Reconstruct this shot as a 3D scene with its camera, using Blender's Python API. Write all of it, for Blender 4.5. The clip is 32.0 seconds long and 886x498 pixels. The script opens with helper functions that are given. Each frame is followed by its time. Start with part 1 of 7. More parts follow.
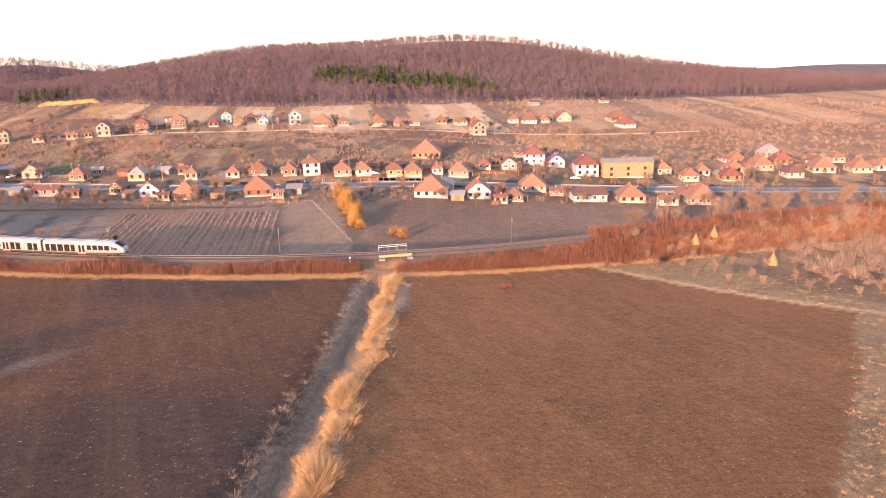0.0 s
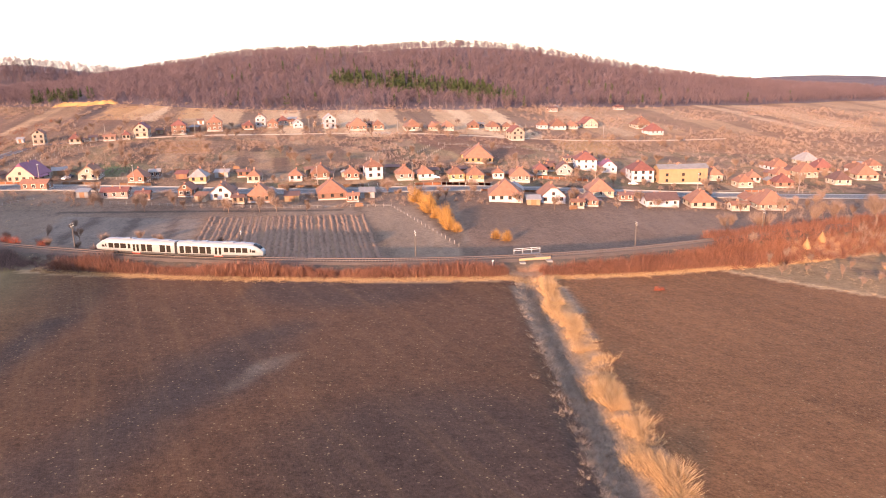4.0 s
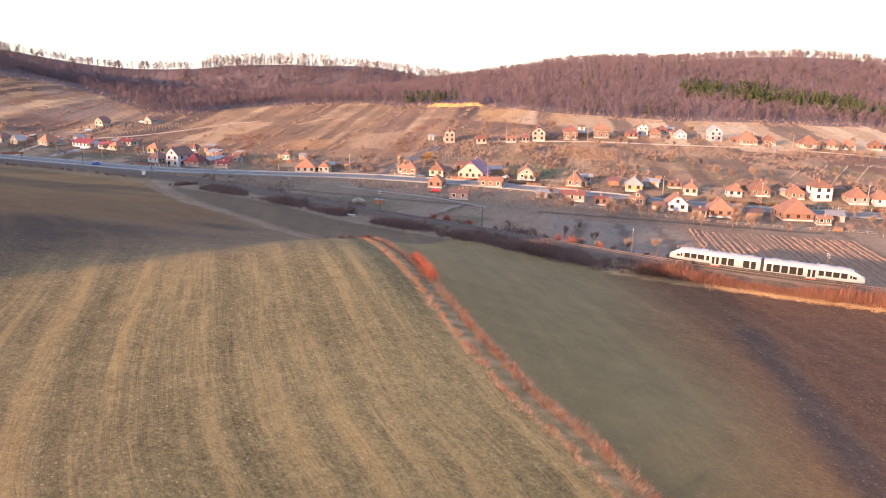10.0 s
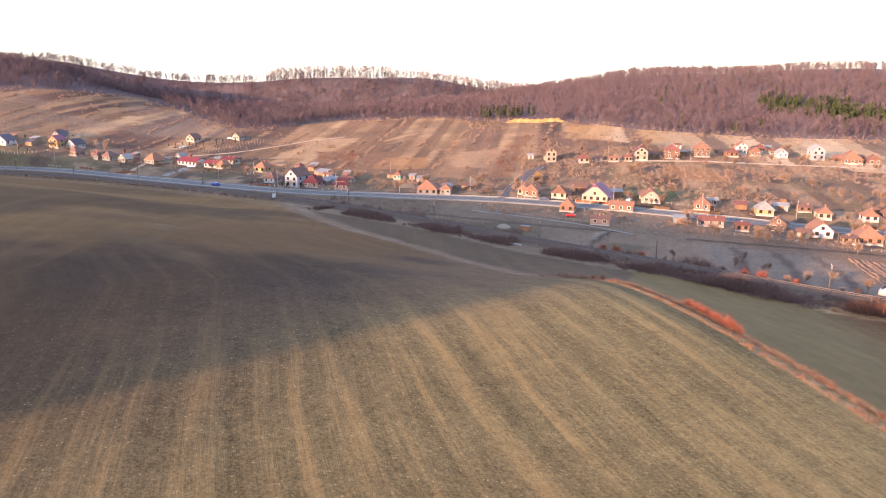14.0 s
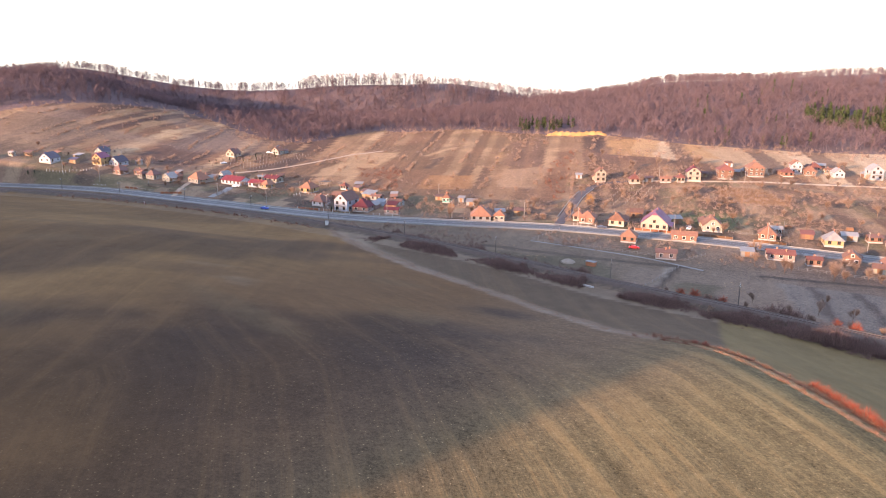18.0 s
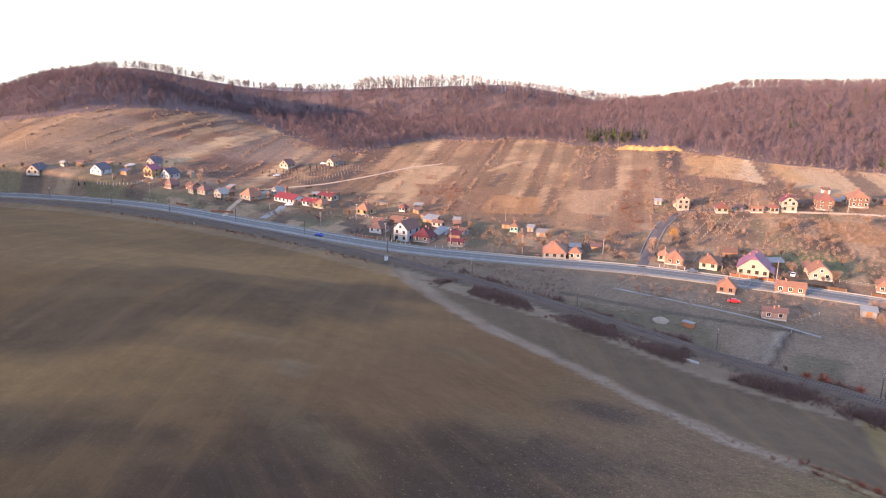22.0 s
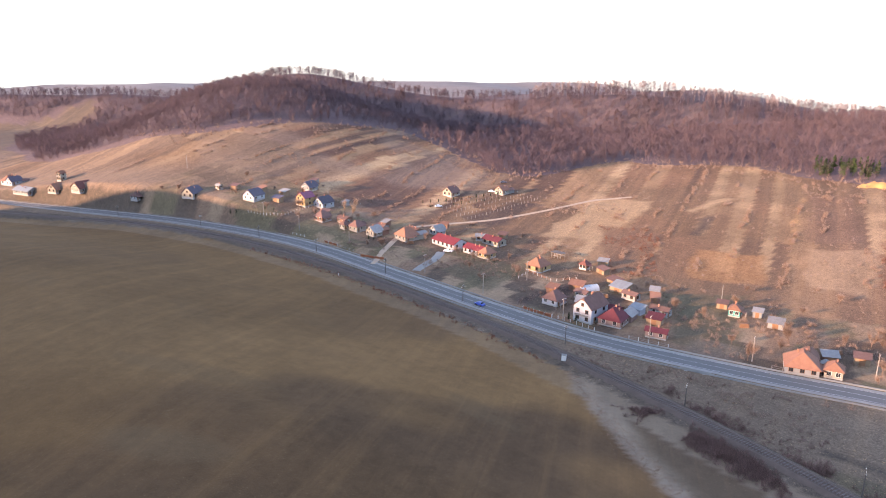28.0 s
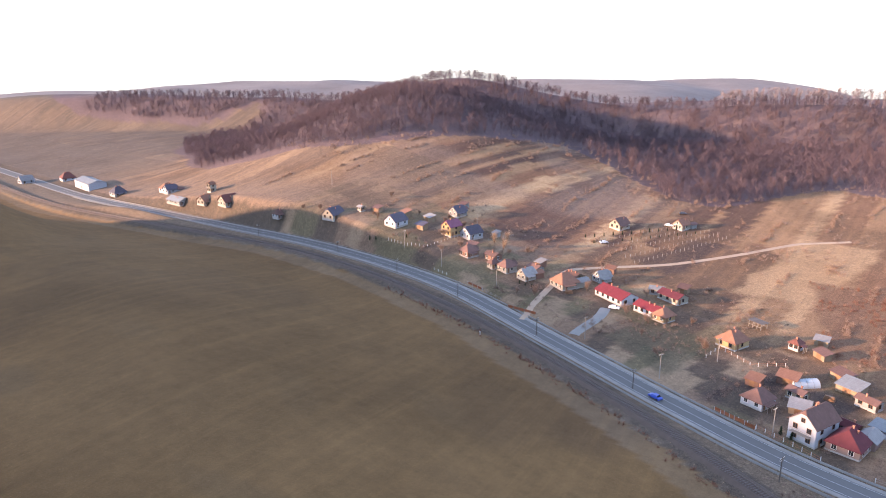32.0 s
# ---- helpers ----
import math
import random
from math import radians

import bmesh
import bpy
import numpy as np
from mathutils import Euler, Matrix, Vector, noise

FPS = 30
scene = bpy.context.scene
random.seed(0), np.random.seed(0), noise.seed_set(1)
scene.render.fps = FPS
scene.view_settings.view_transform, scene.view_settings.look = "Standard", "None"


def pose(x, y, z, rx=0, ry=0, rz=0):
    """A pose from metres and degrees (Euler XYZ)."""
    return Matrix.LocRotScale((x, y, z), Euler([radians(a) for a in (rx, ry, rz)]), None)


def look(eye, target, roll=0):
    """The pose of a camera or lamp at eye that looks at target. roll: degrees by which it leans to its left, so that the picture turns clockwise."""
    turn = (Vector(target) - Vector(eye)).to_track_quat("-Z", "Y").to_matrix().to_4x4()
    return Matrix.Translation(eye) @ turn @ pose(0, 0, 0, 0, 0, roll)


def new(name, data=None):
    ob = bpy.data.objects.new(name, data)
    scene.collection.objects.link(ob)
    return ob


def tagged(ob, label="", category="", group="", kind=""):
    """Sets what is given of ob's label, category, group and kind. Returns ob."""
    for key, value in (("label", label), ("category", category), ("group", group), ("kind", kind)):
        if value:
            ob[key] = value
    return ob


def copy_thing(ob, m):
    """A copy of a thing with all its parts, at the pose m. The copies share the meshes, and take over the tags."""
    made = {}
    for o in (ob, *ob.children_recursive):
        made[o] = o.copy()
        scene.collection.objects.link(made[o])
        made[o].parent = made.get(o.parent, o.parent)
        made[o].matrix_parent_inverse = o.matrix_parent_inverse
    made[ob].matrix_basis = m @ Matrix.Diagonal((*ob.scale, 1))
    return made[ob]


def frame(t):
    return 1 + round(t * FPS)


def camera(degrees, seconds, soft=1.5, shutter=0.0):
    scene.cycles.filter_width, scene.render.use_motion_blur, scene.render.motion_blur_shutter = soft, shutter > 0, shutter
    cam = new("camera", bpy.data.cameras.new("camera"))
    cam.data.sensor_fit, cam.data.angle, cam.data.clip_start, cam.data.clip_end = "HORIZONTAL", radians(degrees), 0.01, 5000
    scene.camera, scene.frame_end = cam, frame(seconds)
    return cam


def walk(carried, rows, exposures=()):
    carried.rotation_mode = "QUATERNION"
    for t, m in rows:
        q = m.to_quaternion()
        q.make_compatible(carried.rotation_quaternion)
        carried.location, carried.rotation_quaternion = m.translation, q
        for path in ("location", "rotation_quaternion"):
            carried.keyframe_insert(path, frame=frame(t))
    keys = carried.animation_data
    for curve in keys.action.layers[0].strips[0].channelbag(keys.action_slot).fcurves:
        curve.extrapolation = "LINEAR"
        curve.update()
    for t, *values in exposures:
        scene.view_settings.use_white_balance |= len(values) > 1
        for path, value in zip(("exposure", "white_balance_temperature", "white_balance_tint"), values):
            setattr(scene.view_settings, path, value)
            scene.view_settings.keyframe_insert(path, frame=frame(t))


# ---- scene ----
cam = camera(63.48, 32.0, soft=1.0)
PATH = [
    (0, (0.00, 0.00, 46.05), (-0.05, 96.43, 19.57), -1.48),
    (0.5, (-4.02, -0.01, 46.05), (-3.83, 96.43, 19.59), -1.41),
    (1, (-8.28, -0.05, 46.00), (-7.80, 96.39, 19.59), -1.28),
    (1.5, (-12.91, -0.06, 45.92), (-13.35, 96.43, 19.65), -1.15),
    (2, (-17.95, 0.03, 45.85), (-18.79, 96.56, 19.74), -1.03),
    (2.5, (-23.33, 0.18, 45.83), (-23.78, 96.74, 19.83), -0.94),
    (4.5, (-47.25, 1.20, 46.33), (-42.24, 97.71, 20.64), -0.63),
    (5, (-53.93, 1.46, 46.51), (-53.59, 98.12, 20.89), -0.40),
    (5.5, (-60.73, 1.75, 46.76), (-67.67, 98.18, 21.19), -0.17),
    (6, (-67.52, 2.03, 47.14), (-81.90, 97.60, 21.46), 0.02),
    (6.5, (-74.20, 2.21, 47.49), (-93.78, 96.84, 21.78), 0.10),
    (7, (-80.85, 2.11, 47.64), (-103.55, 96.05, 21.96), 0.16),
    (7.5, (-87.50, 1.58, 47.61), (-112.16, 95.06, 22.05), 0.25),
    (8, (-94.17, 0.58, 47.52), (-120.55, 93.64, 22.13), 0.35),
    (8.5, (-100.91, -0.87, 47.46), (-128.22, 91.96, 22.24), 0.42),
    (9, (-107.84, -2.72, 47.53), (-135.35, 90.07, 22.39), 0.47),
    (9.5, (-114.93, -4.82, 47.72), (-142.42, 88.01, 22.69), 0.51),
    (10, (-121.89, -6.93, 48.02), (-149.37, 85.90, 22.97), 0.54),
    (10.5, (-128.55, -8.90, 48.44), (-156.23, 83.89, 23.45), 0.56),
    (11, (-134.95, -10.66, 49.00), (-162.77, 82.10, 24.09), 0.58),
    (11.5, (-141.08, -12.29, 49.68), (-169.20, 80.42, 24.89), 0.57),
    (12, (-146.86, -13.92, 50.50), (-174.98, 78.82, 25.82), 0.54),
    (12.5, (-152.23, -15.65, 51.51), (-180.69, 77.01, 26.94), 0.52),
    (13, (-157.14, -17.50, 52.71), (-186.20, 74.99, 28.20), 0.51),
    (13.5, (-161.61, -19.36, 54.09), (-191.65, 72.84, 29.69), 0.46),
    (14, (-165.48, -20.99, 55.58), (-195.91, 71.11, 31.23), 0.38),
    (14.5, (-168.78, -22.27, 57.07), (-199.65, 69.72, 32.87), 0.28),
    (16.5, (-177.25, -22.74, 63.22), (-209.30, 68.76, 38.71), 0.15),
    (17, (-179.37, -21.45, 64.71), (-211.90, 69.84, 40.06), 0.17),
    (17.5, (-181.51, -19.64, 66.13), (-214.39, 71.49, 41.38), 0.19),
    (18, (-183.63, -17.34, 67.49), (-216.47, 73.81, 42.71), 0.19),
    (18.5, (-185.76, -14.70, 68.82), (-218.10, 76.63, 44.06), 0.22),
    (19, (-187.93, -11.80, 70.11), (-219.63, 79.74, 45.30), 0.28),
    (19.5, (-190.23, -8.68, 71.40), (-221.46, 83.00, 46.50), 0.35),
    (20, (-192.69, -5.39, 72.71), (-223.55, 86.37, 47.68), 0.42),
    (20.5, (-195.30, -1.93, 74.14), (-226.01, 89.86, 48.97), 0.47),
    (21, (-197.99, 1.77, 75.73), (-230.20, 92.96, 50.31), 0.52),
    (21.5, (-200.66, 5.67, 77.38), (-236.83, 95.30, 51.70), 0.58),
    (22, (-203.29, 9.76, 78.88), (-242.17, 98.18, 52.99), 0.65),
    (22.5, (-205.94, 14.05, 80.11), (-247.25, 101.32, 54.05), 0.71),
    (23, (-208.76, 18.61, 81.11), (-252.47, 104.66, 54.94), 0.77),
    (23.5, (-211.80, 23.42, 81.99), (-257.54, 108.40, 55.80), 0.81),
    (24, (-214.92, 28.39, 82.78), (-261.87, 112.70, 56.55), 0.83),
    (24.5, (-218.00, 33.45, 83.58), (-266.31, 117.00, 57.36), 0.82),
    (25, (-221.00, 38.61, 84.52), (-270.77, 121.26, 58.22), 0.75),
    (25.5, (-224.05, 43.84, 85.60), (-275.58, 125.37, 59.20), 0.60),
    (27.5, (-238.59, 65.58, 90.33), (-295.65, 143.15, 63.38), 0.39),
    (28, (-242.71, 71.15, 91.39), (-301.09, 147.69, 64.32), 0.29),
    (28.5, (-246.99, 76.76, 92.40), (-307.44, 151.56, 65.02), 0.23),
    (29, (-251.40, 82.30, 93.33), (-313.78, 155.44, 65.79), 0.20),
    (29.5, (-255.96, 87.72, 94.15), (-320.88, 158.61, 66.60), 0.20),
    (30, (-260.64, 92.99, 94.84), (-328.08, 161.49, 67.30), 0.17),
    (30.5, (-265.31, 98.10, 95.46), (-335.75, 163.54, 67.98), 0.12),
    (31, (-270.04, 103.09, 96.13), (-342.72, 166.04, 68.67), 0.10),
    (31.5, (-274.90, 108.01, 96.86), (-348.45, 169.98, 69.45), 0.05),
    (32, (-279.83, 112.89, 97.62), (-353.71, 174.39, 70.06), -0.06),
]
walk(cam, [(t, look(eye, target, roll)) for t, eye, target, roll in PATH], exposures=[(0, 2.07, 6250, 21), (7, 2.1, 6150, 20), (13, 2.12, 6000, 17), (19, 2.1, 5800, 16), (25, 2.12, 5700, 14), (32, 2.1, 5550, 13)])


# ---- daylight: a low warm sun from the south-west and a pale sky ----
SUN_AZ, SUN_EL = 209.0, 10.3  # degrees: compass from +y clockwise, height
az, el = radians(SUN_AZ), radians(SUN_EL)
to_sun = Vector((math.sin(az) * math.cos(el), math.cos(az) * math.cos(el), math.sin(el)))
world = bpy.data.worlds.new("sky")
scene.world = world
world.use_nodes = True
sky = world.node_tree.nodes.new("ShaderNodeTexSky")
sky.sky_type, sky.sun_disc, sky.sun_elevation, sky.sun_rotation = "NISHITA", False, el, az
sky.air_density, sky.dust_density, sky.ozone_density = 1.0, 0.6, 2.0
back = world.node_tree.nodes["Background"]
back.inputs["Strength"].default_value = 0.10
# a thin white veil of high cloud over the clear-sky gradient
veil = world.node_tree.nodes.new("ShaderNodeVectorMath")
veil.operation = "ADD"
veil.inputs[1].default_value = (1.70, 1.54, 1.60)
world.node_tree.links.new(sky.outputs[0], veil.inputs[0])
world.node_tree.links.new(veil.outputs[0], back.inputs[0])
sun = new("sun", bpy.data.lights.new("sun", "SUN"))
sun.data.energy, sun.data.angle, sun.data.color = 4.0, radians(1.1), (1.0, 0.58, 0.31)
sun.matrix_world = look((0, 0, 300), Vector((0, 0, 300)) - to_sun)


# ---- terrain: z as a function of plan position ----
RAIL = [(-1500, 150), (-1000, 200), (-820, 222), (-682, 258), (-605, 279), (-521, 287), (-455, 283), (-417, 276.5), (-364, 264),
        (-324, 252), (-299, 243.6), (-246, 222), (-209, 205.3), (-169, 190.6), (-124, 174.6), (-75.6, 165.2), (-34, 164.6),
        (9, 173), (47, 188), (120, 218), (300, 262), (900, 330)]
ROAD = [(-1500, 178), (-1000, 230), (-820, 248), (-682, 276), (-588, 296), (-507, 302), (-427, 290), (-377, 281), (-342, 276.5), (-287, 280),
        (-246, 287), (-207, 289), (-150, 291), (-84, 292), (-20, 301), (51, 299), (121, 297), (166, 296), (300, 296), (900, 330)]


def smooth_table(points, xs):
    """Cubic Hermite through a short table."""
    px, py = np.array(points, float).T
    slope = np.gradient(py, px)
    k = np.clip(np.searchsorted(px, xs) - 1, 0, len(px) - 2)
    h = px[k + 1] - px[k]
    u = np.clip((xs - px[k]) / h, 0, 1)
    return ((1 + 2 * u) * (1 - u) ** 2 * py[k] + u * (1 - u) ** 2 * h * slope[k]
            + u * u * (3 - 2 * u) * py[k + 1] + u * u * (u - 1) * h * slope[k + 1])


GX = np.arange(-1500.0, 901.0, 2.0)
RAIL_Y, ROAD_Y = smooth_table(RAIL, GX), smooth_table(ROAD, GX)
RAIL_Z = smooth_table([(-1500, -18), (-1000, -14), (-820, -10), (-682, -5.5), (-560, -2.6), (-417, -1.2), (-330, 0.8), (-246, 2.1), (-169, 2.2),
                       (-75, 1.1), (9, -0.9), (60, -2.6), (150, -6), (300, -10), (900, -18)], GX)
FLOOR_Z = smooth_table([(-1500, -24), (-1000, -17), (-900, -14), (-735, -7.5), (-600, -4), (-450, -2.9), (-340, -1.6), (-277, -1.2), (-200, -2),
                        (-110, -5.5), (0, -8.5), (80, -12), (200, -15), (600, -20), (900, -22)], GX)
FOOT_Z = smooth_table([(-1500, -22), (-1000, -16), (-800, -13), (-600, -5), (-450, -3), (-340, -1), (-270, 0.6), (-200, 0.8), (-120, -0.2), (-70, -0.4),
                       (-25, -1.6), (12, -4.2), (60, -8), (200, -13), (600, -18), (900, -20)], GX)
SLOPE = smooth_table([(-1500, .15), (-1000, .16), (-714, .2), (-620, .165), (-540, .12), (-480, .09), (-380, .09), (-260, .10), (-150, .085), (-90, .075), (0, .06), (140, .06), (400, .05), (900, .04)], GX)
START = smooth_table([(-1500, 60), (-714, 62), (-620, 80), (-540, 100), (-480, 110), (-100, 112), (900, 120)], GX)
WOODS = smooth_table([(-1500, 220), (-1330, 180), (-1264, 193), (-1174, 228), (-1099, 259), (-1060, 300), (-1030, 228), (-900, 132), (-781, 97), (-715, 107), (-670, 125), (-645, 162), (-628, 192), (-614, 218), (-580, 222), (-541, 209), (-505, 202),
                      (-482, 225), (-465, 285), (-435, 297), (-400, 312), (-360, 318), (-330, 312), (-260, 318), (-150, 345), (-60, 395), (60, 420), (200, 430), (500, 480), (900, 500)], GX)
MAIN = smooth_table([(-1500, 0), (-430, 0), (-380, 6), (-335, 15), (-240, 27), (-145, 33), (-20, 42), (80, 46), (180, 36), (300, 20), (480, 4), (900, 0)], GX)


REACH = smooth_table([(-1500, 120), (-400, 135), (-300, 150), (-240, 160), (-205, 135), (-178, 98), (-150, 110), (-100, 135), (0, 150), (900, 150)], GX)
MOUND = smooth_table([(-1500, 16), (-560, 17), (-430, 19.5), (-300, 20.5), (-240, 19), (-200, 16.5), (-170, 16), (-100, 16), (900, 16)], GX)


def sample(table, x):
    return np.interp(x, GX, table)


def step(a, b, x):
    u = np.clip((x - a) / (b - a), 0, 1)
    return u * u * (3 - 2 * u)


def soft_over(x, k=12.0):
    return np.where(x > 8 * k, x, k * np.log1p(np.exp(np.clip(x / k, -30, 30))))


def ripple(x, y, size):
    return (np.sin(x / size + 1.3 * np.sin(y / size * 0.7)) * np.cos(y / size * 1.1 + 0.8 * np.sin(x / size * 0.6 + 2)))


def ground_z(x, y):
    """Height of the ground at plan positions."""
    x, y = np.asarray(x, float), np.asarray(y, float)
    v = y - sample(RAIL_Y, x)
    # north of the line: meadow, then the slope, then the wooded hills
    rise = 24 * np.tanh(sample(SLOPE, x) * soft_over(v - sample(START, x), 14) / 24)
    woods = sample(WOODS, x)
    rise = rise + sample(MAIN, x) * step(woods - 30, woods + 330, v) * (1 - 0.93 * step(500, 700, v) * (1 - step(-330, -230, x)))
    # the long ridge behind, the spur in front of it, and a dip to the west
    crest = 765 + 0.54 * (x + 600)
    rise = rise + 36.7 * step(crest - 75, crest, y) * (1 - step(-553, -328, x))
    spur = x + 794 + 0.5 * (y - 530)
    rise = rise + 55 * np.exp(-(spur / np.where(spur > 0, 150, 125)) ** 2 - ((y - 505) / np.where(y < 505, 190, 183)) ** 2)
    rise = rise - 13.8 * np.exp(-((x + 1130) / 238) ** 2 - ((y - 715) / 137) ** 2)
    rise = rise - 0.1 * soft_over(y - crest - 40, 40)
    north = sample(FLOOR_Z, x) + rise + 0.5 * ripple(x, y, 37) * step(60, 200, v) + 2.0 * ripple(x, y, 90) * step(260, 420, v)
    # south: the fields climb to a broad rise
    s = -v
    weight = 0.45 + 0.55 * (1 - step(-165, -80, x))
    reach = sample(REACH, x)
    south = sample(FOOT_Z, x) + weight * (sample(MOUND, x) * step(6, reach, s) + 0.035 * soft_over(s - 150, 30)) + 0.35 * ripple(x, y, 45) * step(15, 60, s)
    # an unseen shoulder of higher ground added to the south-west, off the fields, to cast shade
    across, off = 0.875 * x - 0.485 * y, -0.485 * x - 0.875 * y
    south = south + 49 * (1 - step(-225, -199, across)) * step(-800, -690, across) * step(150, 285, off) * (1 - 0.6 * step(420, 600, off))
    # the ditch that runs to the small bridge
    ditch = -11.8 - 0.05 * (160 - y)
    south = south - 1.8 * np.exp(-((x - ditch + 2.5) / 2.8) ** 2) * step(5, 20, s)
    side = step(-9, 9, v)
    z = south * (1 - side) + north * side
    # railway bank and road bench
    rz = sample(RAIL_Z, x) - 0.75
    bank = 1 - step(3.2, 3.2 + 1.9 * np.maximum(np.abs(rz - z), 1.0), np.abs(v))
    z = z * (1 - bank) + rz * bank
    d = np.abs(y - sample(ROAD_Y, x))
    bench = 1 - step(5.5, 14.0, d)
    road = sample(FLOOR_Z, x) + 0.35
    return z * (1 - bench) + road * bench


# ---- materials ----
def node_mat(name):
    m = bpy.data.materials.new(name)
    m.use_nodes = True
    nt = m.node_tree
    return m, nt, nt.nodes["Principled BSDF"]


def link(nt, a, b):
    nt.links.new(a, b)


def noise_node(nt, vector, scale, detail=4.0, rough=0.6):
    n = nt.nodes.new("ShaderNodeTexNoise")
    n.inputs["Scale"].default_value, n.inputs["Detail"].default_value, n.inputs["Roughness"].default_value = scale, detail, rough
    if vector:
        link(nt, vector, n.inputs["Vector"])
    return n.outputs["Fac"]


def math_node(nt, op, a, b):
    n = nt.nodes.new("ShaderNodeMath")
    n.operation = op
    for k, v in enumerate((a, b)):
        if isinstance(v, (int, float)):
            n.inputs[k].default_value = v
        else:
            link(nt, v, n.inputs[k])
    return n.outputs[0]


def scaled(nt, color, fac):
    """Colour times a grey factor."""
    n = nt.nodes.new("ShaderNodeVectorMath")
    n.operation = "SCALE"
    link(nt, color, n.inputs[0])
    link(nt, fac, n.inputs["Scale"])
    return n.outputs[0]


def mat(name, base, var=0.3, scale=0.6, fine=6.0, rough=0.85, bump=0.25, spec=0.25, metal=0.0, each=0.15, island=0.0, second=None):
    """A surface with stains at one scale and grain at another; each: how much separate objects differ."""
    m, nt, b = node_mat(name)
    co = nt.nodes.new("ShaderNodeTexCoord").outputs["Object"]
    info = nt.nodes.new("ShaderNodeObjectInfo")
    big, small = noise_node(nt, co, scale, 5), noise_node(nt, co, fine, 3)
    fac = math_node(nt, "ADD", math_node(nt, "MULTIPLY", big, 2 * var), math_node(nt, "MULTIPLY", small, var))
    fac = math_node(nt, "ADD", fac, 1 - 1.5 * var - each / 2)
    fac = math_node(nt, "ADD", fac, math_node(nt, "MULTIPLY", info.outputs["Random"], each))
    if island:
        geo = nt.nodes.new("ShaderNodeNewGeometry")
        fac = math_node(nt, "ADD", fac, math_node(nt, "MULTIPLY", math_node(nt, "SUBTRACT", geo.outputs["Random Per Island"], 0.5), island))
    mix = nt.nodes.new("ShaderNodeMix")
    mix.data_type = "RGBA"
    mix.inputs["A"].default_value, mix.inputs["B"].default_value = (*base, 1), (*(second or base), 1)
    link(nt, big, mix.inputs["Factor"])
    link(nt, scaled(nt, mix.outputs["Result"], fac), b.inputs["Base Color"])
    b.inputs["Roughness"].default_value, b.inputs["Metallic"].default_value, b.inputs["Specular IOR Level"].default_value = rough, metal, spec
    if bump:
        bn = nt.nodes.new("ShaderNodeBump")
        bn.inputs["Strength"].default_value, bn.inputs["Distance"].default_value = bump, 0.05
        link(nt, small, bn.inputs["Height"])
        link(nt, bn.outputs[0], b.inputs["Normal"])
    return m


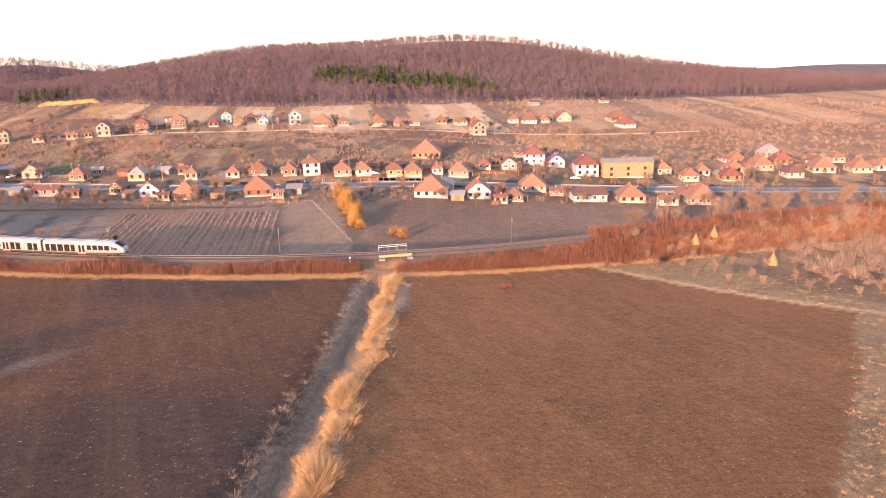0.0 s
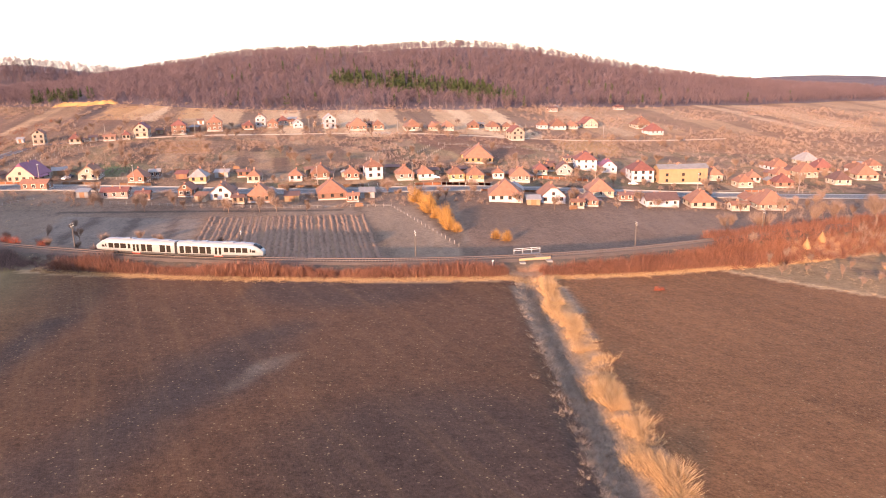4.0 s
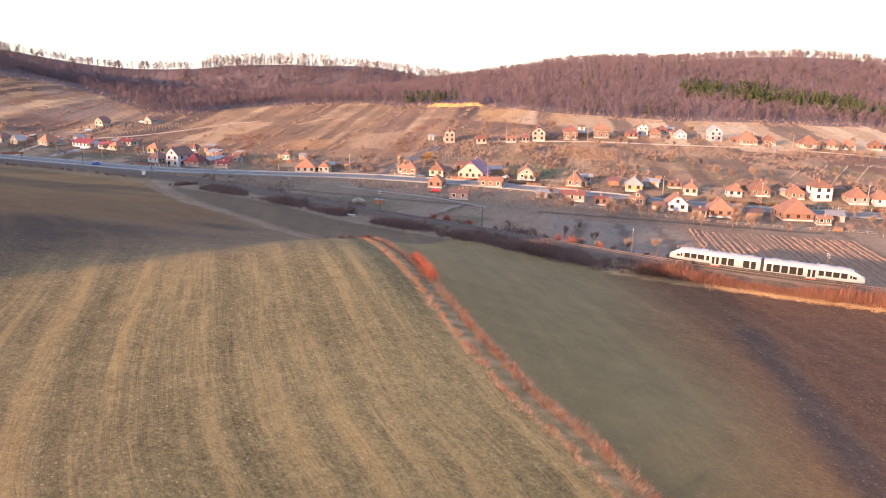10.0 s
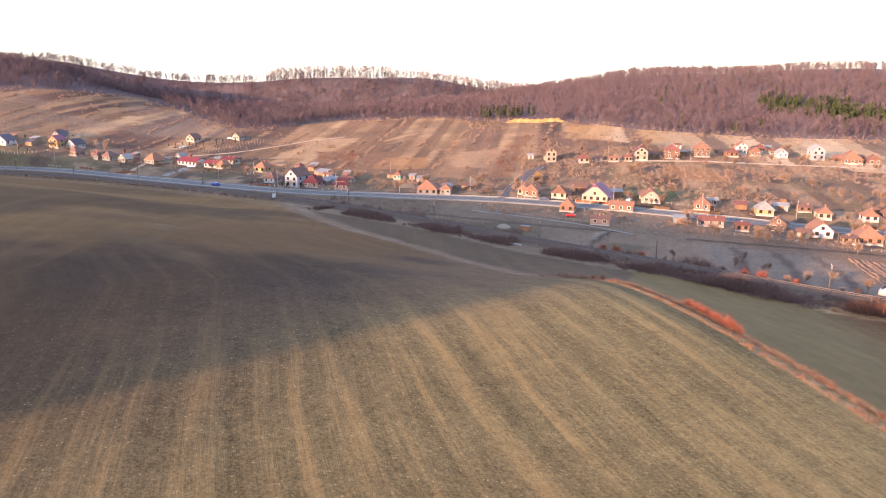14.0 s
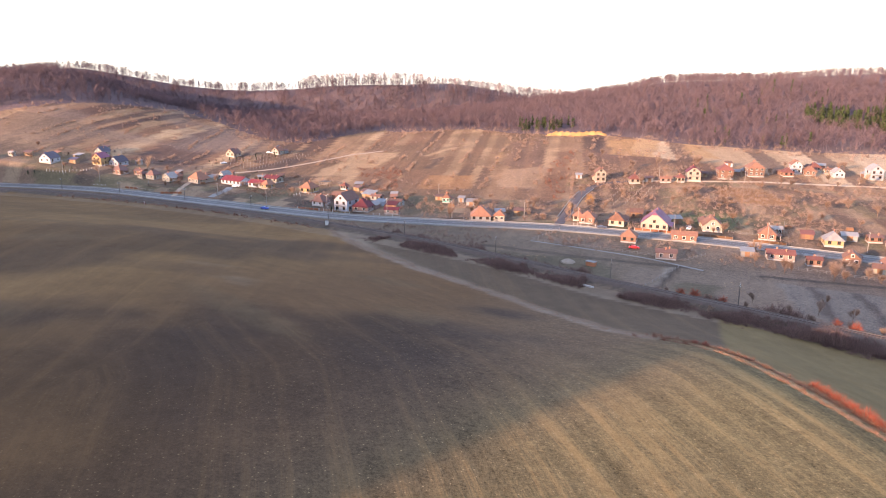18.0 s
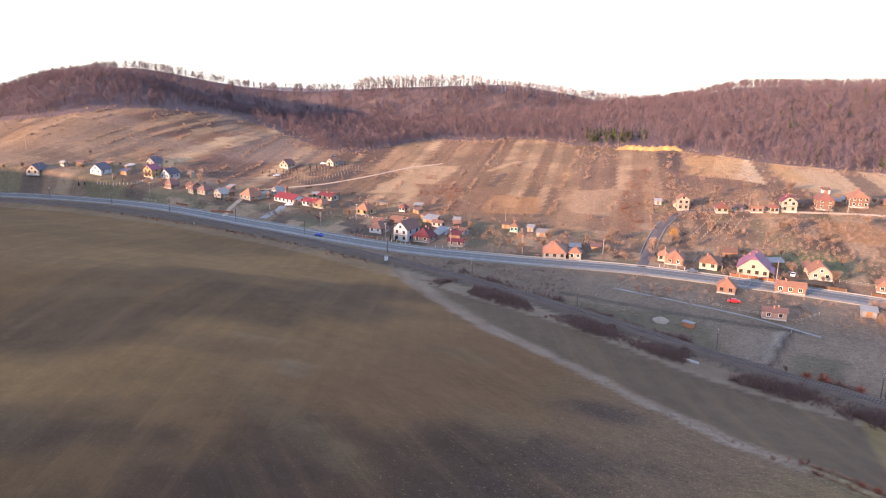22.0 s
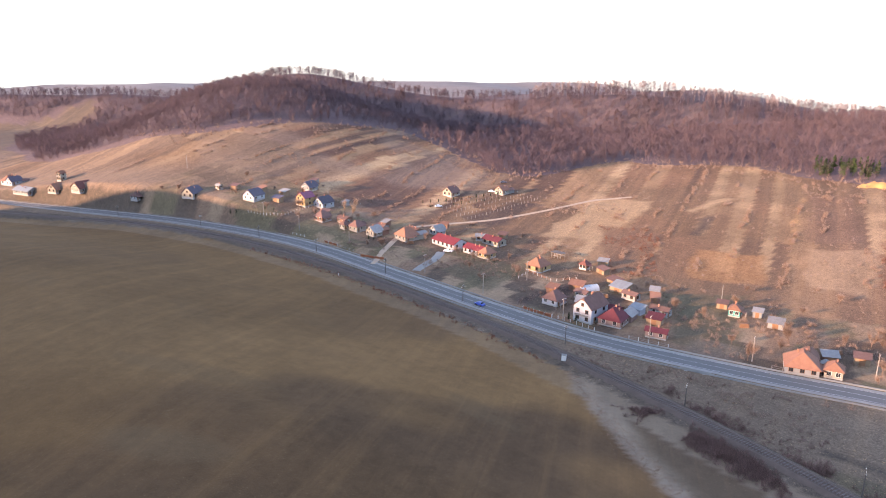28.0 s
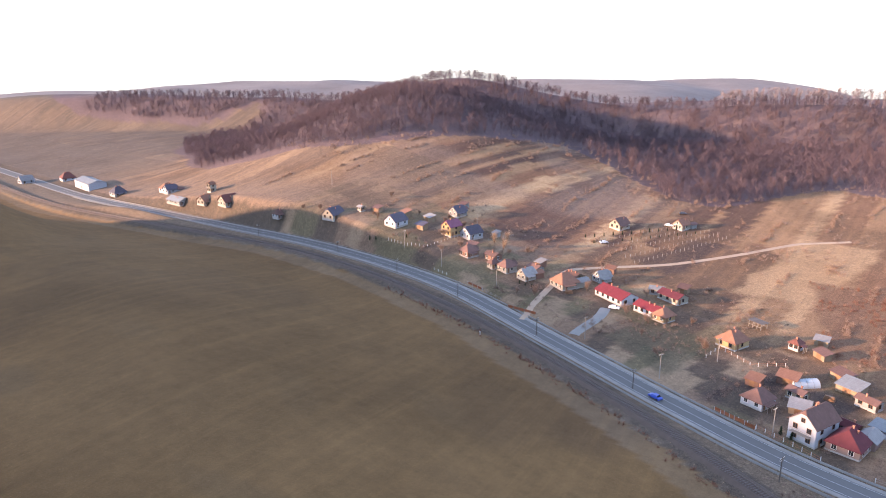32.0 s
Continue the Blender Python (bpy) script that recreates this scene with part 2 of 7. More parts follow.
def ground_mat():
    """Soil and grass: colour and rows come from the field plan, clods and tufts from noise."""
    m, nt, b = node_mat("soil_and_grass")
    tint = nt.nodes.new("ShaderNodeAttribute")
    tint.attribute_name = "tint"
    rows = nt.nodes.new("ShaderNodeAttribute")
    rows.attribute_name = "rows"
    sep = nt.nodes.new("ShaderNodeSeparateXYZ")
    link(nt, rows.outputs["Vector"], sep.inputs[0])
    along = nt.nodes.new("ShaderNodeCombineXYZ")
    link(nt, sep.outputs[0], along.inputs[0])
    link(nt, math_node(nt, "MULTIPLY", sep.outputs[1], 0.035), along.inputs[1])
    co = nt.nodes.new("ShaderNodeTexCoord").outputs["Object"]
    streak, wide = noise_node(nt, along.outputs[0], 1.5, 3, 0.75), noise_node(nt, along.outputs[0], 0.26, 2, 0.5)
    streak = math_node(nt, "ADD", math_node(nt, "MULTIPLY", streak, 0.45), math_node(nt, "MULTIPLY", wide, 0.75))
    streak = math_node(nt, "MULTIPLY", math_node(nt, "SUBTRACT", streak, 0.6), sep.outputs[2])
    big, mid, fine = noise_node(nt, co, 0.022, 5, 0.6), noise_node(nt, co, 0.22, 5, 0.65), noise_node(nt, co, 2.6, 5, 0.75)
    fac = math_node(nt, "ADD", math_node(nt, "MULTIPLY", big, 0.7), math_node(nt, "MULTIPLY", mid, 0.55))
    clod = noise_node(nt, co, 0.85, 6, 0.8)
    grit = math_node(nt, "ADD", math_node(nt, "MULTIPLY", fine, 2.0), math_node(nt, "MULTIPLY", clod, 1.5))
    grit = math_node(nt, "MULTIPLY", math_node(nt, "SUBTRACT", grit, 1.75), tint.outputs["Alpha"])
    fac = math_node(nt, "ADD", math_node(nt, "ADD", fac, 0.35), math_node(nt, "ADD", grit, streak))
    fac = math_node(nt, "MAXIMUM", fac, 0.15)
    col = scaled(nt, tint.outputs["Color"], fac)
    gold = nt.nodes.new("ShaderNodeMix")
    gold.data_type, gold.clamp_factor = "RGBA", True
    link(nt, math_node(nt, "MULTIPLY", streak, 0.9), gold.inputs["Factor"])
    link(nt, col, gold.inputs["A"])
    gold.inputs["B"].default_value = (0.37, 0.21, 0.07, 1)
    col = gold.outputs["Result"]
    # pale straw and stones scattered over the soil
    vor = nt.nodes.new("ShaderNodeTexVoronoi")
    vor.inputs["Scale"].default_value = 1.5
    link(nt, co, vor.inputs["Vector"])
    dot = nt.nodes.new("ShaderNodeMapRange")
    for k, v in (("From Min", 0.23), ("From Max", 0.11), ("To Min", 0.0), ("To Max", 0.75)):
        dot.inputs[k].default_value = v
    link(nt, vor.outputs["Distance"], dot.inputs["Value"])
    mix = nt.nodes.new("ShaderNodeMix")
    mix.data_type = "RGBA"
    specks = math_node(nt, "MULTIPLY", dot.outputs[0], math_node(nt, "GREATER_THAN", clod, 0.52))
    link(nt, math_node(nt, "MULTIPLY", specks, tint.outputs["Alpha"]), mix.inputs["Factor"])
    link(nt, col, mix.inputs["A"])
    mix.inputs["B"].default_value = (0.33, 0.24, 0.125, 1)
    link(nt, mix.outputs["Result"], b.inputs["Base Color"])
    b.inputs["Roughness"].default_value, b.inputs["Specular IOR Level"].default_value = 0.95, 0.1
    bn = nt.nodes.new("ShaderNodeBump")
    bn.inputs["Strength"].default_value, bn.inputs["Distance"].default_value = 0.6, 0.25
    link(nt, math_node(nt, "ADD", fine, math_node(nt, "MULTIPLY", streak, 0.8)), bn.inputs["Height"])
    link(nt, bn.outputs[0], b.inputs["Normal"])
    return m


WALLS = {"white": (.34, .35, .38), "cream": (.27, .245, .20), "brick": (.185, .108, .078), "pink": (.25, .175, .15), "grey": (.22, .215, .21),
         "yellow": (.30, .215, .11), "teal": (.07, .28, .25), "wood": (.22, .165, .11), "ochre": (.235, .165, .095)}
ROOFS = {"orange": (.190, .096, .062), "red": (.138, .056, .045), "crimson": (.13, .020, .024), "darkred": (.085, .020, .026), "purple": (.19, .07, .11),
         "brown": (.125, .072, .060), "grey": (.22, .21, .205), "dark": (.07, .06, .08), "metal": (.17, .18, .19)}
M_WALL = {k: mat("plaster_" + k, c, 0.24, 0.6, 7, 0.9, 0.15, 0.2, 0, 0.3) for k, c in WALLS.items()}


def tile_mat(name, base, metal):
    """Roof covering: courses across the slope, weather stains, moss."""
    m, nt, b = node_mat(name)
    co = nt.nodes.new("ShaderNodeTexCoord").outputs["Object"]
    info = nt.nodes.new("ShaderNodeObjectInfo")
    sep = nt.nodes.new("ShaderNodeSeparateXYZ")
    link(nt, co, sep.inputs[0])
    course = math_node(nt, "FRACT", math_node(nt, "MULTIPLY", sep.outputs[2], 5.5), 0)
    big, fine = noise_node(nt, co, 0.7, 5), noise_node(nt, co, 7, 3)
    fac = math_node(nt, "ADD", math_node(nt, "MULTIPLY", big, 0.7), math_node(nt, "MULTIPLY", fine, 0.35))
    fac = math_node(nt, "ADD", fac, math_node(nt, "MULTIPLY", info.outputs["Random"], 0.45))
    fac = math_node(nt, "ADD", math_node(nt, "MULTIPLY", course, 0.12), math_node(nt, "ADD", fac, 0.15))
    rgb = nt.nodes.new("ShaderNodeRGB")
    rgb.outputs[0].default_value = (*base, 1)
    link(nt, scaled(nt, rgb.outputs[0], fac), b.inputs["Base Color"])
    b.inputs["Roughness"].default_value, b.inputs["Specular IOR Level"].default_value = (0.6 if metal else 0.8), 0.3
    bn = nt.nodes.new("ShaderNodeBump")
    bn.inputs["Strength"].default_value, bn.inputs["Distance"].default_value = 0.4, 0.04
    link(nt, course, bn.inputs["Height"])
    link(nt, bn.outputs[0], b.inputs["Normal"])
    return m


M_ROOF = {k: tile_mat("roof_" + k, c, k in ("metal", "crimson", "purple", "dark")) for k, c in ROOFS.items()}
M_FRAME = mat("window_frame", (.62, .60, .56), 0.1, 2, 20, 0.5, 0, 0.4)
M_DARKFRAME = mat("brown_frame", (.16, .09, .05), 0.2, 2, 20, 0.5, 0, 0.4)
M_GLASS = mat("window_glass", (.022, .024, .028), 0.3, 1, 4, 0.2, 0, 0.35)
M_DOOR = mat("door_wood", (.20, .11, .06), 0.25, 1, 14, 0.6, 0.2)
M_BRICK = mat("chimney_brick", (.36, .17, .11), 0.3, 2, 18, 0.9, 0.4)
M_PLINTH = mat("plinth_concrete", (.33, .31, .29), 0.25, 1, 10, 0.9, 0.3)
M_CONCRETE = mat("concrete", (.22, .213, .20), 0.22, 0.3, 5, 0.85, 0.2)
M_ASPHALT = mat("asphalt", (.150, .146, .142), 0.2, 0.12, 8, 0.85, 0.2, 0.1, second=(.122, .120, .118))
M_LANE = mat("dark_asphalt", (.098, .086, .088), 0.2, 0.2, 8, 0.9, 0.2, 0.1)
M_PAINT = mat("road_paint", (.36, .36, .36), 0.15, 1, 9, 0.6, 0)
M_GRAVEL = mat("gravel", (.215, .205, .19), 0.3, 0.3, 9, 0.95, 0.6)
M_TRACKBED = mat("ballast", (.095, .072, .058), 0.35, 0.4, 9, 0.95, 0.8)
M_RAIL = mat("rail_steel", (.105, .075, .062), 0.25, 1, 9, 0.6, 0, 0.3, 0.0)
M_SLEEPER = mat("sleeper", (.13, .11, .098), 0.3, 0.6, 9, 0.9, 0.2)
M_BARK = mat("bark", (.17, .115, .085), 0.3, 0.8, 7, 0.95, 0.4, 0.1)
M_TWIG = mat("bare_twigs", (.225, .158, .122), 0.3, 0.35, 5, 0.95, 0, 0.1, each=0.35, island=0.5)
M_PALETWIG = mat("pale_birch_twigs", (.40, .28, .19), 0.25, 0.35, 5, 0.95, 0, 0.1, each=0.3, island=0.5)
M_WOODS = mat("winter_woods", (.104, .077, .088), 0.3, 0.03, 0.22, 0.95, 0, 0.1, island=0.4, second=(.118, .082, .086))
M_PINE = mat("pine_needles", (.05, .065, .028), 0.35, 0.05, 0.5, 0.9, 0, 0.1, island=0.7)
# two scrub colours; on the railway bank they stand for sunlit and shaded
M_REDSCRUB = mat("red_brown_scrub", (.168, .074, .052), 0.4, 0.08, 1.0, 0.95, 0, 0.1, island=0.8, second=(.19, .095, .06))
M_DARKSCRUB = mat("dark_scrub", (.155, .10, .085), 0.35, 0.08, 1.0, 0.95, 0, 0.1, island=0.8)
M_DRYGRASS = mat("dry_grass", (.42, .285, .15), 0.35, 0.12, 1.5, 0.95, 0, 0.1, island=0.7, second=(.40, .25, .13))
M_WILLOW = mat("golden_willow", (.34, .19, .06), 0.3, 0.2, 1.5, 0.95, 0, 0.1, island=0.6)
M_REDBUSH = mat("red_dogwood", (.27, .075, .045), 0.3, 0.2, 1.5, 0.95, 0, 0.1, island=0.6)
M_POST = mat("weathered_post", (.24, .21, .185), 0.2, 1, 9, 0.9, 0.2)
M_WHITEPOST = mat("whitewashed_post", (.50, .485, .46), 0.2, 1, 9, 0.9, 0.2)
M_DARKPOLE = mat("tarred_pole", (.09, .075, .065), 0.25, 1, 9, 0.8, 0.2)
M_RUST = mat("rusty_sheet", (.34, .14, .07), 0.3, 0.6, 6, 0.8, 0.2)
M_CLAY = mat("clay_bank", (.40, .23, .08), 0.3, 0.1, 1.5, 0.95, 0.5)
M_POLY = mat("plastic_film", (.42, .45, .48), 0.15, 0.5, 5, 0.35, 0.1)
M_TYRE = mat("tyre", (.025, .025, .027), 0.2, 3, 20, 0.8, 0.1)


# ---- ground: one sheet with the field plan in it ----
PATH_LINE = [(-58.6, -119.0), (-98.7, 1.0), (-120.7, 50.0), (-126.7, 57.0), (-133.2, 63.0), (-140.2, 72.0), (-147.2, 82.0), (-154.7, 94.0), (-162.7, 105.5), (-173.7, 122.0), (-185.7, 137.0), (-209.3, 155.5), (-230.0, 170.0), (-248.0, 181.5), (-269.0, 194.0), (-295.0, 214.0), (-332.0, 250.0)]


def line_distance(x, y, pts):
    """Distance to a broken line, and the side (positive: to its left as it runs)."""
    best, side = np.full(x.shape, 1e9), np.zeros(x.shape)
    for (ax, ay), (bx, by) in zip(pts, pts[1:]):
        dx, dy = bx - ax, by - ay
        u = np.clip(((x - ax) * dx + (y - ay) * dy) / (dx * dx + dy * dy), 0, 1)
        d = np.hypot(x - ax - u * dx, y - ay - u * dy)
        near = d < best
        side = np.where(near, np.sign(dx * (y - ay) - dy * (x - ax)), side)
        best = np.where(near, d, best)
    return best, side


def hash01(k, salt=0.0):
    h = np.sin(k * 12.9898 + salt * 78.233 + 4.1) * 43758.5453
    return h - np.floor(h)


def lay(color, mask, rgb):
    return color * (1 - mask[..., None]) + np.array(rgb) * mask[..., None]


EARTH, MOIST_SHADE, GREEN, STRAW, PASTURE, LITTER = (.168, .079, .035), (.046, .035, .031), (.152, .119, .055), (.36, .235, .125), (.088, .070, .054), (.108, .080, .086)


# damp dark hollows in the fields, the western ones also painted-in shade: centre, half-axes, turn
DAMP_SHADE = [(-278, 58, 36, 26, 0.3), (-300, 75, 26, 14, 0.4), (-257, 64, 13, 26, 0.5), (-231, 118, 20, 15, -0.3), (-228, 148, 12, 8, 0.4), (-266, 92, 14, 20, 0.8), (-100.5, 93, 4.5, 44, 0.09), (-72, 88, 9, 46, -0.27), (-238, 98, 20, 26, 0.5)]
# pale silt washed into the hollows
WASHED = [(-61, 103, 1.8, 7, -0.5), (-65, 94, 1.4, 6, -0.2), (-286, 122, 9, 2.2, 0.5), (-267, 99, 3, 7, 0.9), (-300, 132, 8, 2, 0.4), (-259, 95, 2.5, 6, 0.7), (-284, 119, 2.5, 7, 0.8)]
PLOT_TONES = {"gold": (.36, .21, .092), "straw": (.34, .23, .13), "dark": (.062, .046, .042), "scrub": (.150, .088, .056), "orange": (.27, .145, .066), "yard": (.088, .076, .048), "umber": (.15, .092, .062),
              "rocky": (.27, .18, .11), "tilth": (.14, .072, .050), "tan": (.165, .125, .092)}
PLOTS = [("gold", (-305, 403), (-322, 491), (-320, 511), (-303, 367)), ("straw", (-366, 461), (-358, 494), (-361, 494), (-372, 462)), ("dark", (-263, 493), (-245, 469), (-253, 534), (-270, 535)),
         ("gold", (-243, 469), (-213, 463), (-214, 535), (-249, 528)), ("scrub", (-261, 345), (-251, 350), (-266, 478), (-278, 474)), ("orange", (-336, 359), (-307, 368), (-314, 406), (-345, 401)),
         ("yard", (-335, 336), (-315, 292), (-294, 293), (-308, 352)), ("dark", (-351, 423), (-352, 458), (-358, 459), (-355, 422)), ("umber", (-303, 431), (-284, 436), (-298, 520), (-321, 515))]
PLOTS += [("gold", (-202, 532), (-188, 537), (-174, 474), (-187, 469)), ("dark", (-188, 543), (-146, 560), (-140, 548), (-184, 532)), ("straw", (-151, 562), (-141, 565), (-124, 520), (-133, 517))]
PLOTS += [("rocky", (-293, 374), (-268, 370), (-274, 427), (-301, 420)), ("straw", (-388, 390), (-393, 478), (-428, 467), (-419, 384)), ("dark", (-446, 379), (-450, 437), (-468, 434), (-473, 390)),
          ("scrub", (-364, 346), (-346, 356), (-370, 422), (-403, 417)), ("tilth", (-9, 359), (30, 386), (8, 448), (-49, 427)), ("gold", (53, 373), (78, 395), (89, 462), (41, 431)),
          ("yard", (-425, 306), (-392, 297), (-392, 330), (-420, 335)), ("dark", (-376, 291), (-340, 291), (-345, 320), (-372, 325))]
PLOTS += [("yard", (-262, 240), (-214, 240), (-204, 208), (-236, 214)), ("dark", (-196, 388), (-180, 390), (-177, 366), (-192, 364)), ("umber", (-170, 392), (-120, 402), (-110, 372), (-165, 366)), ("orange", (-176, 392), (-150, 400), (-140, 366), (-172, 362))]
PLOTS += [("tan", (-243, 274), (-212, 270), (-213, 253), (-244, 261)), ("tan", (-203, 239), (-191, 238), (-193, 213), (-203, 204)), ("yard", (-188, 230), (-172, 227), (-177, 196), (-190, 197)), ("tan", (-304, 278), (-287, 277), (-297, 298), (-309, 298))]


def in_plot(x, y, corners):
    """1 inside a four-cornered plot, 0 outside, soft and uneven at its edge."""
    cx, cy = sum(c[0] for c in corners) / 4, sum(c[1] for c in corners) / 4
    mask = np.ones(x.shape)
    uneven = 1.4 * ripple(x, y, 4) + 2.2 * ripple(x, y, 13)
    for (ax, ay), (bx, by) in zip(corners, corners[1:] + corners[:1]):
        nx, ny = -(by - ay), bx - ax
        ln = math.hypot(nx, ny)
        flip = 1 if (cx - ax) * nx + (cy - ay) * ny > 0 else -1
        mask = mask * step(-1.2, 1.8, flip * ((x - ax) * nx + (y - ay) * ny) / ln + uneven)
    return mask


def field_plan(x, y):
    """Base colour and crop rows (across, along, strength) at plan positions."""
    v = y - sample(RAIL_Y, x)
    wob = 3.0 * ripple(x, y, 17)
    color = np.broadcast_to(np.array(PASTURE), x.shape + (3,)).copy()
    across, along, amount = x.copy(), y.copy(), np.full(x.shape, 0.25)
    # --- south of the line
    south = v < -6
    color = np.where(south[..., None], np.array(EARTH), color)
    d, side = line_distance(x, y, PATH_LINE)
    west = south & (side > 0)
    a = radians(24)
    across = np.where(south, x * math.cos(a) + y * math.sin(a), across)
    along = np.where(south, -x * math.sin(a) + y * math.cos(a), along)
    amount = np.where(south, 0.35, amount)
    # stubble rows; their paler, stronger colour also paints the sunlit side of the shadow edge
    sunlit_stubble = step(-232, -192, x - 0.5 * (y - 70) + 10 * ripple(x, y, 30))
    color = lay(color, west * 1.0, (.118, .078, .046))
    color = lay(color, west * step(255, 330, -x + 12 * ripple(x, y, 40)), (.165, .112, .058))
    color = lay(color, west * sunlit_stubble, (.158, .121, .056))
    amount = np.where(west, 0.3 + 1.5 * sunlit_stubble, amount)
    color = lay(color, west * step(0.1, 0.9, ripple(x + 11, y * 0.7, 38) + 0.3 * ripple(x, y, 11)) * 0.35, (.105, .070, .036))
    across = np.where(west & (x > -270), d + 0.6 * ripple(x, y, 60), across)
    along = np.where(west & (x > -270), y - 0.3 * x, along)
    # dull olive grass colour, painted over the part that the mound's flank shades
    shaded_sward = (1 - step(-128 + wob, -98 + wob, x + 0.22 * (y - 100))) * (south & ~west)
    color = lay(color, shaded_sward * 0.85, GREEN)
    color = lay(color, south * (x < -14) * step(-118, -92, x + 0.2 * (y - 100) + 2 * wob) * 0.85, (.080, .042, .025))
    # damp patches of the west field, which also deepen its shade by colour
    wet_shade = step(0.1, 0.75, ripple(x + 30, y * 0.6, 34) + 0.35 * ripple(x, y, 9))
    color = lay(color, 0.6 * wet_shade * west * step(195, 240, -x), MOIST_SHADE)
    color = lay(color, 0.6 * step(0.3, 0.8, ripple(x - 40, y, 26)) * (south & ~west) * (x > -75) * (x < -20), MOIST_SHADE)
    for px, py, a, b, turn in DAMP_SHADE:
        c, q = math.cos(turn), math.sin(turn)
        r = np.hypot(((x - px) * c + (y - py) * q) / a, ((y - py) * c - (x - px) * q) / b) + 0.25 * ripple(x, y, 9) + 0.12 * ripple(x, y, 3.7)
        color = lay(color, np.where(x < -215, 0.72, 0.8) * (1 - step(0.2, 1.25, r)) * south, MOIST_SHADE)
    for px, py, a, b, turn in WASHED:
        c, q = math.cos(turn), math.sin(turn)
        r = np.hypot(((x - px) * c + (y - py) * q) / a, ((y - py) * c - (x - px) * q) / b) + 0.5 * ripple(x, y, 5) + 0.3 * ripple(x, y, 2.1)
        color = lay(color, 0.42 * (1 - step(0.3, 1.2, r)) * south, (.150, .118, .088))
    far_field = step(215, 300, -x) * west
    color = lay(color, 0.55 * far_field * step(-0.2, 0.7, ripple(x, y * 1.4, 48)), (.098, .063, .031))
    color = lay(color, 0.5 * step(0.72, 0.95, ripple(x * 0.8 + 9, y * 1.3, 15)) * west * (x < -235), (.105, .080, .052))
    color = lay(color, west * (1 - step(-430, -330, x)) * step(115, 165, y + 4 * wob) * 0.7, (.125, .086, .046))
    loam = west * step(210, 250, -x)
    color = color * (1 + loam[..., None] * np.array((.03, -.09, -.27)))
    strip = (south & ~west) * (x < -175)
    color = lay(color, strip * 1.0, (.096, .068, .043))
    color = lay(color, (south & (d < 1.7 + 0.1 * wob)) * np.where(x > -190, 0.9, 0.0), (.150, .122, .062))
    color = lay(color, south * (1 - step(1.0, 2.9, d + 0.3 * wob + 0.8 * ripple(x, y, 3))) * (1 - step(-196, -182, x)) * 0.85, (.225, .180, .135))
    color = lay(color, strip * (1 - step(3.0, 7.0, d + 0.5 * wob)) * (1 - step(-300, -265, x)) * (0.6 + 0.35 * ripple(x, y, 5)), (.220, .175, .125))
    color = lay(color, (v > -15 - 0.5 * wob) * (v < -5.5 + 0.3 * wob) * (x < -175) * np.where(x < -325, 0.3, 0.6), (.205, .162, .115))
    color = lay(color, (south & (side < 0) & (d > 1.3) & (d < 2.4 + 0.2 * wob)) * np.where(x > -190, 0.8, 0.15), (.20, .13, .075))
    color = lay(color, (south & (np.abs(d - 0.9) < 0.35) & (x > -185)) * 0.7, (.27, .205, .12))
    right = 45 + 0.6 * (y - 72)
    orchard = south & (0.63 * (x - 33) + (y - 173) * 0.92 > 0.4 * wob)
    grass = south & (x > right + wob) & (x < right + 12)
    color = lay(color, grass * 0.9, (.21, .14, .075))
    color = lay(color, (south & (x > right + 12)) * 1.0, (.13, .085, .052))
    color = lay(color, orchard * 0.9, (.225, .150, .080))
    color = lay(color, orchard * 0.7 * step(-0.1, 0.6, ripple(x, y, 14) + 0.5 * ripple(x, y, 5)), (.125, .080, .056))
    rim = np.abs(0.63 * (x - 33) + (y - 173) * 0.92)
    color = lay(color, (south & (rim < 1.6) & (x > 28) & (x < 90)) * 0.9, STRAW)
    ditch = x - (-11.8 - 0.05 * (160 - y))
    color = lay(color, (south & (np.abs(ditch + 1) < 4.6 + 0.5 * wob)) * 0.9, (.19, .145, .105))
    color = lay(color, (south & (ditch > 0.2) & (ditch < 2.9 + 0.5 * wob)) * 0.8, (.34, .20, .09))
    bank = (v < -5) & (v > -12 - 0.5 * wob)
    # bank coloured as sunlit east of x = -128 and as shaded west of it
    color = lay(color, (bank & (x > -128)) * 0.85, (.25, .13, .07))
    color = lay(color, (bank & (x <= -128)) * 0.8 * step(-270, -200, x), (.15, .11, .075))
    color = lay(color, ((v < -12 - 0.5 * wob) & (v > -14 - 0.5 * wob) & (x > -132)) * 0.8, STRAW)
    # --- meadow between the line and the road
    road_y = sample(ROAD_Y, x)
    meadow = (v > 5) & (y < road_y - 4)
    color = lay(color, meadow * 0.75, np.array((.160, .119, .082)))
    color = lay(color, meadow * step(-210, -150, x) * 0.8, (.195, .140, .100))
    color = lay(color, (meadow & (x > -150)) * 0.6 * step(-0.4, 0.6, ripple(x, y, 21) + 0.4 * ripple(x, y, 7)), (.135, .092, .066))
    lean = x + 0.14 * (y - 196)
    tilled = (v > 20) & (y < 250 + 0.12 * (x + 60)) & (lean > -104) & (lean < -50)
    color = lay(color, tilled * 1.0, (.170, .112, .076))
    sown = (v > 24) & (y < 240) & (lean <= -106) & (lean > -150)
    color = lay(color, sown * 0.8, (.175, .140, .112))
    color = lay(color, sown * step(0.55, 0.9, np.sin(lean / 2.3 + 0.8 * ripple(x, y, 12))) * 0.7, (.075, .055, .045))
    amount = np.where(tilled, 1.2, amount)
    across = np.where(tilled, lean, across)
    along = np.where(tilled, y, along)
